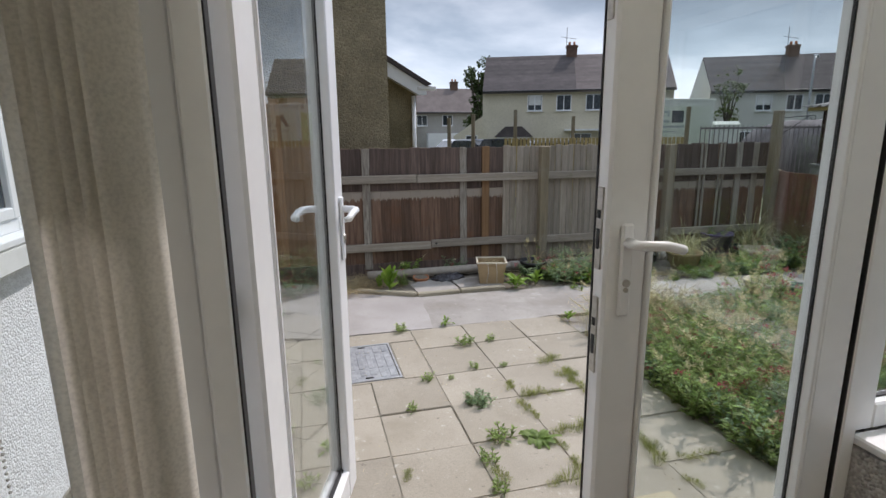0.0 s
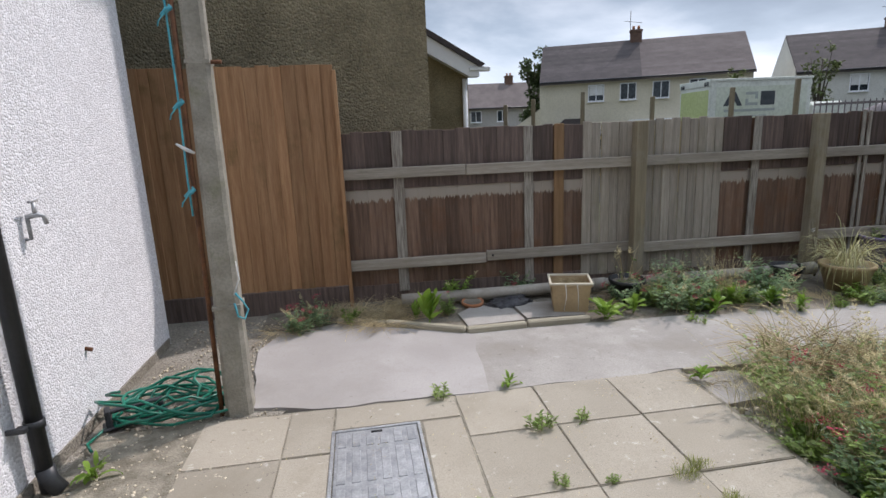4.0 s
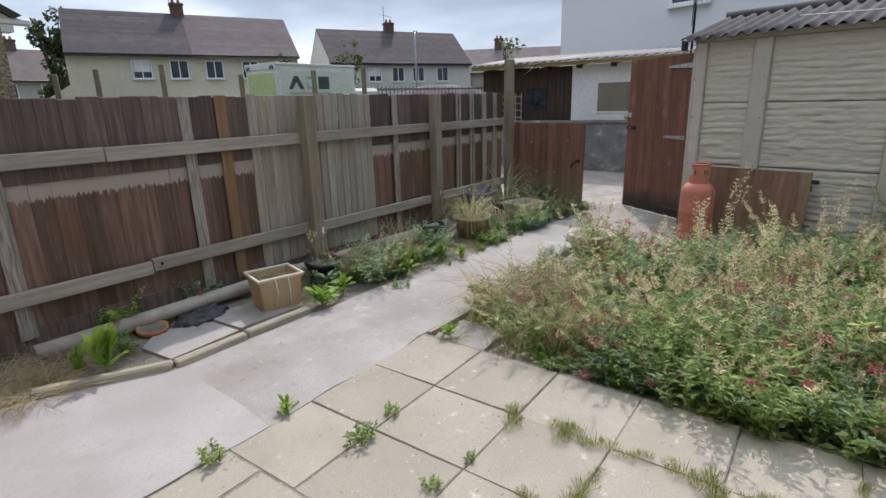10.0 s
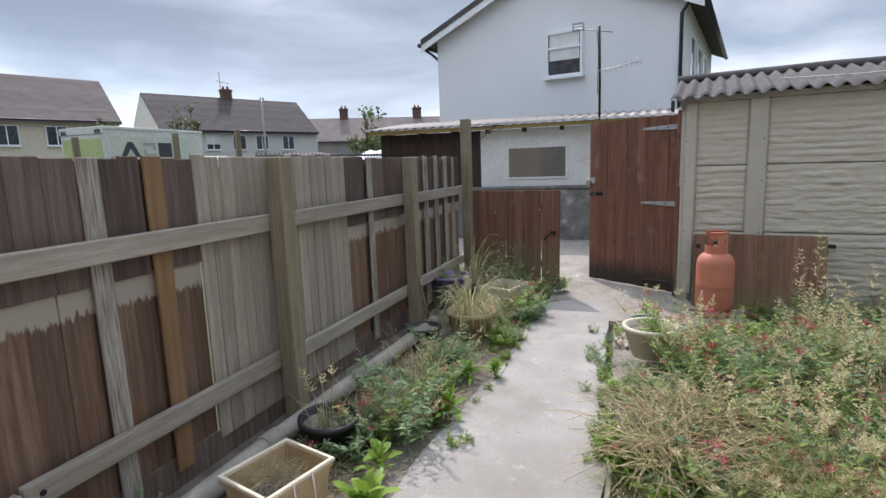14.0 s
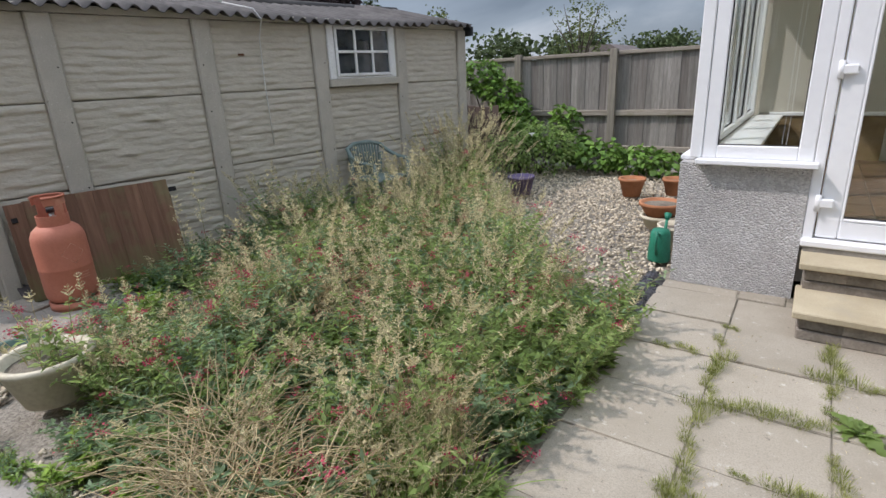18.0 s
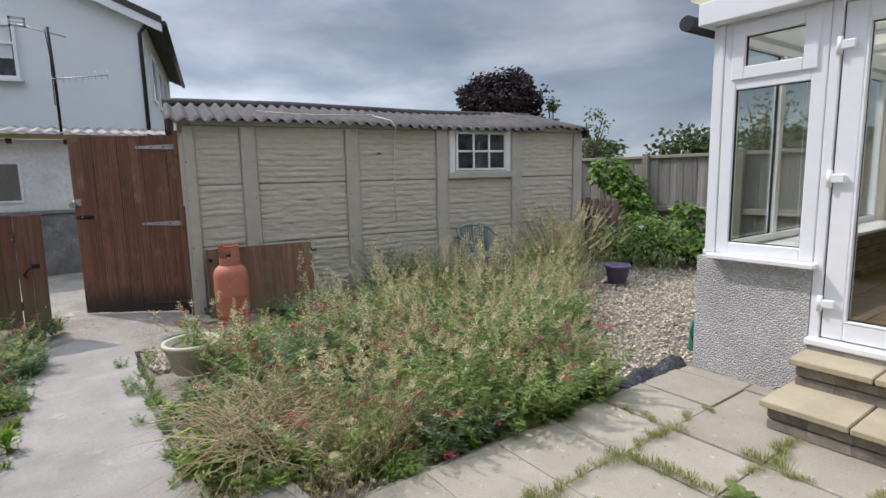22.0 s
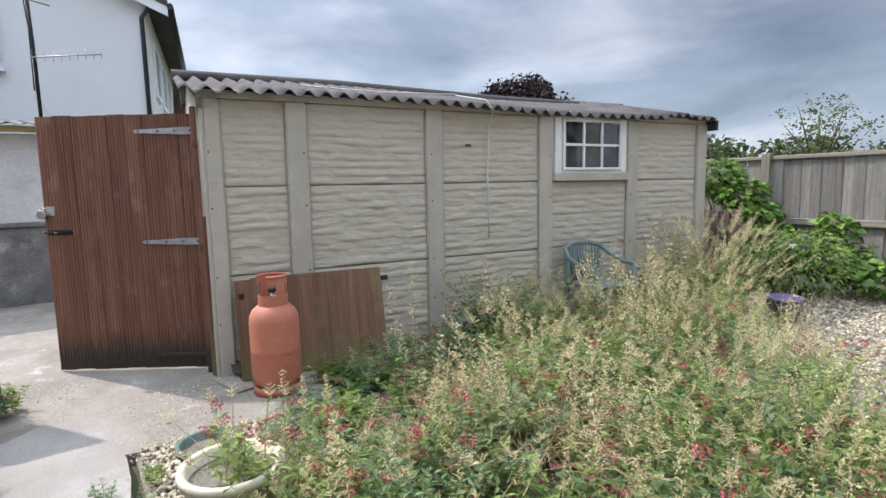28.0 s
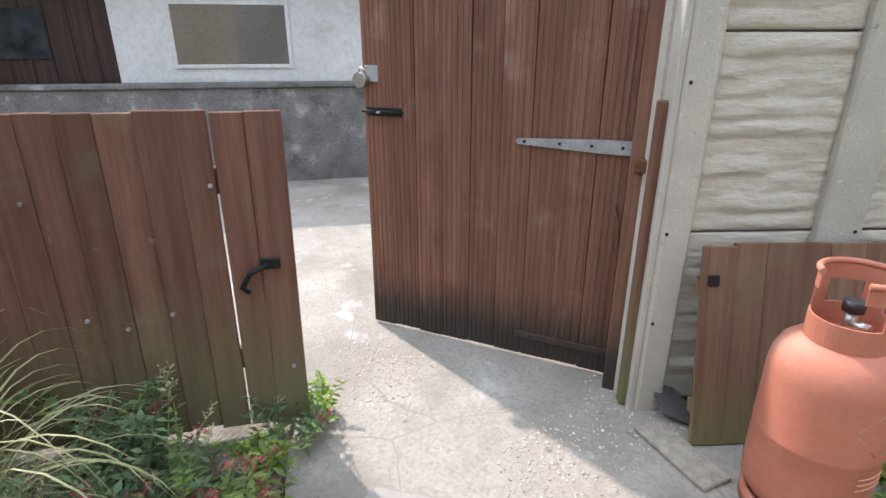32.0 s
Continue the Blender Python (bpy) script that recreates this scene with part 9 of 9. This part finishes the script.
# pale ornamental grass in the pot, and a second clump by the gate
plant("ornamental_grass", "pale arching ornamental grass in the wide pot", "grass", grass_clump(21, 260, 0.62, 0.11, 0.005, 0.75, 0, 5.5, 10), ("pampas",), 4.88, 5.86, 0.2, group="ornamental grasses")
plant("ornamental_grass", "tall arching pale grass behind the planter", "grass", grass_clump(22, 140, 0.98, 0.09, 0.0075, 0.62, 0, 5.2, 12), ("pampas",), 6.30, 6.22, 0.02, group="ornamental grasses")
plant("pot_weed", "small weed growing in the purple pot", "weed", valerian(131, 0.16, 12, 0.12, 0.1, 0.0, 0.9, 0.05, 0.0, 0), ("leaf", "stem", "seed", "red_flower", "straw"), 5.82, 6.36, 0.27)
plant("planter_weed", "dark weeds and dead stems in the cream planter", "weed", valerian(132, 0.07, 16, 0.11, 0.6, 0.0, 0.5, 0.035, 0.0, 0), ("leaf_ivy", "stem", "seed", "red_flower", "straw"), 6.03, 5.80, 0.14)
plant("withered_plant", "withered stems in the black pot", "dead plant", valerian(91, 0.30, 12, 0.1, 1.0, 0.0, 0.2), VM, 2.82, 6.12, 0.16)
plant("withered_plant", "dry seed stems in the stone bowl", "dead plant", valerian(92, 0.28, 14, 0.14, 0.6, 0.3, 0.8), VM, 4.68, 4.36, 0.20)
plant("wall_weed", "low weed growing at the foot of the low gate", "weed", valerian(93, 0.30, 10, 0.1, 0.0, 0.0, 1.3), VM, 6.78, 5.95, 0.0)


def shrub(name, label, category, m, clumps, leaf_len, leaf_w, n, mats, seed, stems=14, height=1.0):
    """Leaves on the skin of several uneven mounds, with stems under them. clumps: (x, y, z, rx, ry, rz)."""
    rng = random.Random(seed)
    t = thing(name, label, category, m)
    it = []
    tot = sum(c[3] * c[5] + c[4] * c[5] for c in clumps)
    for cx, cy, cz, rx, ry, rz in clumps:
        k = int(n * (rx * rz + ry * rz) / tot)
        for _ in range(k):
            d = nrm((rng.gauss(0, 1), rng.gauss(0, 1), rng.gauss(0.15, 0.9)))
            q = 0.72 + 0.34 * rng.random() + 0.22 * noise.noise(Vector(d) * 2.3 + Vector((cx, cy, cz)))
            p = np.array((cx + d[0] * rx * q, cy + d[1] * ry * q, cz + d[2] * rz * q))
            if p[2] < 0.02:
                continue
            w = nrm(d * np.array((1, 1, 0.4)) + np.array((rng.gauss(0, 0.5), rng.gauss(0, 0.5), -0.5 + rng.gauss(0, 0.35))))
            l_ = leaf_len * rng.uniform(0.6, 1.2)
            it.append(leaf(p, w, l_, l_ * leaf_w, 0, rng.uniform(-0.6, 0.6)))
    fo = new("foliage", soup_mesh("foliage", soup_join(it), mats))
    fo.parent = t
    bm = bmesh.new()
    for cx, cy, cz, rx, ry, rz in clumps:
        for _ in range(max(stems // len(clumps), 2)):
            a = rng.uniform(0, 6.283)
            e = (cx + rx * 0.8 * math.cos(a), cy + ry * 0.8 * math.sin(a), cz + rz * rng.uniform(0.0, 0.8))
            tube(bm, [(cx * 0.6, cy * 0.6, 0.0), ((cx * 0.6 + e[0]) / 2, (cy * 0.6 + e[1]) / 2, e[2] * 0.6), e], [0.012, 0.008, 0.003], 5)
    part("stems", bm, "bark", t)
    return t


shrub("climber", "large-leaved green climber over the crate and fence", "climber", pose(6.0, -3.05, 0), [(0.55, -0.12, 1.46, 0.36, 0.22, 0.26), (0.12, -0.05, 1.20, 0.30, 0.22, 0.22), (-0.18, 0.05, 0.90, 0.22, 0.22, 0.22), (-0.40, 0.15, 0.58, 0.24, 0.25, 0.24), (-0.30, 0.25, 0.26, 0.34, 0.3, 0.2)], 0.12, 0.85, 1300, ("leaf_ivy",), 3)
shrub("climber", "green climber mound against the grey fence", "climber", pose(4.85, -3.1, 0), [(0.12, 0.0, 0.74, 0.2, 0.22, 0.24), (0.05, 0.1, 0.36, 0.4, 0.35, 0.24), (-0.5, 0.2, 0.24, 0.45, 0.35, 0.2), (-1.1, 0.2, 0.2, 0.45, 0.3, 0.18), (-1.6, 0.25, 0.16, 0.4, 0.3, 0.15)], 0.12, 0.85, 1300, ("leaf_ivy",), 4)
shrub("flowering_shrub", "dark green shrub with a single white flower", "shrub", pose(5.05, -2.35, 0), [(0, 0, 0.4, 0.5, 0.45, 0.38), (0.45, 0.25, 0.35, 0.35, 0.35, 0.3)], 0.075, 0.5, 1500, ("leaf",), 5)
fw = thing("white_flower", "single white bindweed flower on the shrub", "flower", pose(5.0, -1.94, 0.62))
part("petals", lathe(bmesh.new(), [(0.004, 0.0), (0.012, 0.02), (0.045, 0.045), (0.048, 0.046)], 14), "petal_white", fw)
bd = thing("dry_bush", "tall brown seeded bush beside the garage", "bush", pose(5.45, -0.75, 0))
bits = [soup_move(valerian(110 + k, 0.86, 26, 0.30, 0.75, 0.0, 0.6, 0.055, 0.6), rng.uniform(-0.45, 0.4), rng.uniform(-0.6, 0.5), 0, rng.uniform(0, 6.28), rng.uniform(0.8, 1.02)) for k in range(12)]
db_ = new("dry_growth", soup_mesh("dry_growth", soup_join(bits), VM))
db_.parent = bd

# gravel: loose pale stones
rng = random.Random(17)
cube = np.array([(-1, -1, -1), (1, -1, -1), (1, 1, -1), (-1, 1, -1), (-0.7, -0.7, 0.8), (0.75, -0.7, 0.7), (0.7, 0.75, 0.85), (-0.7, 0.7, 0.7)], float)
cf = np.array([(0, 3, 2, 1), (4, 5, 6, 7), (0, 1, 5, 4), (1, 2, 6, 5), (2, 3, 7, 6), (3, 0, 4, 7)])
bits = []
for k in range(18500):
    if k < 11500:
        x, y = rng.uniform(2.45, 5.5), rng.uniform(-3.2, 2.1)
        if y > 2.45 - (x - 2.45) * 0.95:
            continue
    elif k < 13200:
        x, y = rng.choice(((rng.uniform(2.42, 4.4), rng.uniform(3.2, 4.62)), (rng.uniform(5.0, 5.75), rng.uniform(4.0, 4.62))))
    elif k < 14300:
        x, y = rng.uniform(-1.1, -0.15), rng.uniform(3.3, 6.5)
    else:
        x, y = rng.uniform(5.6, 7.6), rng.uniform(3.3, 5.2)
        if noise.noise((x * 1.9, y * 1.9, 5.5)) < 0.1:
            continue
    s = rng.uniform(0.006, 0.017) * (0.36 if k >= 14300 else 0.6 if k >= 13200 else 1.0)
    v = cube * np.array((s, s * rng.uniform(0.6, 1.0), s * rng.uniform(0.4, 0.8))) * (1 + 0.2 * np.array([[rng.uniform(-1, 1)] for _ in range(8)]))
    bits.append(soup_move((v, cf, np.zeros(6, int)), x, y, -0.022 + (0 if k < 13200 else 0.013 if k < 14300 else -0.007), rng.uniform(0, 6.283), 1.0, rng.uniform(-0.5, 0.5)))
gv = new("gravel", soup_mesh("gravel", soup_join(bits), ("stones",)))
tagged(gv, "pale loose garden gravel", "gravel", kind="stuff")


def tree(name, label, m, height, crown_r, trunk_h, leaf_mat, seed, n=5000, leaf_size=0.3, gaps=0.25, limbs=9, squash=1.0):
    """Tapered trunk, limbs, and a crown of many small leaf clumps with an uneven outline."""
    rng = random.Random(seed)
    t = thing(name, label, "tree", m, {"distant_tree": "skyline trees", "street_tree": "street trees"}.get(name, ""))
    bm = bmesh.new()
    tube(bm, [(0, 0, -0.2), (0.05, 0.02, trunk_h * 0.6), (0.0, 0.05, trunk_h), (0.05, 0.0, height * 0.8)], [0.035 * height, 0.026 * height, 0.02 * height, 0.006 * height], 8)
    ends = []
    for k in range(limbs):
        a = k * 2.4 + rng.uniform(-0.4, 0.4)
        z0 = trunk_h * rng.uniform(0.7, 1.2)
        e = (crown_r * rng.uniform(0.45, 0.85) * math.cos(a), crown_r * rng.uniform(0.45, 0.85) * math.sin(a), rng.uniform(trunk_h * 1.1, height * 0.92))
        tube(bm, [(0, 0, z0), (e[0] * 0.5, e[1] * 0.5, (z0 + e[2]) / 2 + 0.2), e], [0.014 * height, 0.008 * height, 0.002 * height], 6)
        ends.append(e)
    part("trunk", bm, "bark", t)
    it = []
    cz = (trunk_h * 0.8 + height) / 2
    rz = (height - trunk_h * 0.8) / 2
    blobs = [(e[0], e[1], e[2], crown_r * rng.uniform(0.32, 0.5)) for e in ends] + [(rng.gauss(0, crown_r * 0.3), rng.gauss(0, crown_r * 0.3), cz + rng.gauss(0, rz * 0.4), crown_r * rng.uniform(0.3, 0.48)) for _ in range(limbs)]
    for k in range(n):
        bx, by, bz, r = blobs[k % len(blobs)]
        d = nrm((rng.gauss(0, 1), rng.gauss(0, 1), rng.gauss(0.1, 1)))
        q = r * (0.55 + 0.5 * rng.random())
        p = np.array((bx + d[0] * q, by + d[1] * q, bz + d[2] * q * 0.8 * squash))
        dome = (math.hypot(p[0], p[1]) / (1.15 * crown_r)) ** 2 + ((p[2] - cz) / rz) ** 2
        if noise.noise(Vector(p) * (2.2 / crown_r)) < -0.42 + gaps or dome > 1.0 + 0.4 * noise.noise(Vector(p) * (3.0 / crown_r)) or p[2] < trunk_h * 0.5:
            continue
        s = leaf_size * rng.uniform(0.5, 1.2)
        it.append(leaf(p, (rng.gauss(0, 1), rng.gauss(0, 1), rng.gauss(-0.1, 0.7)), s, s * 0.6, 0, rng.uniform(-1.5, 1.5)))
    cr_ = new("crown", soup_mesh("crown", soup_join(it), (leaf_mat,)))
    cr_.parent = t
    return t


tree("copper_tree", "dark purple-leaved tree beyond the garage", pose(28.6, -20.2, 0), 8.6, 3.0, 2.0, "tree_purple", 2, 22000, 0.34, -0.3, 30)
tree("conifer_tree", "dark green tree beside the purple one", pose(26.2, -22.6, 0), 7.2, 1.15, 1.0, "tree_green", 3, 2600, 0.28, 0.0, 12)
tree("young_tree", "slender young tree behind the garage", pose(11.0, -8.0, 0), 3.7, 0.75, 0.8, "tree_light", 4, 900, 0.13, 0.3, 9)
tree("birch_tree", "thin-leaved pale birch beyond the back fence", pose(10.9, -19.5, 0), 4.9, 1.7, 1.4, "tree_light", 5, 2600, 0.16, 0.34, 12)
for k, (x, y, h, r) in enumerate(((20, -42, 6.5, 3.6), (26, -40, 7, 4), (14, -48, 6.5, 3.5), (7, -50, 6.6, 4.2), (2, -46, 6.2, 3.6), (-3, -50, 6.8, 4.0), (32, -34, 6.0, 3.5), (38, -30, 5.6, 3.2), (-10, -52, 6.5, 4.0))):
    tree("distant_tree", "rounded dark green tree on the skyline", pose(x, y, 0), h * 0.74, r, 1.4, "tree_green", 30 + k, 1500, 0.6, 0.08, 8)
tree("garden_tree", "green tree behind the cream houses", pose(17.2, 52.0, 0), 9.8, 1.5, 2.0, "tree_green", 50, 2200, 0.4, 0.05, 8)
tree("street_tree", "young street tree before the pale houses", pose(30.5, 33.5, 0), 6.6, 1.1, 1.5, "tree_light", 51, 800, 0.3, 0.3, 8)
tree("street_tree", "small tree beside the railings", pose(25.5, 17.0, 0), 5.0, 1.1, 1.4, "tree_light", 52, 1000, 0.24, 0.25, 9)
tree("street_tree", "small tree before the cream house", pose(24.0, 33.0, 0), 5.2, 0.9, 1.2, "tree_light", 53, 700, 0.24, 0.3, 8)
hb = thing("far_roof", "red-brown roof on the skyline beyond the field", "house", pose(15.5, -38, -1.2))
part("roof", prism(bmesh.new(), [(-4, 2.6), (-1, 4.4), (1.5, 4.4), (4, 2.6)], -3, 3), "tile_brown", hb)
part("wall", boxes((-3.8, 3.8, -2.8, 2.8, -0.1, 2.6)), "far_pale", hb)
structure("backdrop_field", prism(bmesh.new(), [(-60, -0.1), (-60, 2.2), (-20, 2.9), (20, 3.1), (60, 2.6), (60, -0.1)], -64, -62), "ground", "low green rise on the skyline", "field")
